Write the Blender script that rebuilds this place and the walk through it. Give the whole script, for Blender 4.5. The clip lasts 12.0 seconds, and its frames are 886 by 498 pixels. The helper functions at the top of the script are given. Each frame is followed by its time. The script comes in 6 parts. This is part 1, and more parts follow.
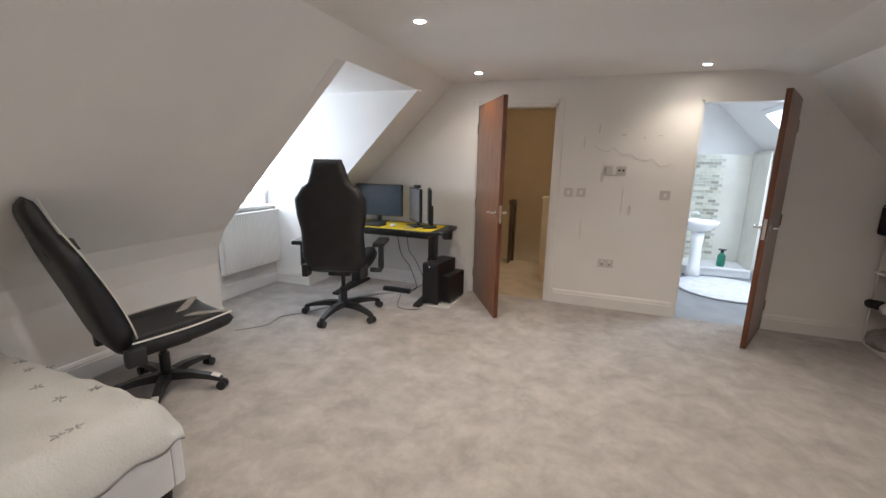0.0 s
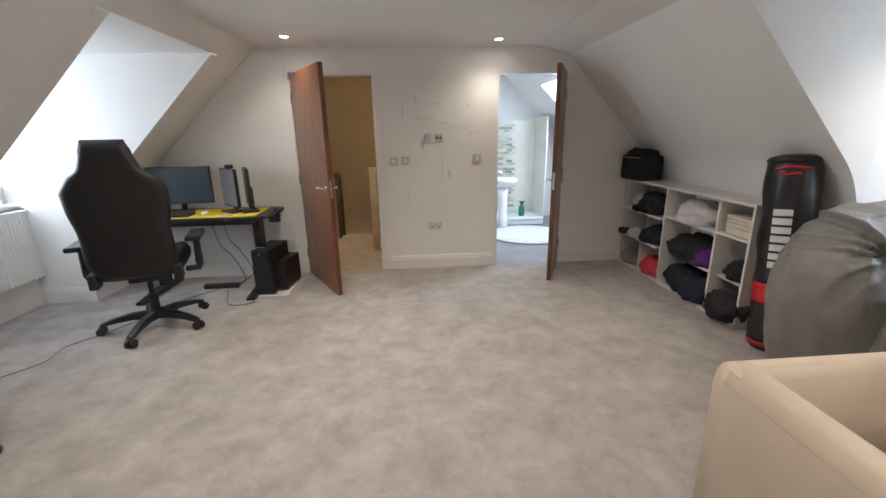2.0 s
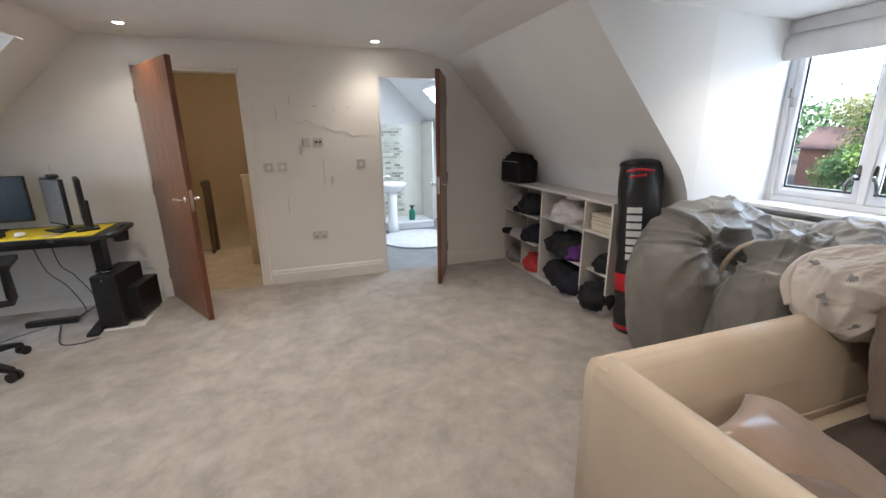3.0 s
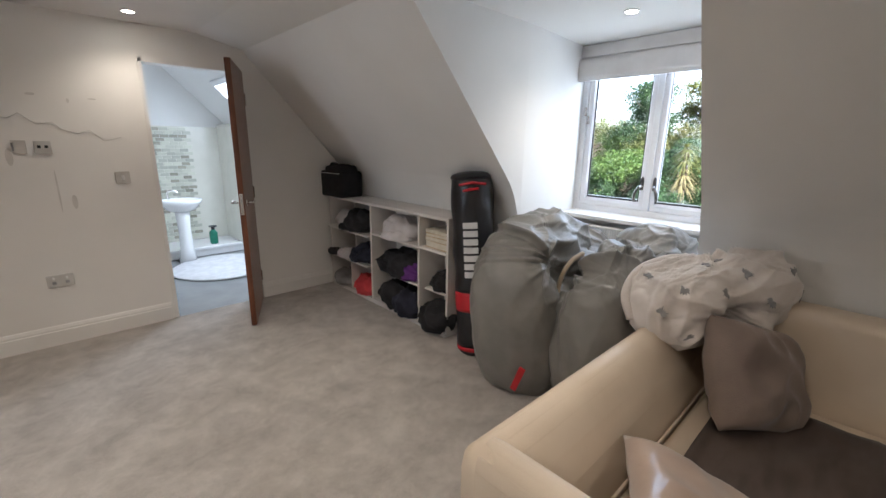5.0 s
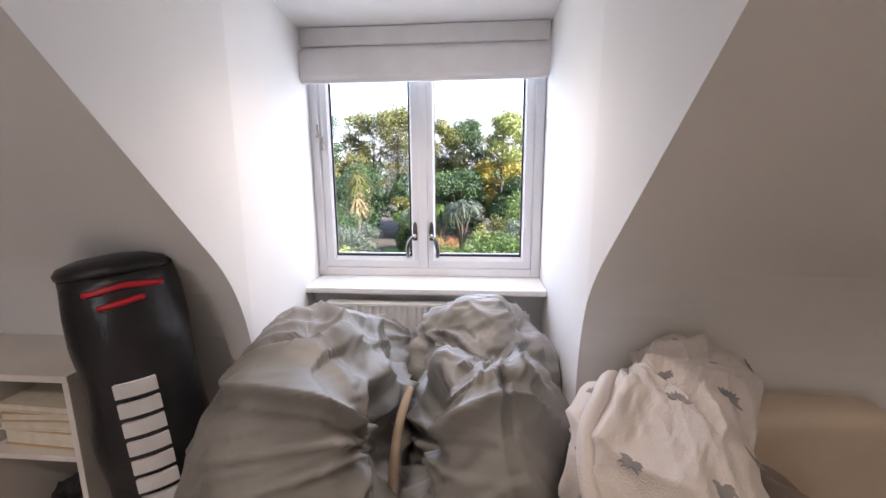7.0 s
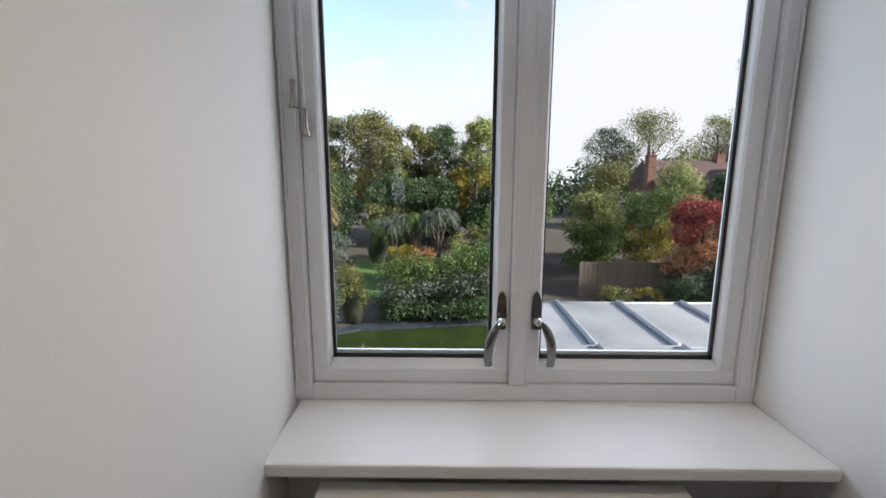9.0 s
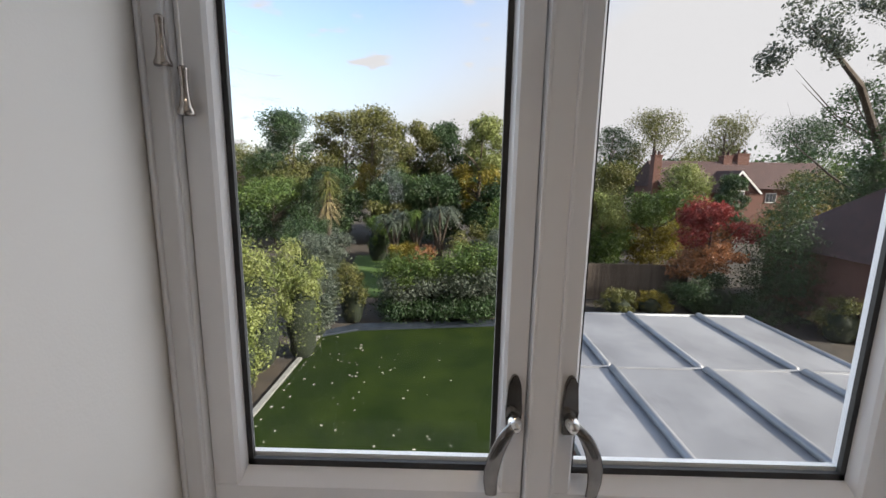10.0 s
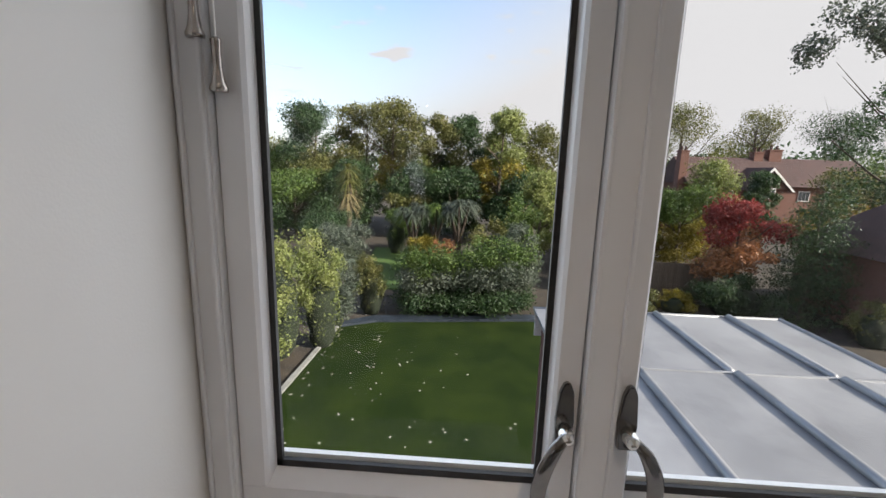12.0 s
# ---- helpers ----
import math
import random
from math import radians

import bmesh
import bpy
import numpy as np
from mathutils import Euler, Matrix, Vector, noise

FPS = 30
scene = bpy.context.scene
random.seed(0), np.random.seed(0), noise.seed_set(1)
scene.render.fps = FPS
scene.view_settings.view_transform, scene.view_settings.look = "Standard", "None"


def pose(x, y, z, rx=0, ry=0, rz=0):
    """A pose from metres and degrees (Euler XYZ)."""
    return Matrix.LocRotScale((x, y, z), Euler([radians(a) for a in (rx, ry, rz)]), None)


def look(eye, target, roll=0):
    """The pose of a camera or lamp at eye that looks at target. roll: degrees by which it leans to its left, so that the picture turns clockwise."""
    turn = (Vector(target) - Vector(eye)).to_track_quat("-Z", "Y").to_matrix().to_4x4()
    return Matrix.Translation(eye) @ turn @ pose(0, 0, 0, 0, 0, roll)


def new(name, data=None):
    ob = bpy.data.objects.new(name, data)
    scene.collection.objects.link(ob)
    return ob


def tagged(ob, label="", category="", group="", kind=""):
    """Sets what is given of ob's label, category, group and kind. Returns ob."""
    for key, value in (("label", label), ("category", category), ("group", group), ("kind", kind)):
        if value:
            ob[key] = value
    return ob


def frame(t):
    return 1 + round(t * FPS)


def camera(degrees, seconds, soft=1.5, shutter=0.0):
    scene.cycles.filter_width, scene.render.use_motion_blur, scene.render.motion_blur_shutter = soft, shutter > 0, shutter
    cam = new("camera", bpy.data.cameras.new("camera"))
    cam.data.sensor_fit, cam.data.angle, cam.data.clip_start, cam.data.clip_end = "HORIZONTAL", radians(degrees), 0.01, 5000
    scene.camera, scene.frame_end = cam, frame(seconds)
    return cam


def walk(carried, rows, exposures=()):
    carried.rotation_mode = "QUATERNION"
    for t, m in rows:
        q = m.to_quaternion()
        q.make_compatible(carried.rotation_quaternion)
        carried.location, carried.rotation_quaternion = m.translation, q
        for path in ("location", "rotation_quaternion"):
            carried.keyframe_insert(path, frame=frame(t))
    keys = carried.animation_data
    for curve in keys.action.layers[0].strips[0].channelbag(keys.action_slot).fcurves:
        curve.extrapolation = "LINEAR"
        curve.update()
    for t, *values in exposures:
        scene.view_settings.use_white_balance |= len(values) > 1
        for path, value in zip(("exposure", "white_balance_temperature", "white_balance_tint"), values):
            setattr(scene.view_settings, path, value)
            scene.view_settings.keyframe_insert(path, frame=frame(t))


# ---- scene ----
cam = camera(93.7, 12.0)
EXPOSURES = [(0.0, 3.1, 5650, 11), (2.5, 3.05, 5600, 10), (4.3, 2.88, 5600, 10), (5.0, 2.85, 5600, 10), (5.5, 2.87, 5850, 16), (6.5, 2.95, 6000, 23), (7.7, 2.38, 5950, 16), (9.3, 1.3, 6350, 14), (9.8, 1.15, 6500, 15), (12.0, 1.15, 6500, 15)]
PATH = [
    (0, (0.435, 0.25, 1.456), (-0.239, 2.087, 1.039), 1.2),
    (0.5, (0.333, 0.195, 1.435), (-0.19, 2.08, 1.02), -0.8),
    (1, (0.249, 0.149, 1.446), (-0.574, 1.918, 1.008), -0.3),
    (1.5, (0.227, 0.167, 1.431), (-0.375, 2.0, 0.905), -1.1),
    (2, (0.317, 0.238, 1.454), (0.462, 2.158, 0.911), -1.1),
    (2.5, (0.397, 0.245, 1.456), (0.958, 2.091, 0.928), -0.4),
    (2.7, (0.418, 0.291, 1.466), (1.015, 2.125, 0.934), -0.4),
    (4.3, (0.418, 0.372, 1.449), (1.28, 2.105, 0.943), -1.3),
    (4.5, (0.494, 0.475, 1.469), (1.454, 2.163, 0.991), -1.1),
    (5, (0.634, 0.755, 1.462), (1.962, 2.167, 0.967), 0.9),
    (5.5, (0.757, 1.079, 1.488), (2.428, 2.075, 1.023), -1.1),
    (6, (1.044, 1.333, 1.491), (2.882, 2.005, 1.078), -1.3),
    (6.5, (1.337, 1.546, 1.51), (3.29, 1.837, 1.193), -1.1),
    (7, (1.651, 1.686, 1.507), (3.61, 1.849, 1.141), -0.4),
    (7.5, (2.01, 1.868, 1.434), (3.989, 1.88, 1.143), 0.3),
    (7.7, (2.145, 1.953, 1.406), (4.129, 1.91, 1.159), 0.1),
    (9.3, (2.987, 2.162, 1.546), (4.955, 2.194, 1.195), 0.4),
    (9.5, (3.102, 2.147, 1.549), (5.072, 2.192, 1.204), 0.7),
    (10, (3.24, 2.127, 1.547), (5.209, 2.155, 1.199), 1.0),
    (10.5, (3.254, 2.144, 1.553), (5.224, 2.168, 1.208), 1.1),
    (11, (3.307, 2.171, 1.529), (5.27, 2.202, 1.149), 1.4),
    (11.5, (3.313, 2.168, 1.531), (5.274, 2.226, 1.138), 1.5),
    (12, (3.293, 2.17, 1.535), (5.253, 2.284, 1.155), 1.7),
]
walk(cam, [(t, look(e, a, r)) for t, e, a, r in PATH],
     EXPOSURES)

# ---- world, sun, exposure ----
world = bpy.data.worlds.new("sky")
scene.world = world
world.use_nodes = True
wt = world.node_tree
wt.nodes.clear()
W_OUT = wt.nodes.new("ShaderNodeOutputWorld")
W_BG = wt.nodes.new("ShaderNodeBackground")
W_SKY = wt.nodes.new("ShaderNodeTexSky")
W_SKY.sky_type = "NISHITA"
W_SKY.sun_disc = False
SUN_AZ, SUN_EL = -112.0, 27.0          # degrees from +x towards +y, and above the horizon
W_SKY.sun_elevation = radians(SUN_EL)
W_SKY.sun_rotation = radians(90 - SUN_AZ)
W_BG.inputs["Strength"].default_value = 0.15
# high thin cloud, thicker towards the horizon, with small ragged cumulus
W_TC = wt.nodes.new("ShaderNodeTexCoord")
W_SEP = wt.nodes.new("ShaderNodeSeparateXYZ")
W_MAP = wt.nodes.new("ShaderNodeMapping")
W_MAP.inputs["Scale"].default_value = (3.0, 3.0, 11.0)
W_N = wt.nodes.new("ShaderNodeTexNoise")
W_N.inputs["Scale"].default_value = 2.6
W_N.inputs["Detail"].default_value = 7
W_R = wt.nodes.new("ShaderNodeValToRGB")
W_R.color_ramp.elements[0].position, W_R.color_ramp.elements[1].position = 0.56, 0.68
W_V = wt.nodes.new("ShaderNodeValToRGB")   # veil by height
W_V.color_ramp.elements[0].position, W_V.color_ramp.elements[0].color = 0.47, (1, 1, 1, 1)
W_V.color_ramp.elements[1].position, W_V.color_ramp.elements[1].color = 0.73, (0.12, 0.12, 0.12, 1)
W_Y = wt.nodes.new("ShaderNodeMath")       # the veil lies thicker on the sun's side
W_Y.operation = "MULTIPLY_ADD"
W_Y.inputs[1].default_value = 0.42
W_MAX = wt.nodes.new("ShaderNodeMath")
W_MAX.operation = "MAXIMUM"
W_MIX = wt.nodes.new("ShaderNodeMixRGB")
W_MIX.inputs["Color2"].default_value = (2.5, 2.47, 2.46, 1)
wt.links.new(W_TC.outputs["Generated"], W_SEP.inputs[0])
wt.links.new(W_TC.outputs["Generated"], W_MAP.inputs[0])
wt.links.new(W_MAP.outputs[0], W_N.inputs["Vector"])
wt.links.new(W_N.outputs["Fac"], W_R.inputs[0])
wt.links.new(W_SEP.outputs["Y"], W_Y.inputs[0])
W_X = wt.nodes.new("ShaderNodeMath")
W_X.operation, W_X.inputs[1].default_value = "MULTIPLY_ADD", 0.35
wt.links.new(W_SEP.outputs["X"], W_X.inputs[0])
wt.links.new(W_SEP.outputs["Z"], W_X.inputs[2])
wt.links.new(W_X.outputs[0], W_Y.inputs[2])
wt.links.new(W_Y.outputs[0], W_V.inputs[0])
wt.links.new(W_R.outputs[0], W_MAX.inputs[0])
wt.links.new(W_V.outputs[0], W_MAX.inputs[1])
wt.links.new(W_MAX.outputs[0], W_MIX.inputs["Fac"])
wt.links.new(W_SKY.outputs[0], W_MIX.inputs["Color1"])
wt.links.new(W_MIX.outputs[0], W_BG.inputs["Color"])
wt.links.new(W_BG.outputs[0], W_OUT.inputs["Surface"])

sun = new("sun", bpy.data.lights.new("sun", "SUN"))
sun.data.energy, sun.data.angle, sun.data.color = 4.6, radians(4), (1.0, 0.93, 0.82)
sun.matrix_world = look((0, 0, 0), (-math.cos(radians(SUN_EL)) * math.cos(radians(SUN_AZ)),
                                    -math.cos(radians(SUN_EL)) * math.sin(radians(SUN_AZ)), -math.sin(radians(SUN_EL))))
# area lamps outside the two dormer windows, added to strengthen the skylight
for nm, at, to, wide, high, watts in (("east_window_daylight", (3.99, 1.957, 1.57), (0, 1.957, 1.45), 1.1, 1.15, 1.9), ("west_window_daylight", (-3.52, 3.505, 1.52), (0, 3.505, 1.4), 1.0, 1.0, 3.2)):
    dl = new(nm, bpy.data.lights.new(nm, "AREA"))
    dl.data.energy, dl.data.color, dl.data.shape, dl.data.size, dl.data.size_y = watts, (0.93, 0.97, 1.0), "RECTANGLE", wide, high
    dl.matrix_world = look(at, to)
SPOT_POWER = 7.2
SPOT_COLOUR = (1.0, 0.80, 0.58)


# ---- materials ----
def material(name, c1, c2=None, scale=6.0, rough=0.6, bump=0.0, bscale=150.0, metal=0.0, detail=4.0,
             island=False, rand=0.0, coat=0.0, sheen=0.0, lo=0.35, hi=0.65, fine=0.0, stretch=None, spec=None):
    """Two colours mixed by a soft noise, with fine relief."""
    m = bpy.data.materials.new(name)
    m.use_nodes = True
    nt = m.node_tree
    bs = nt.nodes["Principled BSDF"]
    bs.inputs["Roughness"].default_value = rough
    bs.inputs["Metallic"].default_value = metal
    bs.inputs["Coat Weight"].default_value = coat
    bs.inputs["Sheen Weight"].default_value = sheen
    if spec is not None:
        bs.inputs["Specular IOR Level"].default_value = spec
    tc = nt.nodes.new("ShaderNodeTexCoord")
    mp = nt.nodes.new("ShaderNodeMapping")
    mp.inputs["Scale"].default_value = stretch or (1, 1, 1)
    nt.links.new(tc.outputs["Object"], mp.inputs[0])
    nz = nt.nodes.new("ShaderNodeTexNoise")
    nz.inputs["Scale"].default_value, nz.inputs["Detail"].default_value = scale, detail
    nt.links.new(mp.outputs[0], nz.inputs["Vector"])
    rp = nt.nodes.new("ShaderNodeValToRGB")
    rp.color_ramp.elements[0].position, rp.color_ramp.elements[1].position = lo, hi
    rp.color_ramp.elements[0].color = (*c1, 1)
    rp.color_ramp.elements[1].color = (*(c2 or c1), 1)
    nt.links.new(nz.outputs["Fac"], rp.inputs[0])
    out = rp.outputs[0]
    if fine:
        fz = nt.nodes.new("ShaderNodeTexNoise")
        fz.inputs["Scale"].default_value, fz.inputs["Detail"].default_value = bscale * 0.6, 3
        nt.links.new(mp.outputs[0], fz.inputs["Vector"])
        mr = nt.nodes.new("ShaderNodeMapRange")
        mr.inputs["To Min"].default_value, mr.inputs["To Max"].default_value = 1 - fine, 1 + fine
        nt.links.new(fz.outputs["Fac"], mr.inputs["Value"])
        mu = nt.nodes.new("ShaderNodeMixRGB")
        mu.blend_type, mu.inputs[0].default_value = "MULTIPLY", 1.0
        nt.links.new(out, mu.inputs[1])
        nt.links.new(mr.outputs[0], mu.inputs[2])
        out = mu.outputs[0]
    if island or rand:
        src = nt.nodes.new("ShaderNodeNewGeometry" if island else "ShaderNodeObjectInfo")
        mr2 = nt.nodes.new("ShaderNodeMapRange")
        k = rand or 0.35
        mr2.inputs["To Min"].default_value, mr2.inputs["To Max"].default_value = 1 - k, 1 + k
        nt.links.new(src.outputs["Random Per Island" if island else "Random"], mr2.inputs["Value"])
        mu2 = nt.nodes.new("ShaderNodeMixRGB")
        mu2.blend_type, mu2.inputs[0].default_value = "MULTIPLY", 1.0
        nt.links.new(out, mu2.inputs[1])
        nt.links.new(mr2.outputs[0], mu2.inputs[2])
        out = mu2.outputs[0]
    nt.links.new(out, bs.inputs["Base Color"])
    if bump:
        bz = nt.nodes.new("ShaderNodeTexNoise")
        bz.inputs["Scale"].default_value, bz.inputs["Detail"].default_value = bscale, 5
        nt.links.new(mp.outputs[0], bz.inputs["Vector"])
        bp = nt.nodes.new("ShaderNodeBump")
        bp.inputs["Strength"].default_value, bp.inputs["Distance"].default_value = bump, 0.01
        nt.links.new(bz.outputs["Fac"], bp.inputs["Height"])
        nt.links.new(bp.outputs[0], bs.inputs["Normal"])
    return m


def leaf_material(name, c1, c2, rand=0.45):
    m = material(name, c1, c2, scale=0.8, rough=0.55, island=True, rand=rand)
    nt = m.node_tree
    bs = nt.nodes["Principled BSDF"]
    tr = nt.nodes.new("ShaderNodeBsdfTranslucent")
    mx = nt.nodes.new("ShaderNodeMixShader")
    mx.inputs[0].default_value = 0.35
    src = bs.inputs["Base Color"].links[0].from_socket
    nt.links.new(src, tr.inputs["Color"])
    nt.links.new(bs.outputs[0], mx.inputs[1])
    nt.links.new(tr.outputs[0], mx.inputs[2])
    nt.links.new(mx.outputs[0], nt.nodes["Material Output"].inputs["Surface"])
    return m


M_WALL = material("wall_paint", (0.79, 0.78, 0.76), (0.83, 0.82, 0.80), 1.5, 0.85, 0.05, 260)
M_CEIL = material("ceiling_paint", (0.78, 0.77, 0.75), (0.82, 0.81, 0.79), 1.2, 0.9, 0.04, 260)
M_GLOSS = material("white_gloss_paint", (0.78, 0.77, 0.75), (0.82, 0.81, 0.79), 3, 0.35, 0.02, 120)
M_CARPET = material("grey_carpet", (0.37, 0.338, 0.31), (0.61, 0.567, 0.525), 4.2, 0.98, 1.0, 380, lo=0.36, hi=0.64, detail=15, fine=0.45, sheen=0.3, spec=0.1)
for nd in M_CARPET.node_tree.nodes:
    if nd.bl_idname == "ShaderNodeTexNoise" and nd.inputs["Scale"].default_value < 5:
        nd.inputs["Roughness"].default_value, nd.inputs["Distortion"].default_value = 0.74, 0.2
M_CARPET_HALL = material("beige_carpet", (0.50, 0.42, 0.30), (0.58, 0.49, 0.36), 6, 0.98, 0.8, 400, fine=0.2, spec=0.1)
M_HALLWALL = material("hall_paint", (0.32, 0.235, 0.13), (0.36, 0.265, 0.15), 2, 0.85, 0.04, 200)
M_WALNUT = material("walnut_veneer", (0.125, 0.043, 0.018), (0.245, 0.095, 0.040), 5, 0.32, 0.05, 90, stretch=(9, 9, 0.7), detail=8, coat=0.25)
M_WALNUT_EDGE = material("walnut_edge", (0.10, 0.032, 0.014), (0.17, 0.06, 0.026), 5, 0.4, 0.05, 90, stretch=(9, 9, 0.7), detail=8)
M_CHROME = material("chrome", (0.72, 0.71, 0.69), (0.78, 0.77, 0.75), 30, 0.12, metal=1.0)
M_NICKEL = material("brushed_nickel", (0.36, 0.32, 0.30), (0.46, 0.42, 0.39), 60, 0.16, metal=1.0)
M_PLATE = material("grey_switch_plate", (0.58, 0.57, 0.55), (0.62, 0.61, 0.59), 20, 0.35, metal=0.3)
M_PLASTIC_W = material("white_plastic", (0.80, 0.80, 0.79), (0.83, 0.83, 0.82), 10, 0.35)
M_UPVC = material("white_window_frame", (0.70, 0.70, 0.72), (0.74, 0.74, 0.755), 4, 0.28, 0.02, 60)
M_GASKET = material("black_gasket", (0.012, 0.012, 0.013), (0.02, 0.02, 0.021), 20, 0.5)
M_BLACK = material("black_leatherette", (0.005, 0.005, 0.006), (0.011, 0.011, 0.012), 9, 0.42, 0.25, 320)
M_BLACKPL = material("black_plastic", (0.012, 0.012, 0.013), (0.022, 0.022, 0.023), 12, 0.4, 0.05, 200)
M_PIPING = material("pale_piping", (0.55, 0.53, 0.50), (0.62, 0.60, 0.57), 20, 0.5)
M_GREYLEATHER = material("grey_leatherette", (0.33, 0.30, 0.27), (0.40, 0.37, 0.33), 10, 0.5, 0.2, 300)
M_SCREEN = material("dark_blue_screen", (0.035, 0.055, 0.085), (0.045, 0.07, 0.105), 2, 0.18)
M_YELLOW = material("yellow_desk_mat", (0.74, 0.55, 0.015), (0.84, 0.66, 0.03), 7, 0.8, 0.2, 400)
M_GREYMETAL = material("grey_metal", (0.30, 0.30, 0.31), (0.36, 0.36, 0.37), 30, 0.35, metal=0.6)
M_CREAM = material("cream_leather", (0.645, 0.54, 0.42), (0.70, 0.595, 0.47), 4, 0.42, 0.12, 260)
M_BROWN = material("brown_velvet_throw", (0.050, 0.034, 0.028), (0.085, 0.060, 0.050), 6, 0.85, 0.3, 180, sheen=0.12, stretch=(1, 3, 1))
M_BROWN2 = material("taupe_velvet", (0.155, 0.115, 0.095), (0.22, 0.168, 0.140), 5, 0.75, 0.25, 200, sheen=0.2)
M_SATIN = material("taupe_satin", (0.30, 0.215, 0.165), (0.42, 0.315, 0.25), 4, 0.22, 0.06, 120, sheen=0.4)
M_BEAN = material("grey_nylon", (0.185, 0.178, 0.165), (0.235, 0.226, 0.21), 5, 0.40, 0.12, 420, detail=6)
M_BEAN2 = material("pale_grey_nylon", (0.25, 0.24, 0.225), (0.31, 0.30, 0.28), 5, 0.40, 0.12, 420, detail=6)
# chrome darkened so its colour carries the dark reflections on the window handles
M_CHROME_REFL = material("chrome_painted_reflection", (0.20, 0.19, 0.185), (0.26, 0.25, 0.24), 30, 0.14, metal=1.0)
M_FLEECE = material("cream_fleece", (0.68, 0.62, 0.57), (0.77, 0.71, 0.67), 9, 0.95, 0.5, 260, sheen=0.6)
M_SPRIG = material("grey_print", (0.27, 0.265, 0.265), (0.36, 0.35, 0.35), 20, 0.9)
M_RED = material("red_vinyl", (0.42, 0.010, 0.018), (0.52, 0.016, 0.026), 8, 0.4, 0.08, 200)
M_BAGVINYL = material("black_vinyl", (0.010, 0.010, 0.012), (0.020, 0.020, 0.023), 5, 0.30, 0.18, 45)
M_WHITEPRINT = material("white_print", (0.62, 0.61, 0.61), (0.68, 0.67, 0.67), 20, 0.5)
M_SHELF = material("white_laminate", (0.66, 0.63, 0.60), (0.72, 0.69, 0.66), 4, 0.45, 0.03, 120)
M_CLOTH_BLACK = material("black_cloth", (0.010, 0.010, 0.012), (0.024, 0.023, 0.026), 9, 0.92, 0.4, 180)
M_CLOTH_WHITE = material("white_cloth", (0.55, 0.52, 0.53), (0.64, 0.61, 0.62), 9, 0.92, 0.4, 120)
M_CLOTH_GREY = material("grey_cloth", (0.20, 0.19, 0.19), (0.28, 0.27, 0.27), 9, 0.92, 0.4, 120)
M_CLOTH_NAVY = material("navy_cloth", (0.012, 0.013, 0.025), (0.022, 0.023, 0.040), 9, 0.92, 0.4, 120)
M_CLOTH_PURPLE = material("purple_cloth", (0.08, 0.02, 0.14), (0.12, 0.03, 0.19), 9, 0.92, 0.4, 120)
M_CLOTH_RED = material("red_cloth", (0.50, 0.04, 0.05), (0.60, 0.07, 0.07), 9, 0.9, 0.4, 120)
M_PAPER = material("paper", (0.62, 0.58, 0.48), (0.70, 0.66, 0.57), 30, 0.8)
M_TAN = material("tan_card", (0.50, 0.36, 0.19), (0.56, 0.42, 0.24), 14, 0.8)
M_BEDRAIL = material("white_bed_leatherette", (0.74, 0.73, 0.72), (0.79, 0.78, 0.77), 6, 0.4, 0.08, 200)
M_DUVET = material("pale_grey_duvet", (0.40, 0.40, 0.385), (0.48, 0.48, 0.465), 3, 0.9, 0.35, 90)
M_BLIND = material("white_fabric_blind", (0.68, 0.66, 0.655), (0.735, 0.715, 0.71), 8, 0.9, 0.3, 380)
M_NEWEL = material("cream_newel_paint", (0.68, 0.56, 0.36), (0.73, 0.61, 0.41), 8, 0.5, 0.04, 90)
M_BANISTER = material("dark_banister", (0.07, 0.045, 0.022), (0.10, 0.065, 0.032), 8, 0.5)
M_BATHWALL = material("bath_tile_cream", (0.70, 0.68, 0.60), (0.75, 0.73, 0.65), 5, 0.25, 0.02, 60)
M_BATHFLOOR = material("grey_slate_vinyl", (0.20, 0.205, 0.21), (0.27, 0.275, 0.28), 3, 0.45, 0.1, 80)
M_MOSAIC = material("mosaic_tile", (0.55, 0.55, 0.46), (0.60, 0.60, 0.51), 9, 0.25, rand=0.22)
M_MOSAIC_D = material("dark_mosaic_tile", (0.33, 0.315, 0.25), (0.38, 0.36, 0.29), 9, 0.25, rand=0.2)
M_CERAMIC = material("white_ceramic", (0.83, 0.83, 0.83), (0.85, 0.85, 0.85), 4, 0.1)
M_RUG = material("white_shag", (0.66, 0.66, 0.68), (0.76, 0.76, 0.78), 14, 0.98, 0.9, 160)
M_GREENB = material("green_bottle", (0.02, 0.16, 0.10), (0.03, 0.2, 0.13), 20, 0.3)
M_LEAD = material("lead_sheet", (0.215, 0.218, 0.225), (0.34, 0.342, 0.348), 1.6, 0.38, 0.12, 22, metal=0.35, detail=9, lo=0.32, hi=0.68, fine=0.12)
M_LEADROLL = material("lead_roll", (0.25, 0.254, 0.262), (0.34, 0.344, 0.352), 3, 0.42, 0.08, 40, metal=0.35)
M_SOIL = material("garden_soil", (0.035, 0.028, 0.02), (0.06, 0.047, 0.033), 2, 0.95, 0.5, 20)
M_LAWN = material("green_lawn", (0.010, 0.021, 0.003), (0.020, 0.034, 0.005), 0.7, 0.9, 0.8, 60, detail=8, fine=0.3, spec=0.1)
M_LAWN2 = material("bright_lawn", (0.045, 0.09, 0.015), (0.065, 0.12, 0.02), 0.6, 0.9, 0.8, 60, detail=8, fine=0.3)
M_EDGE = material("stone_edging", (0.20, 0.20, 0.18), (0.27, 0.27, 0.25), 4, 0.9, 0.3, 40)
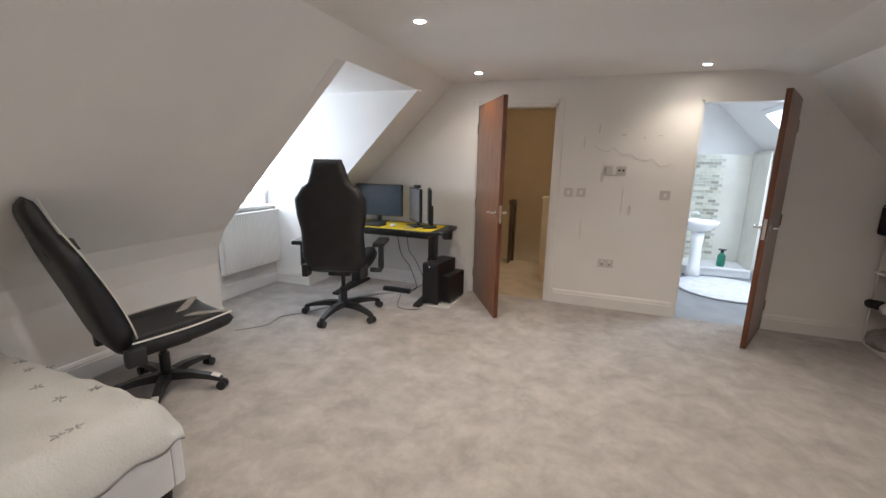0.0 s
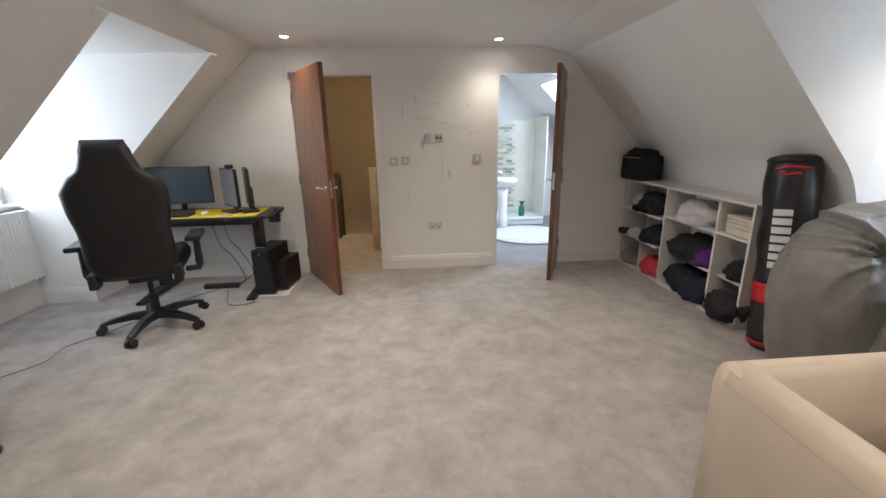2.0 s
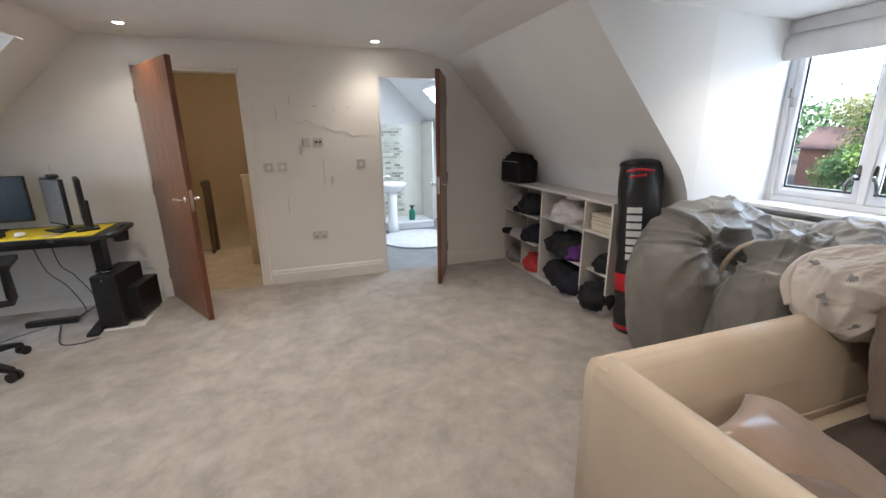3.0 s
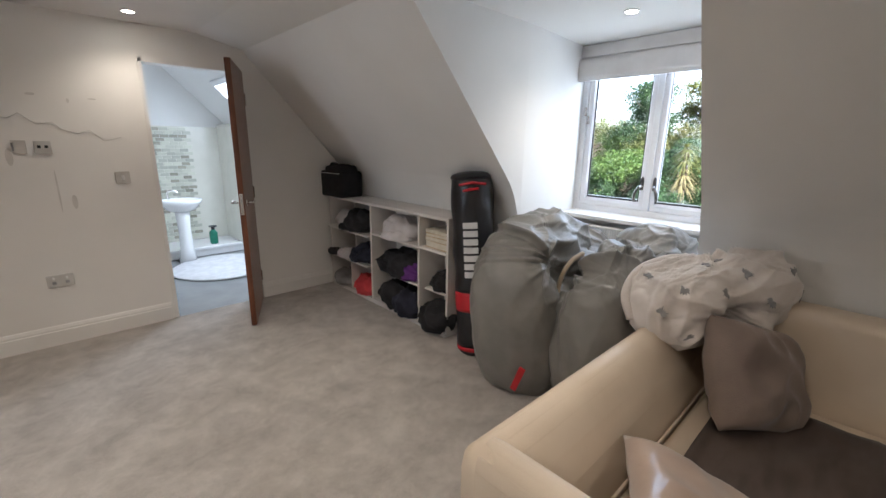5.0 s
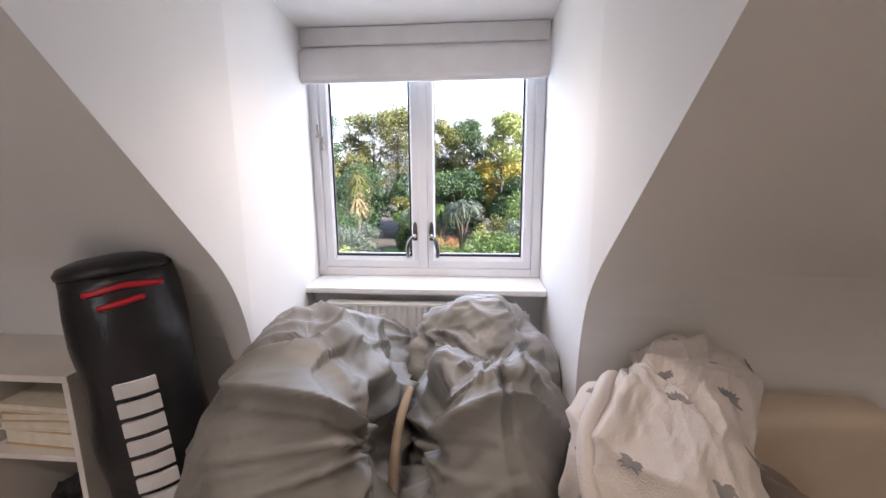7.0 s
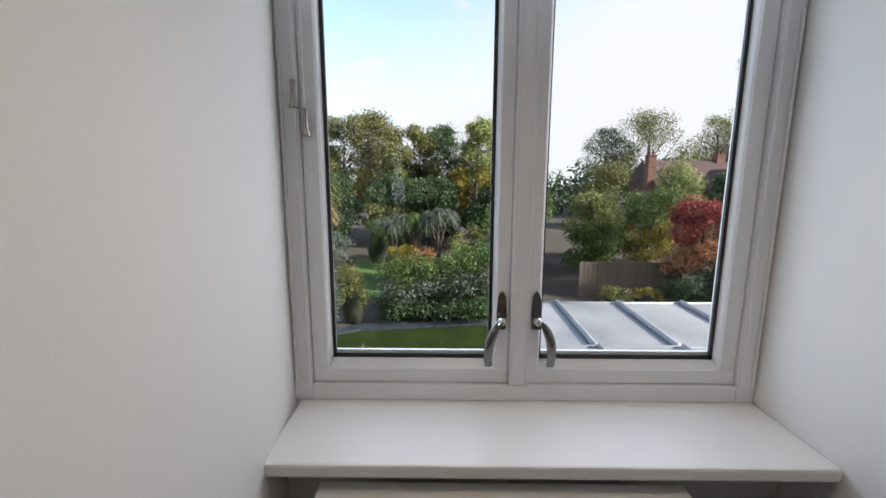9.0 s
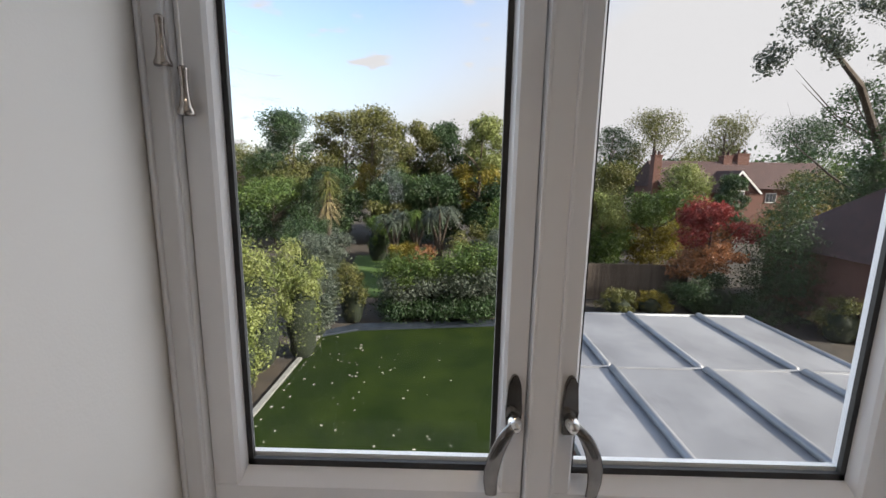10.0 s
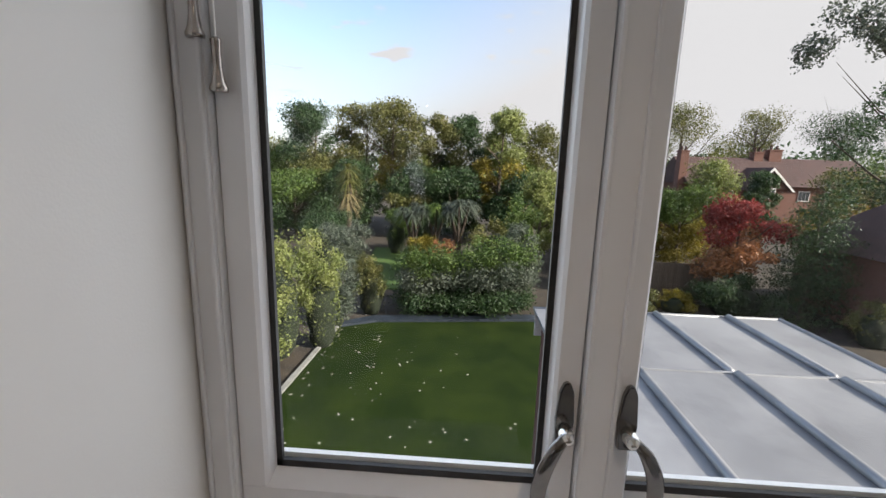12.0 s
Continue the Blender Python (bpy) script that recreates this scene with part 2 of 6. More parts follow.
M_POND = material("dark_blue_liner", (0.02, 0.028, 0.04), (0.035, 0.045, 0.06), 2, 0.5)
M_FENCE = material("weathered_fence", (0.085, 0.065, 0.05), (0.13, 0.105, 0.085), 4, 0.9, 0.3, 60, rand=0.2)
M_BARK = material("bark", (0.06, 0.045, 0.033), (0.11, 0.085, 0.065), 5, 0.95, 0.6, 30)
M_ROOFTILE = material("clay_roof_tile", (0.050, 0.028, 0.025), (0.085, 0.048, 0.042), 2.5, 0.9, 0.5, 18, detail=8, fine=0.3)
M_BRICK = material("red_brick", (0.12, 0.055, 0.04), (0.17, 0.085, 0.065), 5, 0.9, 0.4, 30, detail=8, fine=0.25)
M_RENDERW = material("white_trim", (0.68, 0.67, 0.64), (0.74, 0.73, 0.70), 3, 0.7)
M_DARKPANE = material("dark_window_glass", (0.03, 0.035, 0.04), (0.05, 0.055, 0.06), 1, 0.08)
M_FALLEN = material("pale_fallen_leaf", (0.42, 0.40, 0.33), (0.55, 0.53, 0.46), 9, 0.8, rand=0.2)
L_GREEN = leaf_material("leaf_mid_green", (0.061, 0.115, 0.022), (0.115, 0.169, 0.032))
L_DARK = leaf_material("leaf_dark_green", (0.024, 0.057, 0.019), (0.049, 0.092, 0.027))
L_OLIVE = leaf_material("leaf_olive", (0.101, 0.115, 0.030), (0.162, 0.155, 0.041))
L_GOLD = leaf_material("leaf_gold", (0.195, 0.163, 0.021), (0.312, 0.247, 0.029))
L_LIME = leaf_material("leaf_light_green", (0.150, 0.194, 0.050), (0.263, 0.288, 0.094))
L_RED = leaf_material("leaf_crimson", (0.196, 0.025, 0.025), (0.299, 0.052, 0.041))
L_ORANGE = leaf_material("leaf_orange", (0.287, 0.115, 0.040), (0.391, 0.184, 0.081))
L_GREY = leaf_material("leaf_grey_green", (0.075, 0.098, 0.068), (0.130, 0.153, 0.114))
L_STRAW = leaf_material("leaf_straw", (0.22, 0.18, 0.085), (0.31, 0.26, 0.14))
# near-black core colour, painting the shade deep inside the foliage
L_CORE = material("painted_leaf_shade", (0.010, 0.016, 0.007), (0.018, 0.026, 0.011), 3, 0.95)

M_GLASS = bpy.data.materials.new("window_glass")
M_GLASS.use_nodes = True
gn = M_GLASS.node_tree
gn.nodes.remove(gn.nodes["Principled BSDF"])
g_tr, g_gl, g_mx, g_fr, g_pw, g_ma = (gn.nodes.new("ShaderNodeBsdfTransparent"), gn.nodes.new("ShaderNodeBsdfGlossy"), gn.nodes.new("ShaderNodeMixShader"),
                                      gn.nodes.new("ShaderNodeLayerWeight"), gn.nodes.new("ShaderNodeMath"), gn.nodes.new("ShaderNodeMath"))
g_tr.inputs[0].default_value = (0.97, 0.985, 0.98, 1)
g_gl.inputs["Roughness"].default_value = 0.0
g_fr.inputs["Blend"].default_value = 0.5
g_pw.operation, g_pw.inputs[1].default_value = "POWER", 5.0
g_ma.operation, g_ma.inputs[1].default_value, g_ma.inputs[2].default_value = "MULTIPLY_ADD", 0.9, 0.014
gn.links.new(g_fr.outputs["Facing"], g_pw.inputs[0])
gn.links.new(g_pw.outputs[0], g_ma.inputs[0])
gn.links.new(g_ma.outputs[0], g_mx.inputs[0])
gn.links.new(g_tr.outputs[0], g_mx.inputs[1])
gn.links.new(g_gl.outputs[0], g_mx.inputs[2])
gn.links.new(g_mx.outputs[0], gn.nodes["Material Output"].inputs["Surface"])


def glow(name, colour, strength):
    m = bpy.data.materials.new(name)
    m.use_nodes = True
    b = m.node_tree.nodes["Principled BSDF"]
    b.inputs["Emission Color"].default_value, b.inputs["Emission Strength"].default_value = (*colour, 1), strength
    return m


M_LAMP = glow("spot_lamp_glow", (1.0, 0.86, 0.66), 14.0)


# ---- building helpers ----
def mesh_from(bm, name, mats, smooth=False):
    bmesh.ops.recalc_face_normals(bm, faces=bm.faces)
    me = bpy.data.meshes.new(name)
    bm.to_mesh(me)
    bm.free()
    for m in (mats if isinstance(mats, (list, tuple)) else [mats]):
        me.materials.append(m)
    if smooth:
        me.shade_smooth()
    return me


def thing(name, label, category, at=(0, 0, 0), turn=0.0, group="", kind=""):
    """An Empty at a thing's base; its parts are built in its own axes."""
    e = new(name)
    e.empty_display_size = 0.1
    e.matrix_world = pose(*at, 0, 0, turn)
    return tagged(e, label, category, group, kind)


def part(name, bm, mat, parent=None, label="", smooth=False, m=None):
    ob = new(name, mesh_from(bm, name, mat, smooth))
    if parent:
        ob.parent = parent
    if m is not None:
        ob.matrix_basis = m
    if label:
        ob["label"] = label
    return ob


def single(name, bm, mat, label, category, group="", kind="", smooth=False, m=None):
    return tagged(part(name, bm, mat, None, "", smooth, m), label, category, group, kind)


def box(x0, x1, y0, y1, z0, z1, bev=0.0, seg=2, bm=None):
    bm2 = bmesh.new()
    bmesh.ops.create_cube(bm2, size=1)
    for v in bm2.verts:
        v.co = Vector((x0 if v.co.x < 0 else x1, y0 if v.co.y < 0 else y1, z0 if v.co.z < 0 else z1))
    if bev:
        bmesh.ops.bevel(bm2, geom=bm2.edges[:], offset=bev, segments=seg, affect="EDGES", profile=0.6)
    return merge(bm, bm2)


def merge(bm, bm2):
    if bm is None:
        return bm2
    me = bpy.data.meshes.new("tmp")
    bm2.to_mesh(me)
    bm2.free()
    bm.from_mesh(me)
    bpy.data.meshes.remove(me)
    return bm


def moved(bm, m):
    bmesh.ops.transform(bm, matrix=m, verts=bm.verts)
    return bm


def prism(poly, axis, a, b, bev=0.0):
    """A polygon swept along an axis. axis 'y': the points are (x, z); 'x': (y, z); 'z': (x, y)."""
    bm = bmesh.new()
    put = {"y": lambda p, d: (p[0], d, p[1]), "x": lambda p, d: (d, p[0], p[1]), "z": lambda p, d: (p[0], p[1], d)}[axis]
    lo = [bm.verts.new(put(p, a)) for p in poly]
    hi = [bm.verts.new(put(p, b)) for p in poly]
    bm.faces.new(lo)
    bm.faces.new(hi[::-1])
    for i in range(len(poly)):
        j = (i + 1) % len(poly)
        bm.faces.new((lo[i], hi[i], hi[j], lo[j]))
    if bev:
        bmesh.ops.bevel(bm, geom=bm.edges[:], offset=bev, segments=2, affect="EDGES")
    return bm


def tube(points, radii, seg=10, bm=None, caps=True):
    """A round tube along points, with a radius at each."""
    bm2 = bmesh.new()
    pts = [Vector(p) for p in points]
    if not isinstance(radii, (list, tuple)):
        radii = [radii] * len(pts)
    rings = []
    side = None
    for i, p in enumerate(pts):
        d = (pts[min(i + 1, len(pts) - 1)] - pts[max(i - 1, 0)]).normalized()
        if side is None:
            side = d.orthogonal().normalized()
        side = (side - d * side.dot(d)).normalized()
        up = d.cross(side)
        rings.append([bm2.verts.new(p + (side * math.cos(2 * math.pi * k / seg) + up * math.sin(2 * math.pi * k / seg)) * radii[i]) for k in range(seg)])
    for a, b in zip(rings, rings[1:]):
        for k in range(seg):
            bm2.faces.new((a[k], a[(k + 1) % seg], b[(k + 1) % seg], b[k]))
    if caps:
        bm2.faces.new(rings[0][::-1])
        bm2.faces.new(rings[-1])
    return merge(bm, bm2)


def curve_points(ctrl, n=12):
    """A smooth line through the given points."""
    c = [Vector(p) for p in ctrl]
    c = [c[0] * 2 - c[1]] + c + [c[-1] * 2 - c[-2]]
    out = []
    for i in range(1, len(c) - 2):
        for k in range(n):
            t = k / n
            out.append(0.5 * ((2 * c[i]) + (c[i + 1] - c[i - 1]) * t + (2 * c[i - 1] - 5 * c[i] + 4 * c[i + 1] - c[i + 2]) * t * t
                              + (3 * c[i] - c[i - 1] - 3 * c[i + 1] + c[i + 2]) * t ** 3))
    out.append(c[-2])
    return out


def lathe(profile, seg=24, bm=None):
    """Profile (radius, height) turned round z."""
    bm2 = bmesh.new()
    rings = []
    for r, z in profile:
        rings.append([bm2.verts.new((r * math.cos(2 * math.pi * k / seg), r * math.sin(2 * math.pi * k / seg), z)) for k in range(seg)])
    for a, b in zip(rings, rings[1:]):
        for k in range(seg):
            bm2.faces.new((a[k], a[(k + 1) % seg], b[(k + 1) % seg], b[k]))
    bm2.faces.new(rings[0][::-1])
    bm2.faces.new(rings[-1])
    return merge(bm, bm2)


def ridged(p, scale, seed):
    return 1 - 2 * abs(noise.noise(Vector((p[0] * scale + seed, p[1] * scale - seed * 1.7, p[2] * scale + seed * 0.6))))


def cloth_blob(centre, radii, folds=0.03, scale=4.0, seed=0.0, square=2.6, nu=56, nv=36, turn=0.0, tilt=0.0, floor=None, pinch=0.0, stretch=(1, 1, 1), gathers=()):
    """A sagging, creased soft body: a squarish ellipsoid with sharp folds; floor: where it lies flat."""
    bm = bmesh.new()
    rows = []
    rot = Euler((0, radians(tilt), radians(turn))).to_matrix()

    def sp(v, e):
        return math.copysign(abs(v) ** e, v)
    e = 2.0 / square
    rg = random.Random(int(seed * 10) + 3)
    pleats = [(Vector(g), [(2 * math.pi * (k + rg.uniform(-0.35, 0.35)) / count, amp * rg.uniform(0.25, 0.95), rg.uniform(0.028, 0.075), reach * rg.uniform(0.25, 1.35)) for k in range(count)], reach) for g, count, amp, reach in gathers]
    for j in range(nv + 1):
        th = -math.pi / 2 + math.pi * j / nv
        row = []
        for i in range(nu):
            ph = 2 * math.pi * i / nu
            d = Vector((sp(math.cos(th), e) * sp(math.cos(ph), e), sp(math.cos(th), e) * sp(math.sin(ph), e), sp(math.sin(th), e)))
            p = Vector((d.x * radii[0], d.y * radii[1], d.z * radii[2]))
            if pinch and d.z > 0:
                k = 1 - pinch * d.z ** 2
                p.x, p.y = p.x * k, p.y * k
            q = Vector((p.x * stretch[0], p.y * stretch[1], p.z * stretch[2]))
            w = Vector((noise.noise(q * scale * 0.5 + Vector((seed, 0, 0))), noise.noise(q * scale * 0.5 + Vector((0, seed + 9, 0))), 0)) * 0.25
            f = ridged(q + w, scale, seed) * 0.75 + ridged(q - w, scale * 2.1, seed + 5) * 0.42 + ridged(q + w * 2, scale * 4.3, seed + 8) * 0.16 + noise.noise(q * scale * 0.45 + Vector((seed, seed, 0))) * 0.9
            n = Vector((d.x / radii[0], d.y / radii[1], d.z / radii[2])).normalized()
            p = rot @ (p + n * f * folds)
            p += Vector(centre)
            for g, rays, reach in pleats:
                # creases that run out from a tied point, each with a sharp crest
                v = p - g
                r = v.length
                ang = math.atan2(v.dot(Vector((0.45, 0.2, 0.87))), v.dot(Vector((-0.3, 0.95, 0.0)))) + 0.8 * noise.noise(v * 2.6 + Vector((seed, 0, 0)))
                push = 0.0
                for a0, amp, width, far in rays:
                    x = ((ang - a0 + math.pi) % (2 * math.pi) - math.pi) * (r + 0.02)
                    x = x / width if x > 0 else -x / (width * 0.38)
                    if x < 4:
                        push += amp * (math.exp(-x) - 0.25) * math.exp(-(r / far) ** 2)
                p += (rot @ n) * (max(-0.03, min(0.05, push)) * min(1.0, r / 0.10))
                p -= (rot @ n) * (0.15 * math.exp(-(r / (reach * 0.33)) ** 2))
            if floor is not None and p.z < floor:
                p.z = floor + (p.z - floor) * 0.02
            row.append(bm.verts.new(p))
        rows.append(row)
    for a, b in zip(rows, rows[1:]):
        for i in range(nu):
            bm.faces.new((a[i], a[(i + 1) % nu], b[(i + 1) % nu], b[i]))
    bmesh.ops.remove_doubles(bm, verts=bm.verts, dist=0.0005)
    return bm


def cushion(w, h, t, folds=0.01, seed=0.0, n=26):
    """A square cushion with pointed corners, lying in the xy plane."""
    bm = bmesh.new()
    sides = []
    for s in (1, -1):
        grid = []
        for j in range(n + 1):
            row = []
            for i in range(n + 1):
                u, v = 2 * i / n - 1, 2 * j / n - 1
                prof = max(0.0, (1 - u ** 4) * (1 - v ** 4)) ** 0.55
                pull = 1 - 0.07 * (1 - abs(u) ** 2) * abs(v) ** 3 - 0.0
                pull2 = 1 - 0.07 * (1 - abs(v) ** 2) * abs(u) ** 3
                z = s * (t / 2) * prof + folds * prof * ridged((u, v, s), 1.6, seed) * 1.0
                row.append(bm.verts.new((u * w / 2 * pull2, v * h / 2 * pull, z)))
            grid.append(row)
        for j in range(n):
            for i in range(n):
                bm.faces.new((grid[j][i], grid[j][i + 1], grid[j + 1][i + 1], grid[j + 1][i]))
        sides.append(grid)
    bmesh.ops.remove_doubles(bm, verts=bm.verts, dist=0.002)
    return bm


def structure(name, bm, mat, label, category="wall", smooth=False):
    return single(name, bm, mat, label, category, kind="structure", smooth=smooth)


# ---- the room ----
Y_N, Y_S, Z_C = 4.66, -1.70, 2.26          # north wall, south wall, ceiling
CURVE = [((1 - k / 9) ** 2 * 2.80 + (1 - (1 - k / 9) ** 2) * 2.975, (1 - k / 9) ** 2 * 1.261 + 2 * (k / 9) * (1 - k / 9) * 1.066 + (k / 9) ** 2 * 0.74) for k in range(10)]   # slope rounding into the knee wall
EAST = [(1.62, 2.26), (1.97, 2.185)] + CURVE + [(2.975, 0.0)]
WEST = [(-1.11, 2.26), (-2.36, 1.00), (-2.50, 0.845), (-2.58, 0.70), (-2.61, 0.54), (-2.61, 0.0)]
EAST_OUT = [(3.12, 0.0), (3.12, 1.10), (2.02, 2.42), (1.62, 2.42)]
WEST_OUT = [(-2.76, 0.0), (-2.76, 0.85), (-1.2, 2.42), (-1.11, 2.42)]

structure("floor", box(-3.3, 4.1, Y_S - 0.1, Y_N, -0.2, 0.0), M_CARPET, "grey mottled fitted carpet with brushed pile", "floor")
structure("ceiling", box(-1.15, 1.66, Y_S - 0.1, Y_N + 0.1, Z_C, Z_C + 0.15), M_CEIL, "flat white painted loft ceiling", "ceiling")
structure("wall_south", box(-3.3, 3.3, Y_S - 0.12, Y_S, 0.0, 2.4), M_WALL, "plain white painted gable wall", "wall")

# north wall with two door openings
HX0, HX1, BX0, BX1, DH = -0.815, 0.0, 1.225, 1.935, 2.03
wn = prism([(-2.9, 0), (HX0, 0), (HX0, DH), (HX1, DH), (HX1, 0), (BX0, 0), (BX0, DH), (BX1, DH), (BX1, 0), (3.1, 0), (3.1, 1.2), (1.9, 2.42), (-1.2, 2.42), (-2.9, 0.9)],
           "y", Y_N, Y_N + 0.12)
structure("wall_north", wn, M_WALL, "white painted wall with two doorways and scuffs", "wall")

# sloping walls east and west, cut by the dormers
D_E0, D_E1 = 1.35, 2.47
D_W0, D_W1 = 2.87, 4.08
for nm, a, b in (("wall_east", Y_S, D_E0 - 0.18), ("wall_east_north", D_E1 + 0.15, Y_N)):
    structure(nm, prism(EAST + EAST_OUT, "y", a, b), M_WALL, "white sloping attic wall over a low knee wall", "wall")
for nm, a, b in (("wall_west", Y_S, D_W0 - 0.1), ("wall_west_north", D_W1 + 0.1, Y_N)):
    structure(nm, prism(WEST + WEST_OUT, "y", a, b), M_WALL, "white sloping attic wall over a low knee wall", "wall")


def shear_north(bm):
    bmesh.ops.bisect_plane(bm, geom=bm.verts[:] + bm.edges[:] + bm.faces[:], plane_co=(2.975, 0, 0), plane_no=(1, 0, 0))
    for v in bm.verts:
        if v.co.x > 2.975 and v.co.y < D_E1 + 0.1:
            v.co.y += (v.co.x - 2.975) * 0.105
    return bm


def shear_south(bm):
    bmesh.ops.bisect_plane(bm, geom=bm.verts[:] + bm.edges[:] + bm.faces[:], plane_co=(2.9, 0, 0), plane_no=(1, 0, 0))
    for v in bm.verts:
        if v.co.x < 2.9 and v.co.y > D_E0 - 0.05:
            v.co.y -= (2.9 - v.co.x) * 0.115
    return bm


cheek = EAST[1:] + [(3.98, 0.0), (3.98, 2.3), (1.97, 2.3)]
structure("wall_dormer_north", shear_north(prism(cheek, "y", D_E1, D_E1 + 0.15)), M_WALL, "white dormer cheek wall", "wall")
structure("wall_dormer_south", shear_south(prism(cheek, "y", D_E0 - 0.18, D_E0)), M_WALL, "white dormer cheek wall", "wall")
structure("ceiling_dormer", box(1.97, 3.98, D_E0 - 0.17, D_E1 + 0.11, 2.19, 2.30), M_CEIL, "white dormer ceiling", "ceiling")
structure("wall_east_top", prism([EAST[0], EAST[1], (1.97, 2.42), (1.62, 2.42)], "y", D_E0 - 0.18, D_E1 + 0.15), M_WALL, "white sloping strip above the dormer", "wall")
wcheek = [(-1.262, 2.105)] + WEST[1:] + [(-3.5, 0.0), (-3.5, 2.25), (-1.262, 2.25)]
structure("wall_dormer_west_north", prism(wcheek, "y", D_W1, D_W1 + 0.1), M_WALL, "white dormer cheek wall", "wall")
structure("wall_dormer_west_south", prism(wcheek, "y", D_W0 - 0.1, D_W0), M_WALL, "white dormer cheek wall", "wall")
structure("ceiling_dormer_west", prism([(-1.262, 2.11), (-3.5, 2.11), (-3.5, 2.24), (-1.13, 2.24)], "y", D_W0, D_W1), M_CEIL, "white dormer ceiling", "ceiling")
structure("wall_dormer_top", prism([(-1.11, 2.26), (-1.258, 2.111), (-1.13, 2.24), (-1.11, 2.30)], "y", D_W0 - 0.1, D_W1 + 0.1), M_WALL, "white sloping strip over the dormer", "wall")

# under the east window
structure("wall_under_window", box(3.73, 3.98, D_E0, 2.60, 0.0, 0.915), M_WALL, "white wall below the dormer window", "wall")
structure("window_sill", box(3.585, 3.86, D_E0 + 0.002, 2.545, 0.915, 0.945, 0.006), M_GLOSS, "white painted window board", "sill")
structure("wall_under_window_west", box(-3.5, -3.09, D_W0, D_W1, 0.0, 0.90), M_WALL, "white wall below the west dormer window", "wall")
structure("window_sill_west", box(-3.42, -3.05, D_W0 + 0.002, D_W1 - 0.002, 0.90, 0.93, 0.006), M_GLOSS, "white painted window board", "sill")


# skirting, with a moulded top
def skirting(name, p, q, out, depth=0.018, h=0.145):
    """A board along the floor from p to q; out: unit vector into the room."""
    p, q, out = Vector((*p, 0)), Vector((*q, 0)), Vector((*out, 0))
    d = (q - p).normalized()
    prof = [(0, 0), (depth, 0), (depth, h * 0.72), (depth * 0.75, h * 0.76), (depth * 0.75, h * 0.84), (depth * 0.45, h * 0.95), (depth * 0.2, h), (0, h)]
    bm = bmesh.new()
    lo = [bm.verts.new(p + out * a + Vector((0, 0, b))) for a, b in prof]
    hi = [bm.verts.new(q + out * a + Vector((0, 0, b))) for a, b in prof]
    bm.faces.new(lo)
    bm.faces.new(hi[::-1])
    for i in range(len(prof)):
        j = (i + 1) % len(prof)
        bm.faces.new((lo[i], hi[i], hi[j], lo[j]))
    structure(name, bm, M_GLOSS, "white moulded skirting board", "baseboard")


skirting("baseboard", (HX1 + 0.075, Y_N), (BX0 - 0.02, Y_N), (0, -1))
skirting("baseboard", (-2.60, Y_N), (HX0 - 0.075, Y_N), (0, -1))
skirting("baseboard", (BX1 + 0.02, Y_N), (2.96, Y_N), (0, -1))
skirting("baseboard", (2.975, D_E1), (2.975, Y_N - 0.02), (-1, 0))
skirting("baseboard", (2.975, Y_S), (2.975, D_E0), (-1, 0))
skirting("baseboard", (-2.61, Y_S), (-2.61, D_W0), (1, 0))
skirting("baseboard", (-3.09, D_W0), (-3.09, D_W1), (1, 0))
skirting("baseboard", (-3.07, D_W1), (-2.61, D_W1), (0, -1))


# door linings and architraves
def door_frame(name, x0, x1, arch):
    t = thing(name, "white painted door lining with architrave", "door frame", kind="structure")
    part("jamb", box(x0 - 0.001, x0 + 0.025, Y_N - 0.004, Y_N + 0.124, 0, DH), M_GLOSS, t)
    part("jamb", box(x1 - 0.025, x1 + 0.001, Y_N - 0.004, Y_N + 0.124, 0, DH), M_GLOSS, t)
    part("head", box(x0, x1, Y_N - 0.004, Y_N + 0.124, DH - 0.025, DH + 0.001), M_GLOSS, t)
    if arch:
        part("architrave", box(x0 - 0.055, x0 - 0.001, Y_N - 0.016, Y_N, 0, DH + 0.05, 0.004), M_GLOSS, t)
        part("architrave", box(x1 + 0.001, x1 + 0.06, Y_N - 0.016, Y_N, 0, DH + 0.05, 0.004), M_GLOSS, t)
        part("architrave", box(x0 - 0.001, x1 + 0.001, Y_N - 0.016, Y_N, DH + 0.001, DH + 0.05, 0.004), M_GLOSS, t)


door_frame("door_frame", HX0, HX1, True)
door_frame("door_frame", BX0, BX1, False)


def lever(parent, side, x, z=1.0):
    """A lever handle on a round rose, on one face of a door leaf that lies along +x."""
    y = 0.021 * side
    bm = moved(lathe([(0.026, 0), (0.026, 0.007), (0.02, 0.01)], 20), pose(x, y, z, -90 * side))
    bm = tube([(x, y, z), (x, y + side * 0.05, z)], 0.009, 10, bm)
    bm = tube(curve_points([(x + 0.005, y + side * 0.05, z), (x - 0.04, y + side * 0.055, z + 0.006), (x - 0.12, y + side * 0.05, z - 0.004)], 6), [0.01] * 9 + [0.009] * 4, 10, bm)
    part("door_handle", bm, M_CHROME, parent, "polished chrome lever handle", True)


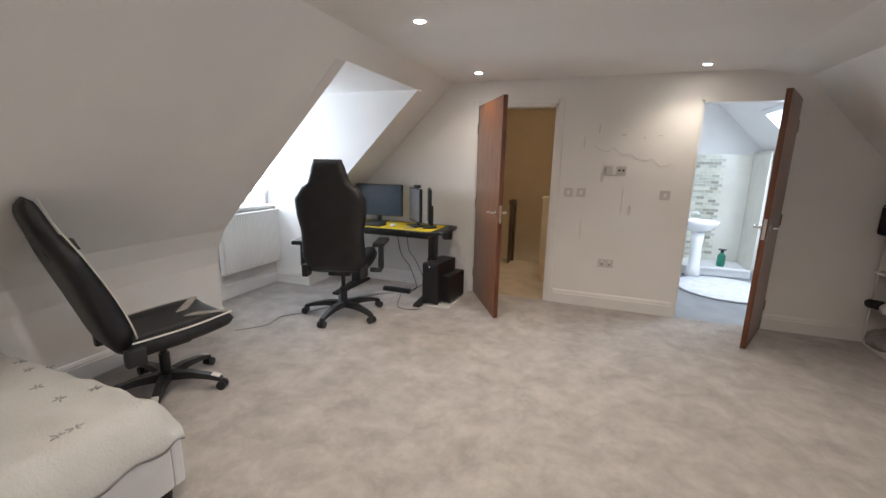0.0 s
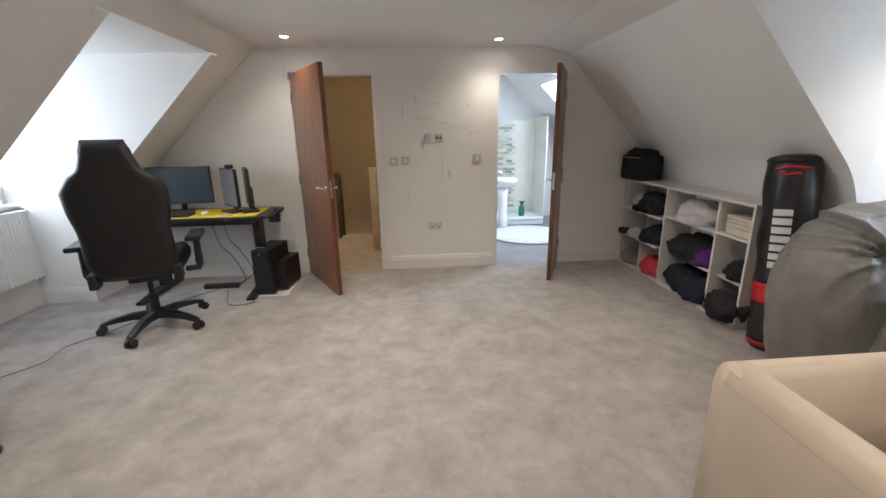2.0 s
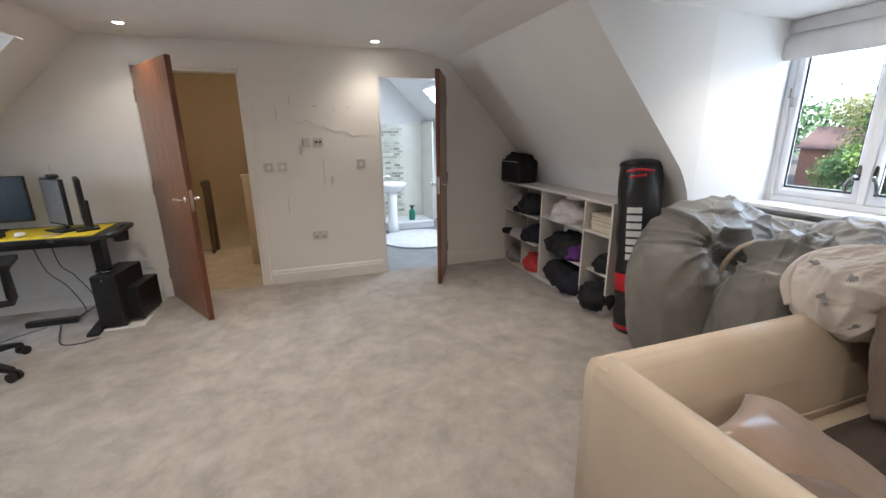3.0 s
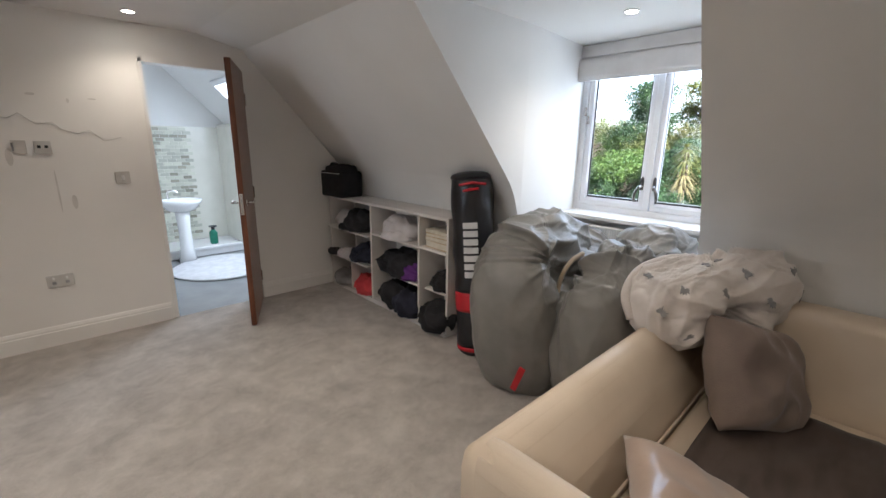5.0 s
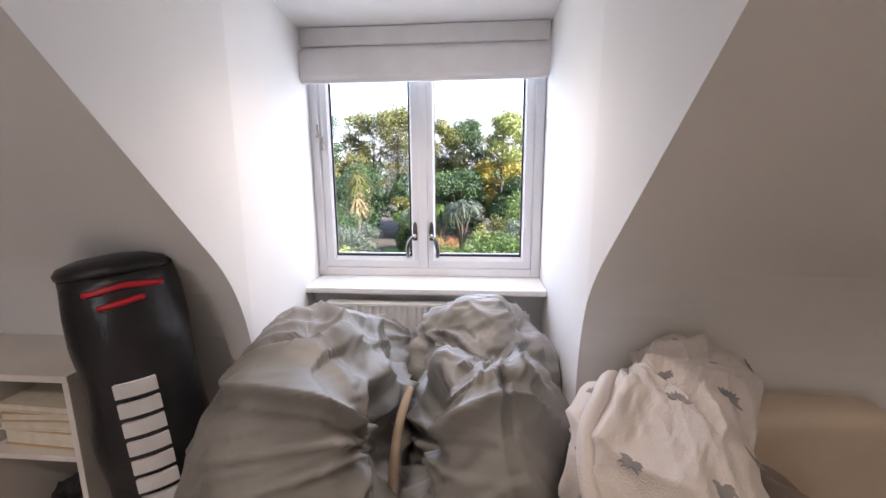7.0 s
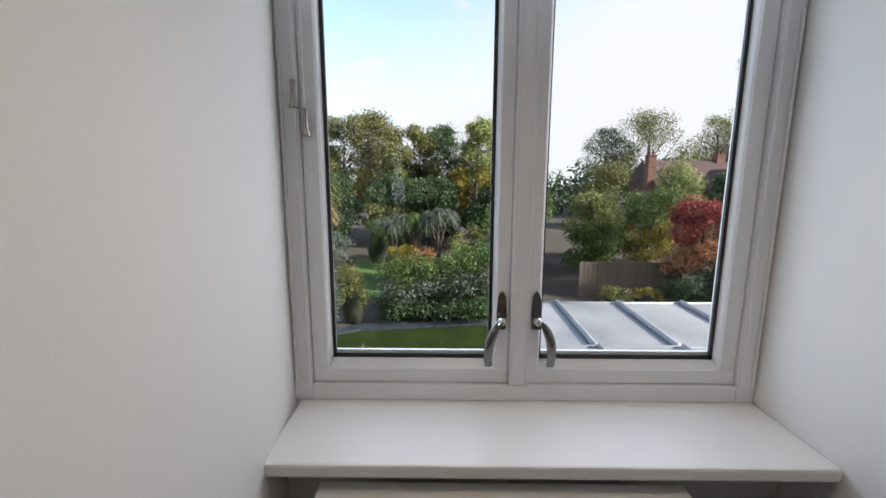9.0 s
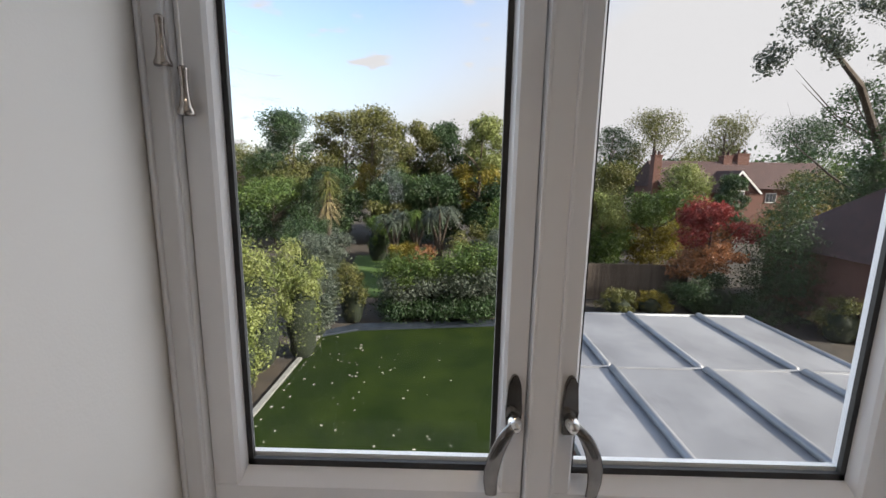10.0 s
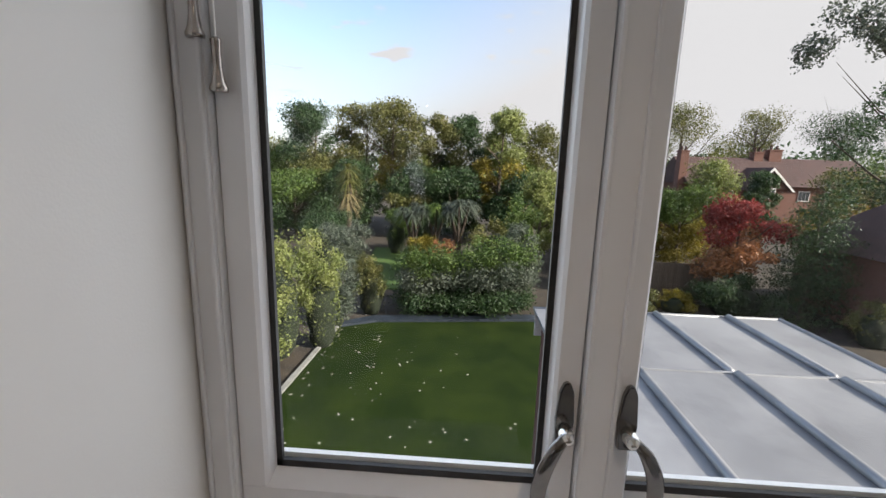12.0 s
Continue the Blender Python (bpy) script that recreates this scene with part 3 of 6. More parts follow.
def door(name, hinge, turn, width, label, flip):
    t = thing(name, label, "door", (*hinge, 0.012), turn, kind="structure")
    h = 2.0
    part("leaf", box(0.0, width, -0.020, 0.020, 0, h, 0.002), M_WALNUT, t)
    part("edge_strip", box(width, width + 0.004, -0.0195, 0.0195, 0.002, h - 0.002), M_WALNUT_EDGE, t)
    lever(t, 1, width - 0.06, 0.985)
    lever(t, -1, width - 0.06, 0.985)
    part("lock_plate", box(width + 0.004, width + 0.006, -0.011, 0.011, 0.90, 1.06), M_CHROME, t, "steel lock plate")
    for z in (0.22, 1.0, 1.78):
        part("hinge", tube([(-0.004, flip * 0.024, z - 0.05), (-0.004, flip * 0.024, z + 0.05)], 0.007, 8), M_CHROME, t, "steel butt hinge")
    return t


door("door_1", (HX0 + 0.03, Y_N - 0.022), -60.5, 0.85, "open walnut veneer door with chrome lever handles", -1)
door("door_2", (BX1 - 0.012, Y_N - 0.022), -114.5, 0.655, "open walnut veneer bathroom door, chrome lever handles", 1)


# ---- east window ----
XG = 3.885
win = thing("window_1", "white casement window with two opening sashes", "window", kind="structure")
WY0, WY1, WZ0, WZ1 = 1.352, 2.562, 0.945, 2.19
GL = [(2.041, 2.465), (1.45, 1.912)]
ZG0, ZG1 = 1.05, 2.10
fr = box(3.84, 3.95, WY1 - 0.048, WY1, WZ0, WZ1, 0.005)
fr = box(3.84, 3.95, WY0, WY0 + 0.048, WZ0, WZ1, 0.005, 2, fr)
fr = box(3.84, 3.95, WY0 + 0.048, WY1 - 0.048, WZ0, WZ0 + 0.045, 0.005, 2, fr)
fr = box(3.84, 3.95, WY0 + 0.048, WY1 - 0.048, 2.145, WZ1, 0.005, 2, fr)
fr = box(3.838, 3.95, 1.950, 1.998, WZ0 + 0.045, 2.145, 0.005, 2, fr)
for y in (1.9535, 1.9945, WY1 - 0.042, WY1 - 0.010, WY0 + 0.042, WY0 + 0.010):
    fr = box(3.8335, 3.841, y - 0.003, y + 0.003, WZ0 + 0.046, 2.144, 0.002, 2, fr)
part("window_frame", fr, M_UPVC, win)
for (y0, y1), (s0, s1) in zip(GL, ((2.000, WY1 - 0.050), (WY0 + 0.050, 1.948))):
    z0, z1 = WZ0 + 0.047, 2.143
    sash = prism([(3.853, z0), (3.92, z0), (3.92, ZG0), (3.875, ZG0), (3.857, ZG0 - 0.018), (3.853, ZG0 - 0.022)], "y", s0, s1)
    sash = merge(sash, prism([(3.853, z1), (3.92, z1), (3.92, ZG1), (3.875, ZG1), (3.857, ZG1 + 0.018)], "y", s0, s1))
    sash = merge(sash, prism([(3.853, s0), (3.902, s0), (3.902, y0), (3.875, y0), (3.859, y0 - 0.005), (3.853, y0 - 0.010)], "z", ZG0 - 0.02, ZG1 + 0.02))
    sash = merge(sash, prism([(3.853, s1), (3.902, s1), (3.902, y1), (3.875, y1), (3.859, y1 + 0.005), (3.853, y1 + 0.010)], "z", ZG0 - 0.02, ZG1 + 0.02))
    sh = part("sash", sash, M_UPVC, win)
    g = box(3.876, 3.884, y0, y0 + 0.009, ZG0, ZG1)
    g = box(3.876, 3.884, y1 - (0.009 if y1 > 2 else 0.003), y1, ZG0, ZG1, 0, 2, g)
    g = box(3.876, 3.884, y0, y1, ZG0, ZG0 + 0.012, 0, 2, g)
    part("gasket", g, M_GASKET, sh, "black rubber glazing seal")
    part("spacer_bar", box(3.890, 3.900, y0 + 0.001, y1 - 0.001, ZG0 + 0.001, ZG0 + 0.016), M_PLASTIC_W, sh, "pale spacer bar between the panes")
    gl = part("pane", box(XG, XG + 0.004, y0 + 0.001, y1 - 0.001, ZG0, ZG1), M_GLASS, sh, "clear double-glazed pane")
    gl.visible_shadow = False


def casement_handle(y, side):
    t = thing("window_handle", "chrome espagnolette window handle with curved lever", "window handle", (3.853, y, 1.182), group="window handles")
    part("back_plate", prism([(-0.011, -0.040), (0.011, -0.040), (0.013, 0.0), (0.010, 0.045), (0.004, 0.060), (-0.004, 0.060), (-0.010, 0.045), (-0.013, 0.0)], "x", -0.010, 0.0, 0.002), M_CHROME_REFL, t, "chrome back plate with dark reflections painted in")
    part("hub", moved(lathe([(0.010, 0), (0.011, 0.012), (0.009, 0.026), (0.004, 0.030)], 16), pose(-0.010, 0, -0.012, 0, -90)), M_CHROME, t, smooth=True)
    part("keyhole", moved(lathe([(0.004, 0), (0.004, 0.002)], 10), pose(-0.010, 0, -0.030, 0, -90)), M_GASKET, t)
    arm = curve_points([(-0.030, 0, -0.006), (-0.040, side * 0.016, -0.022), (-0.042, side * 0.030, -0.055), (-0.038, side * 0.036, -0.095), (-0.034, side * 0.034, -0.128)], 7)
    bm = bmesh.new()
    rings = []
    for i, p in enumerate(arm):
        f = i / (len(arm) - 1)
        w, d = 0.009 + 0.003 * math.sin(f * 3), 0.0045
        rings.append([bm.verts.new(p + Vector((math.sin(a) * d, math.cos(a) * w, 0))) for a in [k * math.pi / 5 for k in range(10)]])
    for a, b in zip(rings, rings[1:]):
        for k in range(10):
            bm.faces.new((a[k], a[(k + 1) % 10], b[(k + 1) % 10], b[k]))
    bm.faces.new(rings[0])
    bm.faces.new(rings[-1])
    part("lever", bm, M_CHROME_REFL, t, smooth=True)


casement_handle(2.019, 1)
casement_handle(1.930, -1)

# roman blind, drawn up
bl = thing("roman_blind", "white fabric roman blind, drawn up in folds", "blind")
bx = [(3.80, 2.187), (3.735, 2.187), (3.728, 2.10), (3.80, 2.10)]
part("head_fold", prism(bx, "y", 1.358, 2.545, 0.004), M_BLIND, bl)
for i, (z0, z1, x) in enumerate(((1.945, 2.075, 3.715), (1.965, 2.09, 3.727), (1.985, 2.10, 3.74))):
    part("fold", prism([(x, z1), (x - 0.006, z0 + 0.02), (x - 0.001, z0), (x + 0.010, z0), (x + 0.012, z1)], "y", 1.356 + 0.003 * i, 2.548 - 0.003 * i, 0.003), M_BLIND, bl)
part("bottom_bar", box(3.72, 3.745, 1.36, 2.545, 1.932, 1.947, 0.005), M_BLIND, bl)
for y, x, z in ((2.522, 3.836, 1.722), (2.497, 3.838, 1.658)):
    c = thing("blind_cord", "thin white blind cord with brushed metal acorn", "cord", (x, y, z))
    part("cord", tube([(0, 0, 0.028), (0, 0, 0.40)], 0.0012, 6), M_PLASTIC_W, c)
    part("acorn", lathe([(0.0112, -0.034), (0.0118, -0.030), (0.0085, -0.022), (0.0060, -0.006), (0.0055, 0.014), (0.0062, 0.024), (0.0066, 0.028), (0.0045, 0.031)], 16), M_NICKEL, c, "brushed metal cord pull", True)


# radiators
def radiator(name, m, length, h, label):
    t = thing(name, label, "radiator")
    t.matrix_world = m
    poly = [(0, 0.05), (0, 0)]
    for i in range(int(length / 0.035)):
        x = 0.012 + i * 0.035
        poly += [(x, 0.0), (x + 0.006, 0.006), (x + 0.017, 0.006), (x + 0.023, 0.0)]
    poly += [(length, 0), (length, 0.05)]
    bm = prism(poly, "z", 0.0, h)
    part("panel", bm, M_GLOSS, t)
    part("top_grille", box(-0.003, length + 0.003, -0.006, 0.056, h - 0.012, h + 0.004, 0.003), M_GLOSS, t)
    for s in (0.0, length):
        part("side_cover", box(s - 0.004, s + 0.004, -0.006, 0.056, 0.0, h - 0.012, 0.002), M_GLOSS, t)
    for s in (0.12, length - 0.12):
        part("bracket", box(s - 0.02, s + 0.02, 0.05, 0.085, 0.1, h - 0.08), M_GLOSS, t)
    part("pipe", tube([(length + 0.03, 0.02, 0.06), (length + 0.03, 0.02, -0.14)], 0.008, 8), M_CHROME, t)
    part("valve", lathe([(0.014, 0), (0.016, 0.03), (0.012, 0.06)], 12), M_PLASTIC_W, t, m=pose(length + 0.03, 0.02, 0.05))
    return t


radiator("radiator", pose(3.572, 2.43, 0.15, 0, 0, -90), 0.78, 0.72, "white panel radiator under the window board")
radiator("radiator", pose(-3.005, 3.28, 0.27, 0, 0, 90), 0.82, 0.60, "white panel radiator in the dormer recess")

# west window (seen edge-on, its light falls on the cheek)
w2 = thing("window_2", "white dormer window above a window board", "window", kind="structure")
for a in ((-3.46, -3.38, D_W0, D_W0 + 0.06, 0.93, 2.11), (-3.46, -3.38, D_W1 - 0.06, D_W1, 0.93, 2.11), (-3.46, -3.38, D_W0 + 0.06, D_W1 - 0.06, 0.93, 1.0),
          (-3.46, -3.38, D_W0 + 0.06, D_W1 - 0.06, 2.04, 2.11), (-3.46, -3.38, 3.475, 3.535, 1.0, 2.04)):
    part("window_frame", box(*a, 0.004), M_UPVC, w2)
for y0, y1 in ((D_W0 + 0.06, 3.475), (3.535, D_W1 - 0.06)):
    gp = part("pane", box(-3.425, -3.42, y0, y1, 1.0, 2.04), M_GLASS, w2)
    gp.visible_shadow = False

# ---- recessed ceiling spots ----
def spot(x, y, z, lit=True, power=SPOT_POWER):
    t = thing("ceiling_spotlight", "round recessed ceiling spotlight with white trim, lit", "spotlight", (x, y, z), group="recessed spots")
    part("trim", lathe([(0.044, -0.001), (0.044, -0.006), (0.032, -0.007), (0.032, -0.001)], 28), M_PLASTIC_W, t, smooth=False)
    part("lamp", lathe([(0.031, -0.0045), (0.031, -0.0065), (0.02, -0.0075)], 24), M_LAMP, t, "glowing warm white lamp")
    if lit:
        li = new("spot_light", bpy.data.lights.new("spot_light", "SPOT"))
        li.data.energy, li.data.color, li.data.spot_size, li.data.spot_blend, li.data.shadow_soft_size = power, SPOT_COLOUR, radians(134), 1.0, 0.035
        li.location = (x, y, z - 0.03)


# the four spots below y = 2 are unseen, added at the same spacing
for x, y in ((-0.64, 2.70), (-0.70, 4.20), (1.17, 4.33), (1.17, 2.70), (-0.64, 1.1), (1.17, 1.1), (-0.64, -0.5), (1.17, -0.5)):
    spot(x, y, Z_C, power=SPOT_POWER * (0.35 if y > 4 else 1.3 if y > 2 else 0.6 if x > 0 else 1.15))
spot(3.14, 1.92, 2.19, power=4.0)


# ---- plates on the north wall ----
def wall_plate(x, z, w, h, label, cat, marks=(), mat=None, group=""):
    t = thing("wall_plate", label, cat, (x, Y_N, z), group=group)
    part("plate", box(-w / 2, w / 2, -0.010, 0.0, -h / 2, h / 2, 0.002), mat or M_PLATE, t)
    for mx, mz, mw, mh, mm, nm in marks:
        part(nm, box(mx - mw / 2, mx + mw / 2, -0.013, -0.0095, mz - mh / 2, mz + mh / 2, 0.001), mm, t)


ROCK = [(0, 0, 0.02, 0.035, M_PLASTIC_W, "rocker")]
wall_plate(0.155, 1.168, 0.086, 0.086, "grey metal light switch plate", "light switch", ROCK, group="light switches")
wall_plate(0.278, 1.172, 0.086, 0.086, "grey metal light switch plate", "light switch", ROCK, group="light switches")
wall_plate(1.028, 1.178, 0.088, 0.088, "grey metal light switch plate", "light switch", ROCK, group="light switches")
wall_plate(0.572, 0.472, 0.146, 0.086, "grey metal double power socket", "power socket",
           [(-0.035, 0.02, 0.012, 0.02, M_PLASTIC_W, "rocker"), (0.035, 0.02, 0.012, 0.02, M_PLASTIC_W, "rocker"), (-0.035, -0.012, 0.022, 0.02, M_GREYMETAL, "pin_holes"), (0.035, -0.012, 0.022, 0.02, M_GREYMETAL, "pin_holes")])
wall_plate(0.628, 1.392, 0.086, 0.086, "grey aerial socket plate with two black outlets", "aerial socket",
           [(-0.018, 0.005, 0.018, 0.018, M_BLACKPL, "outlet"), (0.018, 0.005, 0.018, 0.018, M_BLACKPL, "outlet")])
wall_plate(0.515, 1.395, 0.070, 0.086, "pale blank wall plate beside a scuff", "wall plate", [(-0.03, 0, 0.012, 0.05, M_GREYMETAL, "bracket")])
wall_plate(-1.56, 1.20, 0.086, 0.086, "white light switch plate above the desk", "light switch", [(0, 0, 0.02, 0.035, M_PLASTIC_W, "rocker")], M_PLASTIC_W)
wall_plate(-0.965, 0.34, 0.086, 0.086, "white power socket low on the wall", "power socket", [(0, 0.02, 0.012, 0.02, M_PLASTIC_W, "rocker")], M_PLASTIC_W)

# thin zigzag cord pinned on the wall, and the marks left round it
zz = [(0.36, 1.585), (0.43, 1.555), (0.49, 1.555), (0.545, 1.60), (0.62, 1.545), (0.70, 1.575), (0.74, 1.535), (0.82, 1.525), (0.885, 1.56), (0.96, 1.50), (1.06, 1.545)]
zz = [(x, z + 0.04 - (x - 0.36) * 0.17) for x, z in zz]
zc = bmesh.new()
for (xa, za), (xb, zb) in zip(zz, zz[1:]):
    tube([(xa, Y_N - 0.004, za), (xb, Y_N - 0.004, zb)], 0.0024, 6, zc)
single("zigzag_cord", zc, M_PLATE, "thin grey zigzag trim fixed to the wall", "wall trim")
M_SCUFF = material("wall_scuff", (0.60, 0.585, 0.565), (0.68, 0.665, 0.645), 14, 0.85, detail=8)
for x, z, w, h, a in ((0.46, 1.33, 0.035, 0.11, -25), (0.735, 1.02, 0.03, 0.10, 10), (0.66, 1.10, 0.010, 0.30, 8), (0.40, 1.78, 0.012, 0.10, 30), (0.62, 1.73, 0.05, 0.016, 40), (0.80, 1.70, 0.016, 0.03, 0), (0.93, 1.72, 0.05, 0.01, 25), (0.27, 1.66, 0.010, 0.14, -20), (0.30, 0.80, 0.010, 0.2, 5)):
    single("wall_mark", moved(lathe([(0.5, -0.5), (0.5, 0.5)], 14), pose(x, Y_N - 0.0005, z, 90, 0, 0) @ Matrix.Diagonal((w, h, 0.0015, 1))), M_SCUFF, "faint grey scuff on the white wall", "wall mark", group="wall marks")


# ---- office chairs ----
def gaming_chair(at, turn, recline, trim, arms, label, seat_mat):
    """Faces +x in its own axes."""
    t = thing("gaming_chair", label, "office chair", at, turn)
    t.scale = (1.0, 1.0, 1.0) if trim else (1.1, 1.1, 1.1)
    dz = -0.075 if trim else 0.0           # gas lift let down
    part("gas_column", tube([(0, 0, 0.09), (0, 0, 0.25), (0, 0, 0.25), (0, 0, 0.40 + dz)], [0.030, 0.030, 0.018, 0.018], 16), M_BLACKPL, t, smooth=False)
    part("tilt_mechanism", box(-0.13, 0.13, -0.09, 0.09, 0.375 + dz, 0.43 + dz, 0.012), M_BLACKPL, t)
    part("tilt_lever", tube([(0.02, 0.05, 0.395 + dz), (0.02, 0.22, 0.39 + dz), (0.02, 0.27, 0.385 + dz)], 0.008, 8), M_BLACKPL, t)
    part("hub", lathe([(0.055, 0.075), (0.06, 0.10), (0.05, 0.125), (0.035, 0.13)], 20), M_BLACKPL, t, smooth=True)
    for k in range(5):
        a = radians(72 * k + 20)
        d = Vector((math.cos(a), math.sin(a), 0))
        bm = bmesh.new()
        s = Vector((-d.y, d.x, 0))
        secs = []
        for f, w, zt, zb in ((0.04, 0.034, 0.125, 0.075), (0.15, 0.030, 0.125, 0.085), (0.26, 0.026, 0.105, 0.075), (0.335, 0.022, 0.080, 0.058)):
            c = d * f
            secs.append([bm.verts.new(c + s * w + Vector((0, 0, zb))), bm.verts.new(c + s * w * 0.75 + Vector((0, 0, zt))), bm.verts.new(c - s * w * 0.75 + Vector((0, 0, zt))), bm.verts.new(c - s * w + Vector((0, 0, zb)))])
        for p, q in zip(secs, secs[1:]):
            for i in range(4):
                bm.faces.new((p[i], p[(i + 1) % 4], q[(i + 1) % 4], q[i]))
        bm.faces.new(secs[0])
        bm.faces.new(secs[-1][::-1])
        leg = part("leg", bm, M_BLACKPL, t)
        if trim:
            part("foot_pad", box(-0.05, 0.0, -0.02, 0.02, 0.0, 0.006, 0.002), M_PIPING, leg, "pale plastic foot pad", m=Matrix.Translation(d * 0.325 + Vector((0, 0, 0.086))) @ Matrix.Rotation(a, 4, "Z") @ Matrix.Rotation(radians(18), 4, "Y"))
        c = d * 0.335
        cb = tube([c + s * 0.028 + Vector((0, 0, 0.029)), c + s * 0.008 + Vector((0, 0, 0.029))], 0.029, 14)
        cb = tube([c - s * 0.008 + Vector((0, 0, 0.029)), c - s * 0.028 + Vector((0, 0, 0.029))], 0.029, 14, cb)
        cb = tube([c + Vector((0, 0, 0.03)), c + Vector((0, 0, 0.068))], 0.010, 8, cb)
        part("castor", cb, M_BLACKPL, leg)
    # seat: a thick cushion with raised sides
    def slab(outline, thick, bulge, name, mat, m, n=24):
        bm = bmesh.new()
        rows = []
        for j in range(n + 1):
            u = j / n
            w = outline(u)
            row = []
            for i in range(n + 1):
                v = 2 * i / n - 1
                row.append((u, v, w))
            rows.append(row)
        sides = []
        for sgn in (1, -1):
            grid = []
            for row in rows:
                g = []
                for u, v, w in row:
                    e = max(0.0, (1 - v ** 6) * (1 - (2 * u - 1) ** 10)) ** 0.5
                    z = sgn * thick / 2 * e
                    if sgn > 0:
                        z += bulge(u, v) * e
                    g.append(bm.verts.new((u, v * w, z)))
                grid.append(g)
            for j in range(n):
                for i in range(n):
                    bm.faces.new((grid[j][i], grid[j][i + 1], grid[j + 1][i + 1], grid[j + 1][i]))
            sides.append(grid)
        bmesh.ops.remove_doubles(bm, verts=bm.verts, dist=0.0008)
        return part(name, bm, mat, t, "", True, m)
    S = 0.58 if trim else 0.52
    ms = pose(-0.24, 0, 0.475 + dz, 0, -3, 0) @ Matrix.Diagonal((S, 1, 1, 1))
    seat = slab(lambda u: 0.235 + 0.035 * math.sin(u * 3.1), 0.115, lambda u, v: 0.035 * max(0, abs(v) - 0.55) / 0.45 - 0.012 * (1 - v * v), "seat", M_BLACK, ms)
    if trim:
        for sgn in (1, -1):
            pp = []
            for k in range(15):
                u = 0.03 + 0.95 * k / 14
                pp.append((u, sgn * (0.235 + 0.035 * math.sin(u * 3.1)) * 0.965, 0.036 + 0.016))
            part("piping", tube(pp, 0.006, 6), M_PIPING, seat, "pale piping")
            st = bmesh.new()
            q = [st.verts.new(p) for p in ((0.62, sgn * 0.055, 0.0535), (0.74, sgn * 0.055, 0.0535), (0.97, sgn * 0.205, 0.062), (0.90, sgn * 0.215, 0.066))]
            st.faces.new(q)
            ex = bmesh.ops.extrude_face_region(st, geom=st.faces[:])
            for v in ex["geom"]:
                if isinstance(v, bmesh.types.BMVert):
                    v.co.z -= 0.02
            part("stripe", st, M_GREYLEATHER, seat, "grey leatherette stripe")
    # backrest: hourglass shell with shoulder wings and a narrow head
    H = 0.93 if trim else 0.88

    def bw(u):
        pts = [(0, 0.20), (0.15, 0.25), (0.35, 0.245), (0.55, 0.27), (0.66, 0.275), (0.74, 0.235), (0.82, 0.155), (0.92, 0.13), (1.0, 0.105)]
        for (a, wa), (b, wb) in zip(pts, pts[1:]):
            if u <= b:
                f = (u - a) / (b - a)
                f = f * f * (3 - 2 * f)
                return (wa + (wb - wa) * f) * (0.87 if trim else 1.0)
        return pts[-1][1]
    mb = pose(-0.225, 0, 0.44 + dz, 0, -(90 + recline), 0) @ Matrix.Rotation(math.pi, 4, "X") @ Matrix.Diagonal((H, 1, 1, 1))
    back = slab(bw, 0.105, lambda u, v: 0.075 * max(0, abs(v) - 0.5) * (1 if 0.1 < u < 0.72 else 0.3) + 0.025 * math.sin(u * 5.5), "backrest", M_BLACK, mb, 30)
    if trim:
        for sgn in (1, -1):
            pp = [(0.02 + 0.96 * k / 24, sgn * bw(0.02 + 0.96 * k / 24) * 0.955, 0.055 + 0.02 * math.sin((0.02 + 0.96 * k / 24) * 5.5)) for k in range(25)]
            part("piping", tube(pp, 0.005, 6), M_PIPING, back, "pale piping")
            part("belt_slot", prism([(0.66, sgn * 0.06), (0.73, sgn * 0.05), (0.73, sgn * 0.10), (0.67, sgn * 0.115)], "z", -0.0545, 0.075), M_GASKET, back, "strap opening in the back")
    part("hinge_cover", box(-0.27, -0.17, -0.255, -0.205, 0.40 + dz, 0.50 + dz, 0.012), M_BLACKPL, t)
    part("hinge_cover", box(-0.27, -0.17, 0.205, 0.255, 0.40 + dz, 0.50 + dz, 0.012), M_BLACKPL, t)
    if arms:
        for sgn in (1, -1):
            arm = part("armrest", tube([(-0.02, sgn * 0.24, 0.41), (-0.02, sgn * 0.325, 0.41), (-0.02, sgn * 0.33, 0.44), (-0.02, sgn * 0.33, 0.63)], [0.02, 0.02, 0.026, 0.022], 10), M_BLACKPL, t)
            part("arm_pad", box(-0.15, 0.13, sgn * 0.33 - 0.048, sgn * 0.33 + 0.048, 0.63, 0.665, 0.014, 3), M_BLACK, arm)
    return t


gaming_chair((-1.735, 3.46, 0), 108, 6, False, True, "black leatherette gaming chair with armrests at the desk", M_BLACK)
gaming_chair((-2.01, 1.90, 0), 76, 18, True, False, "black gaming chair with pale piping, leaning back", M_BLACK)

# ---- desk and what stands on it ----
DX0, DX1, DY0, DY1, DZ = -2.30, -1.02, 4.02, 4.63, 0.745
dk = thing("gaming_desk", "black gaming desk with curved ends on T-shaped legs", "desk", (0, 0, 0))
part("desktop", prism([(DX0, DY0 + 0.06), (DX0 + 0.08, DY0), (DX0 + 0.30, DY0), (DX0 + 0.36, DY0 + 0.05), (DX1 - 0.36, DY0 + 0.05), (DX1 - 0.30, DY0), (DX1 - 0.08, DY0), (DX1, DY0 + 0.06), (DX1, DY1 - 0.04), (DX1 - 0.04, DY1), (DX0 + 0.04, DY1), (DX0, DY1 - 0.04)], "z", DZ - 0.028, DZ, 0.004), M_BLACKPL, dk)
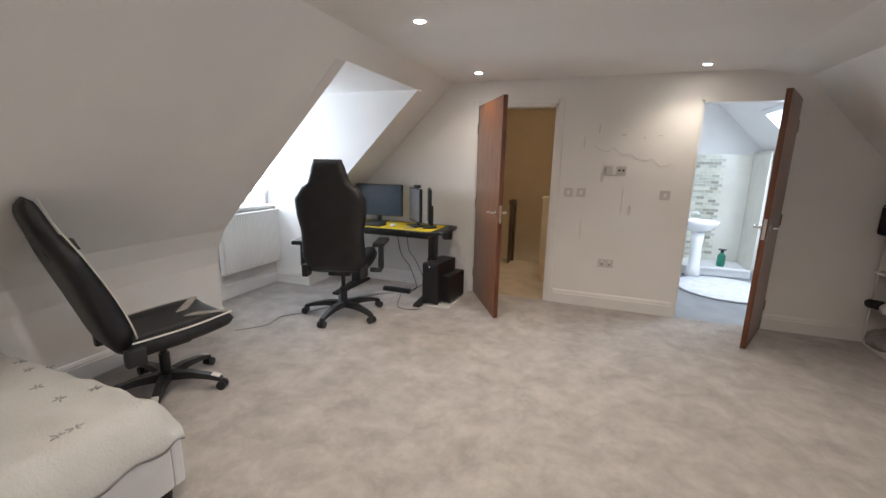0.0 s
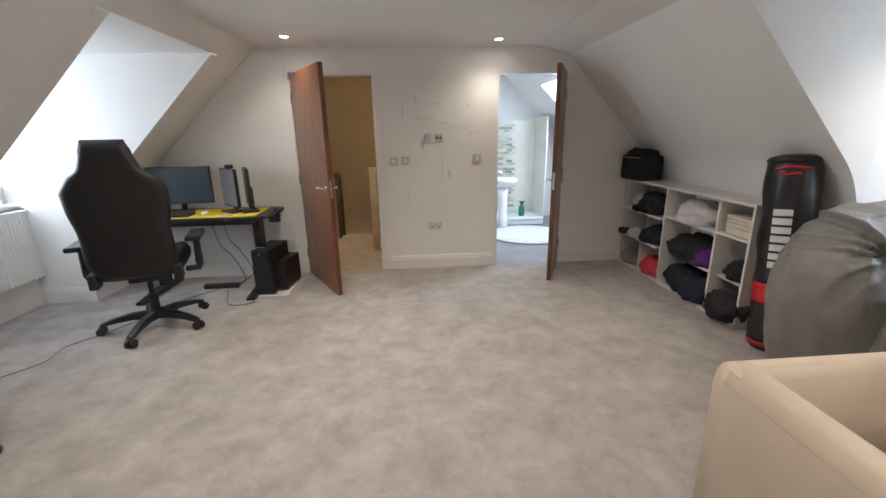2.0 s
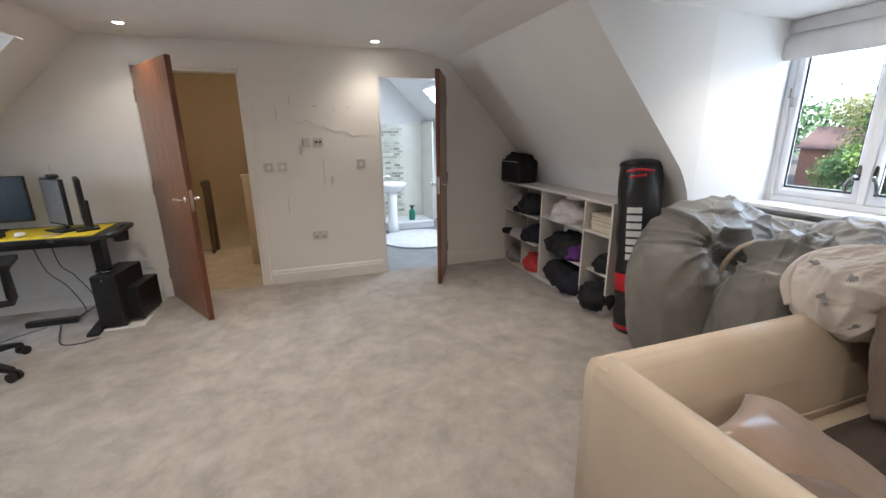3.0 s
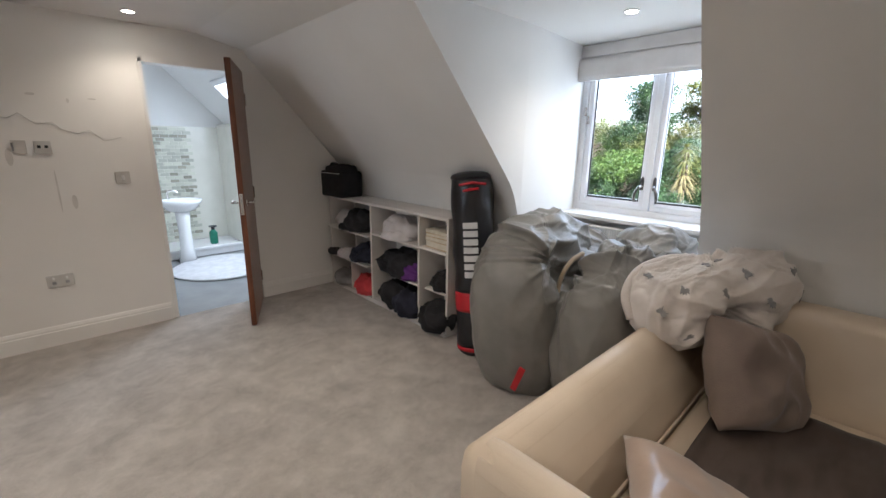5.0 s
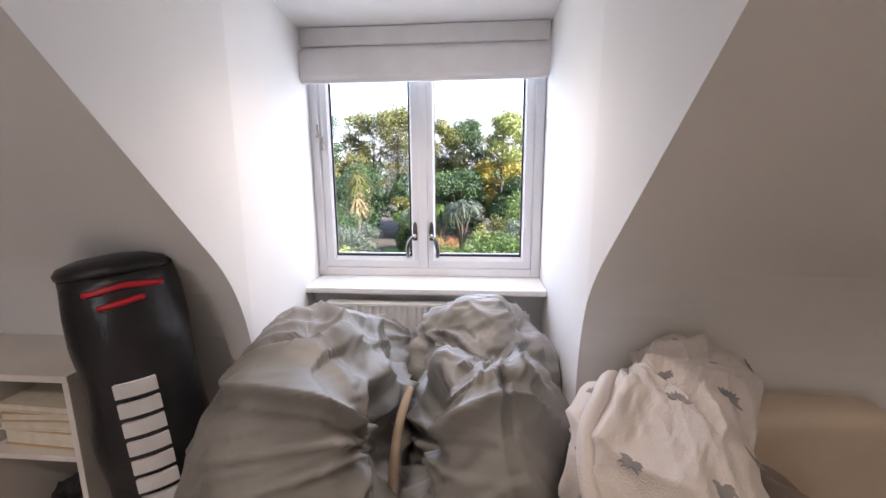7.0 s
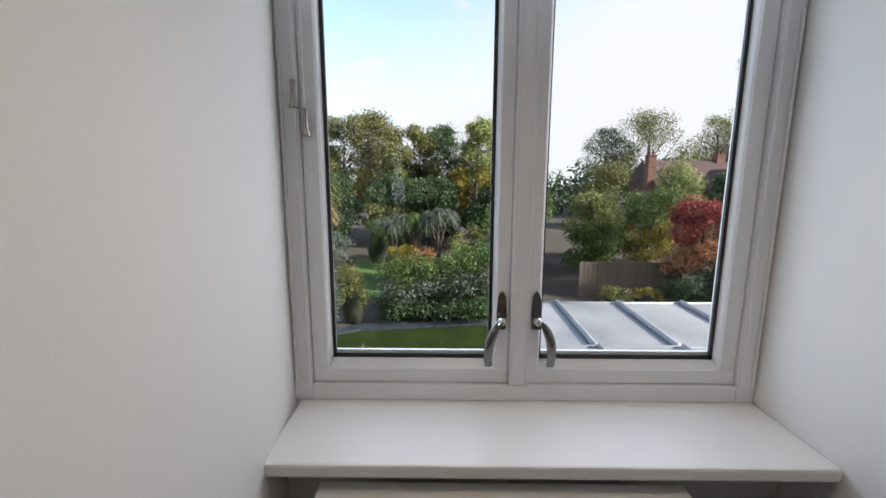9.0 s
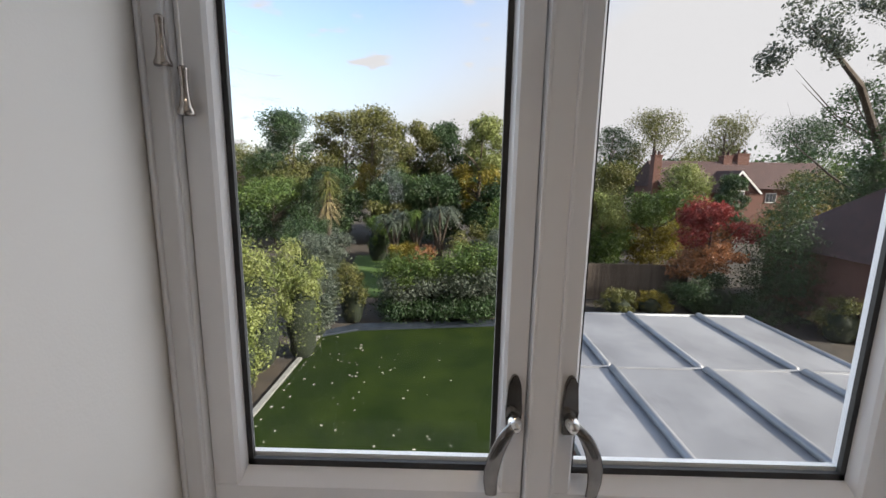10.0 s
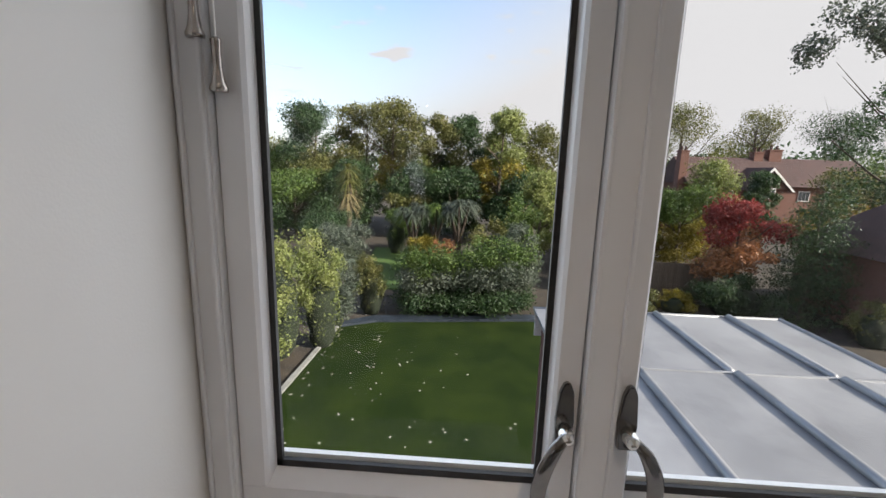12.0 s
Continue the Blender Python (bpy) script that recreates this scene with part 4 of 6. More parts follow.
for x in (DX0 + 0.16, DX1 - 0.16):
    lg = part("leg", box(x - 0.035, x + 0.035, 4.28, 4.40, 0.04, DZ - 0.028, 0.006), M_BLACKPL, dk)
    part("foot", prism([(3.90, 0), (4.58, 0), (4.58, 0.03), (4.40, 0.055), (4.24, 0.055), (3.90, 0.025)], "x", x - 0.04, x + 0.04, 0.004), M_BLACKPL, lg)
    part("top_bracket", box(x - 0.03, x + 0.03, 4.08, 4.56, DZ - 0.075, DZ - 0.029, 0.005), M_BLACKPL, lg)
part("cross_beam", box(DX0 + 0.2, DX1 - 0.2, 4.36, 4.40, DZ - 0.13, DZ - 0.03, 0.004), M_BLACKPL, dk)
part("cup_holder", moved(lathe([(0.045, -0.07), (0.05, 0.0), (0.056, 0.0), (0.05, -0.075)], 20), pose(DX1 + 0.05, 4.20, DZ)), M_BLACKPL, dk)
part("headphone_arm", tube(curve_points([(DX1 - 0.01, 4.12, DZ - 0.01), (DX1 + 0.07, 4.10, DZ + 0.005), (DX1 + 0.10, 4.20, DZ + 0.025), (DX1 + 0.08, 4.36, DZ + 0.02), (DX1 - 0.01, 4.42, DZ - 0.01)], 6), 0.022, 8), M_BLACKPL, dk, smooth=True)
part("cable_tray", box(DX0 + 0.3, DX1 - 0.3, 4.44, 4.56, DZ - 0.14, DZ - 0.10, 0.004), M_BLACKPL, dk)
single("desk_mat", box(DX0 + 0.12, DX1 - 0.09, DY0 + 0.07, DY1 - 0.07, DZ, DZ + 0.004, 0.001), M_YELLOW, "bright yellow desk mat covering the black desk", "desk mat")


def monitor(at, turn, w, h, lift, label, screen):
    t = thing("monitor", label, "monitor", at, turn)
    part("foot", prism([(-0.12, -0.07), (0.12, -0.07), (0.09, 0.08), (-0.09, 0.08)], "z", 0, 0.012, 0.003), M_BLACKPL, t)
    part("stand", box(-0.022, 0.022, 0.02, 0.045, 0.012, lift + h * 0.5, 0.005), M_BLACKPL, t)
    part("housing", box(-w / 2, w / 2, -0.012, 0.020, lift, lift + h, 0.006), M_BLACKPL, t)
    part("screen", box(-w / 2 + 0.008, w / 2 - 0.008, -0.0145, -0.0115, lift + 0.016, lift + h - 0.008), screen, t, "dark switched-off screen")


monitor((-1.915, 4.47, DZ + 0.004), 2, 0.60, 0.355, 0.075, "black widescreen monitor on the desk", M_SCREEN)
monitor((-1.40, 4.36, DZ + 0.004), -45, 0.30, 0.36, 0.05, "small grey monitor turned sideways on the desk", M_GREYMETAL)
monitor((-1.24, 4.36, DZ + 0.004), -66, 0.36, 0.36, 0.05, "black monitor turned sideways on the desk", M_BLACKPL)
cam_t = thing("webcam", "small black webcam on top of a monitor", "webcam", (-1.38, 4.36, DZ + 0.415))
part("body", tube([(-0.035, 0, 0.018), (0.035, 0, 0.018)], 0.017, 12), M_BLACKPL, cam_t, smooth=True)
part("clip", box(-0.015, 0.015, -0.02, 0.02, -0.003, 0.006, 0.002), M_BLACKPL, cam_t)
kb = thing("keyboard", "black keyboard on the yellow mat", "keyboard", (-1.93, 4.20, DZ + 0.004))
part("base", prism([(-0.075, 0.0), (0.075, 0.0), (0.075, 0.03), (-0.075, 0.014)], "x", -0.22, 0.22, 0.003), M_BLACKPL, kb)
for r in range(5):
    part("key_row", prism([(-0.06 + r * 0.025, 0.018 + r * 0.0025), (-0.041 + r * 0.025, 0.020 + r * 0.0025), (-0.042 + r * 0.025, 0.027 + r * 0.0025), (-0.058 + r * 0.025, 0.025 + r * 0.0025)], "x", -0.205, 0.205, 0.001), M_BLACKPL, kb)
ms_t = cloth_blob((0, 0, 0.017), (0.032, 0.055, 0.018), 0, 1, 0, 2.2, 20, 14, floor=0.0)
single("computer_mouse", ms_t, M_PLASTIC_W, "white computer mouse on the yellow mat", "mouse", smooth=True, m=pose(-1.60, 4.22, DZ + 0.004, 0, 0, 20))
single("phone_pad", box(-1.45, -1.34, 4.14, 4.22, DZ + 0.0041, DZ + 0.012, 0.003), M_TAN, "small tan pad lying on the desk mat", "pad")

# towers on a white board beside the desk
single("floor_board", box(-1.16, -0.86, 3.98, 4.62, 0.0, 0.012, 0.002), M_GLOSS, "thin white board lying on the carpet", "board")


def tower(at, turn, w, d, h, label):
    t = thing("computer_tower", label, "computer", at, turn, group="computer towers")
    part("case", box(-w / 2, w / 2, 0, d, 0.015, h, 0.006), M_BLACKPL, t)
    part("front_panel", box(-w / 2 + 0.004, w / 2 - 0.004, -0.014, 0.0, 0.02, h - 0.004, 0.005), M_BAGVINYL, t, "glossy black front panel")
    for k in range(3):
        part("drive_cover", box(-w / 2 + 0.015, w / 2 - 0.015, -0.018, -0.013, h - 0.09 - 0.05 * k, h - 0.05 - 0.05 * k, 0.002), M_BLACKPL, t)
    part("power_button", tube([(0, -0.019, h - 0.03), (0, -0.013, h - 0.03)], 0.008, 10), M_CHROME, t)
    for x in (-w / 2 + 0.02, w / 2 - 0.02):
        for y in (0.04, d - 0.04):
            part("foot", lathe([(0.014, 0), (0.014, 0.016)], 10), M_BLACKPL, t, m=pose(x, y, 0))


tower((-1.075, 4.00, 0.012), -8, 0.17, 0.40, 0.43, "black computer tower beside the desk leg")
tower((-0.945, 4.10, 0.012), -8, 0.10, 0.34, 0.29, "small black computer tower on a white board")
single("silver_dish", lathe([(0.02, 0.0), (0.05, 0.008), (0.062, 0.02), (0.058, 0.02), (0.045, 0.012), (0.015, 0.006)], 24), M_CHROME, "small silver dish on the computer tower", "dish", smooth=True, m=pose(-1.09, 4.10, 0.442))
single("socket_strip", box(-1.75, -1.42, 4.25, 4.31, 0.0, 0.045, 0.006), M_BLACKPL, "black socket strip on the floor under the desk", "socket strip")


def cable(ctrl, r, label, mat):
    single("cable", tube(curve_points(ctrl, 10), r, 6), mat, label, "cable", group="cables", smooth=True)


M_CABLE = material("grey_cable", (0.22, 0.20, 0.18), (0.27, 0.25, 0.22), 10, 0.6)
cable([(-2.35, 2.75, 0.004), (-2.2, 2.95, 0.004), (-2.22, 3.15, 0.004), (-2.08, 3.35, 0.004), (-1.95, 3.62, 0.004), (-1.80, 4.0, 0.004), (-1.6, 4.22, 0.004)], 0.004, "thin grey cable trailing over the carpet", M_CABLE)
cable([(-1.5, 4.2, 0.004), (-1.36, 3.85, 0.004), (-1.22, 3.80, 0.004), (-1.12, 3.86, 0.004)], 0.004, "dark cable on the carpet by the desk", M_BLACKPL)
cable([(-1.66, 4.44, 0.62), (-1.62, 4.46, 0.40), (-1.50, 4.44, 0.26), (-1.40, 4.40, 0.05), (-1.44, 4.30, 0.008)], 0.004, "black cable hanging under the desk", M_BLACKPL)
cable([(-1.55, 4.46, 0.62), (-1.52, 4.46, 0.44), (-1.44, 4.46, 0.34), (-1.33, 4.44, 0.10), (-1.44, 4.29, 0.02)], 0.004, "black cable hanging under the desk", M_BLACKPL)

# speaker on the west sill
sp = thing("speaker", "small grey and black speaker on the window board", "speaker", (-3.16, 4.00, 0.93), -70)
part("cabinet", box(-0.05, 0.05, -0.045, 0.05, 0, 0.17, 0.006), M_GREYMETAL, sp)
part("grille", box(-0.044, 0.044, -0.050, -0.044, 0.008, 0.162, 0.003), M_BLACKPL, sp)

# ---- bed ----
bd = thing("bed", "white leatherette bed with low side rails", "bed", (0, 0, 0))
BXa, BXb, BYa, BYb = -2.52, -1.13, -0.75, 1.335
part("side_rail", box(BXb - 0.05, BXb, BYa, BYb - 0.0505, 0.075, 0.285, 0.012), M_BEDRAIL, bd)
part("side_rail", box(BXa, BXa + 0.05, BYa, BYb - 0.0505, 0.075, 0.285, 0.012), M_BEDRAIL, bd)
part("foot_rail", box(BXa, BXb, BYb - 0.05, BYb, 0.075, 0.285, 0.012), M_BEDRAIL, bd)
part("headboard", box(BXa, BXb, BYa - 0.08, BYa - 0.001, 0.075, 0.95, 0.02), M_BEDRAIL, bd)
for x in (BXa + 0.06, BXb - 0.06):
    for y in (BYa + 0.08, BYb - 0.06):
        part("foot", lathe([(0.024, 0), (0.032, 0.078)], 14), M_BLACKPL, bd, m=pose(x, y, 0))
part("mattress", box(BXa + 0.055, BXb - 0.055, BYa + 0.02, BYb - 0.055, 0.20, 0.44, 0.05, 4), M_BEDRAIL, bd)
# duvet draped over the mattress and the rails' edge
dv = bmesh.new()
NX, NY = 60, 80
gridd = []
for j in range(NY + 1):
    row = []
    for i in range(NX + 1):
        x = BXa - 0.02 + (BXb - BXa + 0.07) * i / NX
        y = BYa + 0.35 + (BYb - BYa - 0.35 + 0.05) * j / NY
        ex, ey = max(0.0, (x - (BXb - 0.10)) / 0.15), max(0.0, (y - (BYb - 0.10)) / 0.15)
        drop = min(1.0, math.hypot(ex, ey))
        z = 0.475 - 0.165 * drop ** 2.2 + 0.020 * noise.noise(Vector((x * 3, y * 3, 0))) + 0.010 * ridged((x, y, 0), 3.2, 2.0) + 0.012 * drop * math.sin(x * 34 + y * 29)
        r = 1 - 0.05 * ex * ey
        row.append(dv.verts.new((BXb + (x - BXb) * r if ex else x, y * (r if ey and ex else 1), z)))
    gridd.append(row)
for j in range(NY):
    for i in range(NX):
        dv.faces.new((gridd[j][i], gridd[j][i + 1], gridd[j + 1][i + 1], gridd[j + 1][i]))
ext = bmesh.ops.extrude_face_region(dv, geom=dv.faces[:])
for v in ext["geom"]:
    if isinstance(v, bmesh.types.BMVert):
        v.co.z -= 0.018
duvet = thing("duvet", "pale grey duvet with grey star sprigs, spread over the bed", "duvet")
part("cover", dv, M_DUVET, duvet, smooth=True)


def sprig(seed, size, kind="sprig"):
    """Small printed motif: narrow leaves round a point, lying in xy."""
    rnd = random.Random(seed)
    bm = bmesh.new()
    n = 5 if kind == "sprig" else 9
    for k in range(n):
        a = 2 * math.pi * k / n + rnd.uniform(-0.3, 0.3) if kind == "sprig" else radians(-80 + 20 * k)
        l, w = size * rnd.uniform(0.6, 1.0), size * 0.13
        d, s = Vector((math.cos(a), math.sin(a), 0)), Vector((-math.sin(a), math.cos(a), 0))
        vs = [bm.verts.new(p) for p in (d * 0.12 * l, d * 0.55 * l + s * w, d * l, d * 0.55 * l - s * w)]
        bm.faces.new(vs)
    ex2 = bmesh.ops.extrude_face_region(bm, geom=bm.faces[:])
    for v in ex2["geom"]:
        if isinstance(v, bmesh.types.BMVert):
            v.co.z -= 0.003
    return bm


rs = random.Random(4)
for k in range(46):
    x, y = rs.uniform(BXa + 0.1, BXb - 0.03), rs.uniform(BYa + 0.5, BYb - 0.03)
    ex, ey = max(0.0, (x - (BXb - 0.10)) / 0.15), max(0.0, (y - (BYb - 0.10)) / 0.15)
    drop = min(1.0, math.hypot(ex, ey))
    z = 0.475 - 0.165 * drop ** 2.2 + 0.020 * noise.noise(Vector((x * 3, y * 3, 0))) + 0.010 * ridged((x, y, 0), 3.2, 2.0) + 0.012 * drop * math.sin(x * 34 + y * 29)
    part("printed_sprig", sprig(k, 0.033), M_SPRIG, duvet, "", False, pose(x, y, z + 0.0035, 0, 0, rs.uniform(0, 360)))

# ---- shelving unit ----
su = thing("shelving_unit", "white laminate open shelving unit, cluttered", "shelving", (0, 0, 0))
SX0, SX1, SY0, SY1, SZ = 2.665, 2.955, 2.86, 4.62, 0.935
part("top_panel", box(SX0, SX1, SY0, SY1, SZ - 0.022, SZ, 0.002), M_SHELF, su)
part("base_panel", box(SX0, SX1, SY0 + 0.02, SY1 - 0.02, 0.0, 0.035, 0.002), M_SHELF, su)
part("back_panel", box(SX1 - 0.008, SX1 - 0.002, SY0 + 0.02, SY1 - 0.02, 0.035, SZ - 0.022), M_SHELF, su)
for y in (SY0, 3.86, SY1 - 0.02):
    part("upright", box(SX0 + 0.001, SX1 - 0.009, y, y + 0.02, 0.0355, SZ - 0.0225, 0.002), M_SHELF, su)
part("upright", box(SX0 + 0.001, SX1 - 0.009, 3.19, 3.21, 0.0355, SZ - 0.0225, 0.002), M_SHELF, su)
part("upright", box(SX0 + 0.001, SX1 - 0.009, 4.22, 4.235, 0.0355, 0.33, 0.002), M_SHELF, su)
part("upright", box(SX0 + 0.06, SX1 - 0.009, 4.22, 4.235, 0.36, SZ - 0.0225, 0.002), M_SHELF, su)
part("shelf", box(SX0 + 0.002, SX1 - 0.009, 3.2105, 3.8595, 0.650, 0.668, 0.002), M_SHELF, su)
part("shelf", box(SX0 + 0.002, SX1 - 0.009, 2.8805, 3.1895, 0.655, 0.673, 0.002), M_SHELF, su)
part("shelf", box(SX0 + 0.03, SX1 - 0.009, 3.2105, 3.50, 0.315, 0.333, 0.002), M_SHELF, su)
part("shelf", box(SX0 - 0.03, SX1 - 0.009, 3.8805, 4.5995, 0.620, 0.638, 0.002), M_SHELF, su)
part("shelf", box(SX0 - 0.04, SX1 - 0.009, 3.8805, 4.5995, 0.340, 0.358, 0.002), M_SHELF, su)


def clothes(c, r, mat, label, seed, turn=0.0, fl=None, group="clothes on the shelves", folds=0.045):
    bm = cloth_blob(c, (r[0], r[1], r[2] * 0.9), folds, 8.0, seed, 2.0, 44, 30, turn=turn, floor=fl)
    single("folded_clothes", bm, mat, label, "clothes", group, smooth=True)


clothes((2.80, 3.56, 0.73), (0.12, 0.22, 0.085), M_CLOTH_WHITE, "crumpled white clothes on a white shelf", 1, 0, 0.668)
clothes((2.72, 3.50, 0.685), (0.06, 0.12, 0.035), M_CLOTH_WHITE, "white cloth hanging over the shelf edge", 2, 20, 0.668)
clothes((2.80, 3.56, 0.41), (0.13, 0.26, 0.11), M_CLOTH_BLACK, "heap of black clothes in the shelving unit", 3, 0, 0.333)
clothes((2.78, 3.36, 0.385), (0.10, 0.10, 0.06), M_CLOTH_PURPLE, "purple cloth among black clothes", 4, 0, 0.333)
clothes((2.78, 3.60, 0.14), (0.14, 0.19, 0.11), M_CLOTH_BLACK, "black clothes at the bottom of the unit", 5, 0, 0.035)
clothes((2.76, 3.36, 0.12), (0.12, 0.15, 0.10), M_CLOTH_NAVY, "dark clothes at the bottom of the unit", 6, 30, 0.035)
clothes((2.74, 3.02, 0.13), (0.14, 0.14, 0.11), M_CLOTH_BLACK, "black bag with pale print in the unit", 7, 0, 0.035)
clothes((2.685, 3.04, 0.20), (0.012, 0.05, 0.03), M_CLOTH_WHITE, "pale printed patch on a black bag", 17, 0, None, "clothes on the shelves", 0.004)
clothes((2.80, 3.02, 0.38), (0.08, 0.09, 0.055), M_CLOTH_BLACK, "black shoe in the narrow bay", 8, 0, 0.326)
part("shelf", box(SX0 + 0.06, SX1 - 0.009, 2.8805, 3.1895, 0.305, 0.320, 0.002), M_SHELF, su)
clothes((2.75, 4.38, 0.70), (0.10, 0.10, 0.06), M_CLOTH_WHITE, "white cap on a white shelf", 9, 0, 0.638)
clothes((2.72, 4.10, 0.735), (0.10, 0.13, 0.095), M_CLOTH_BLACK, "black clothes hanging over the shelf", 10, 0, 0.638)
clothes((2.69, 4.22, 0.655), (0.05, 0.16, 0.02), M_CLOTH_BLACK, "black strap hanging over a shelf edge", 11, 12, 0.638)
clothes((2.74, 4.05, 0.41), (0.12, 0.16, 0.09), M_CLOTH_NAVY, "navy clothes on the shelf", 12, 10, 0.358)
clothes((2.70, 4.30, 0.375), (0.06, 0.12, 0.02), M_CLOTH_WHITE, "white cloth on the shelf", 13, 10, 0.358)
clothes((2.66, 4.50, 0.372), (0.035, 0.09, 0.015), M_CLOTH_BLACK, "black strap on the shelf", 14, 10, 0.358)
clothes((2.78, 4.42, 0.09), (0.11, 0.15, 0.05), M_CLOTH_GREY, "grey folded papers and cloth at the base", 15, 0, 0.035)
clothes((2.74, 4.04, 0.10), (0.08, 0.13, 0.07), M_CLOTH_RED, "red cloth at the base of the unit", 16, 0, 0.035)
for k, (w, h, mt) in enumerate(((0.19, 0.055, M_TAN), (0.20, 0.03, M_PAPER), (0.18, 0.03, M_TAN), (0.20, 0.025, M_PAPER))):
    z = 0.674 + sum((0.055, 0.03, 0.03, 0.025)[:k])
    bk = thing("book", "thick book lying in a stack on the shelf", "book", (2.80, 3.03, z), 3 * (k % 3) - 3, group="stacked books")
    part("cover", box(-0.10, 0.10, -w / 2 - 0.03, w / 2 + 0.03, 0.0, 0.004, 0.001), mt, bk)
    part("page_block", box(-0.095, 0.095, -w / 2 - 0.026, w / 2 + 0.026, 0.0042, h - 0.0045, 0.001), M_PAPER, bk)
    part("cover", box(-0.10, 0.10, -w / 2 - 0.03, w / 2 + 0.03, h - 0.0043, h - 0.0005, 0.001), mt, bk)

# black box bag on top
hb = thing("holdall", "black square fabric bag with top handles", "bag", (2.74, 4.475, SZ), 6)
part("body", box(-0.13, 0.13, -0.17, 0.17, 0.0, 0.25, 0.03, 3), M_CLOTH_BLACK, hb, smooth=True)
part("lid", cloth_blob((0, 0, 0.255), (0.12, 0.155, 0.045), 0.012, 8, 3, 2.6, 30, 16), M_CLOTH_BLACK, hb, smooth=True)
part("zip", box(-0.132, -0.128, -0.15, 0.15, 0.225, 0.232), M_PIPING, hb, "pale zip line")
part("handle", tube(curve_points([(-0.06, -0.08, 0.27), (-0.07, -0.05, 0.31), (-0.07, 0.05, 0.315), (-0.06, 0.08, 0.27)], 8), 0.012, 8), M_CLOTH_BLACK, hb, smooth=True)

# ---- punch bag, standing and leaning on the slope ----
PB = thing("punch_bag", "tall black vinyl punch bag with red band, leaning", "punch bag")
PB.matrix_world = pose(2.725, 2.59, 0.0, 0, 2.0, 0) @ pose(0, 0, 0, -7.2, 0, 0)
R = 0.145


def bagring(z0, z1, mat, nm, lab, n=12):
    prof = []
    for k in range(n + 1):
        z = z0 + (z1 - z0) * k / n
        prof.append((R + 0.004 * math.sin(z * 19) + 0.003 * noise.noise(Vector((z * 9, 1, 2))), z))
    bm = lathe(prof, 40)
    for v in bm.verts:
        f = 0.004 * noise.noise(v.co * 7) + 0.003 * ridged(v.co, 6, 3)
        v.co.x += v.co.x / R * f
        v.co.y += v.co.y / R * f
    part(nm, bm, mat, PB, lab, True)


bagring(0.03, 0.06, M_RED, "base_band", "red base band", 3)
bagring(0.061, 0.315, M_BAGVINYL, "lower_body", "", 10)
bagring(0.3155, 0.455, M_RED, "red_band", "wide red vinyl band", 6)
bagring(0.4555, 1.235, M_BAGVINYL, "body", "", 30)
part("top_cap", lathe([(R, 1.2355), (R + 0.003, 1.25), (R - 0.01, 1.268), (R * 0.6, 1.283), (0.02, 1.288)], 40), M_BAGVINYL, PB, smooth=True)
part("base", lathe([(R - 0.02, 0.0), (R, 0.0295)], 40), M_BLACKPL, PB)
for z in (1.205, 1.165):
    aa = [radians(190 + k * 5) for k in range(15)] if z > 1.2 else [radians(200 + k * 5) for k in range(9)]
    part("red_trim", tube([((R + 0.008) * math.cos(a), (R + 0.008) * math.sin(a), z - 0.012 * abs(k - 7) / 7) for k, a in enumerate(aa)], 0.009, 8), M_RED, PB, "red trim under the cap", True)
part("carry_loop", tube(curve_points([(0.10, -0.10, 1.255), (0.13, -0.15, 1.25), (0.135, -0.16, 1.225), (0.11, -0.115, 1.215)], 6), 0.009, 8), M_BLACKPL, PB, smooth=True)
# bold upright wordmark, shown as plain pale blocks
for k in range(7):
    a0 = radians(215)
    z = 0.565 + k * 0.056
    bm = bmesh.new()
    secs = []
    for i in range(7):
        a = a0 + radians(-18 + 36 * i / 6)
        secs.append([Vector((math.cos(a) * rr, math.sin(a) * rr, zz2)) for rr in (R + 0.004, R + 0.0165) for zz2 in (z, z + 0.040)])
    vs = [[bm.verts.new(p) for p in s4] for s4 in secs]
    for p, q in zip(vs, vs[1:]):
        for i, j in ((0, 1), (1, 3), (3, 2), (2, 0)):
            bm.faces.new((p[i], p[j], q[j], q[i]))
    bm.faces.new((vs[0][0], vs[0][1], vs[0][3], vs[0][2]))
    bm.faces.new((vs[-1][0], vs[-1][1], vs[-1][3], vs[-1][2]))
    part("print_block", bm, M_WHITEPRINT, PB, "white printed block")

# ---- bean bags in the dormer ----
def beanbag(label, bm, mat, tag=None):
    t = thing("bean_bag", label, "bean bag", group="bean bags")
    part("cover", bm, mat, t, smooth=True)
    if tag:
        part("fabric_tag", box(-0.004, 0.004, -0.018, 0.018, -0.10, 0.10, 0.002), M_RED, t, "red sewn fabric tag", m=tag)
    return t


KNOT, KNOT2 = (2.66, 1.93, 0.80), (3.05, 1.84, 0.98)
b_a = cloth_blob((2.83, 2.19, 0.49), (0.48, 0.29, 0.54), 0.024, 3.6, 2.3, 3.5, 190, 130, turn=12, tilt=-8, floor=0.004, pinch=0.18, stretch=(1, 1, 0.6), gathers=((KNOT, 13, 0.11, 0.46), (KNOT2, 14, 0.085, 0.38)))
beanbag("large grey nylon bean bag slumped by the window", b_a, M_BEAN, pose(2.335, 1.95, 0.21, 0, -14, 8) @ pose(0, 0, 0, 22, 0, 0))
b_b = cloth_blob((2.86, 1.655, 0.44), (0.40, 0.255, 0.49), 0.024, 3.8, 7.1, 3.3, 170, 120, turn=-8, tilt=-8, floor=0.004, pinch=0.15, stretch=(1, 1, 0.6), gathers=((KNOT, 12, 0.11, 0.42), ((3.0, 1.60, 0.92), 15, 0.09, 0.30)))
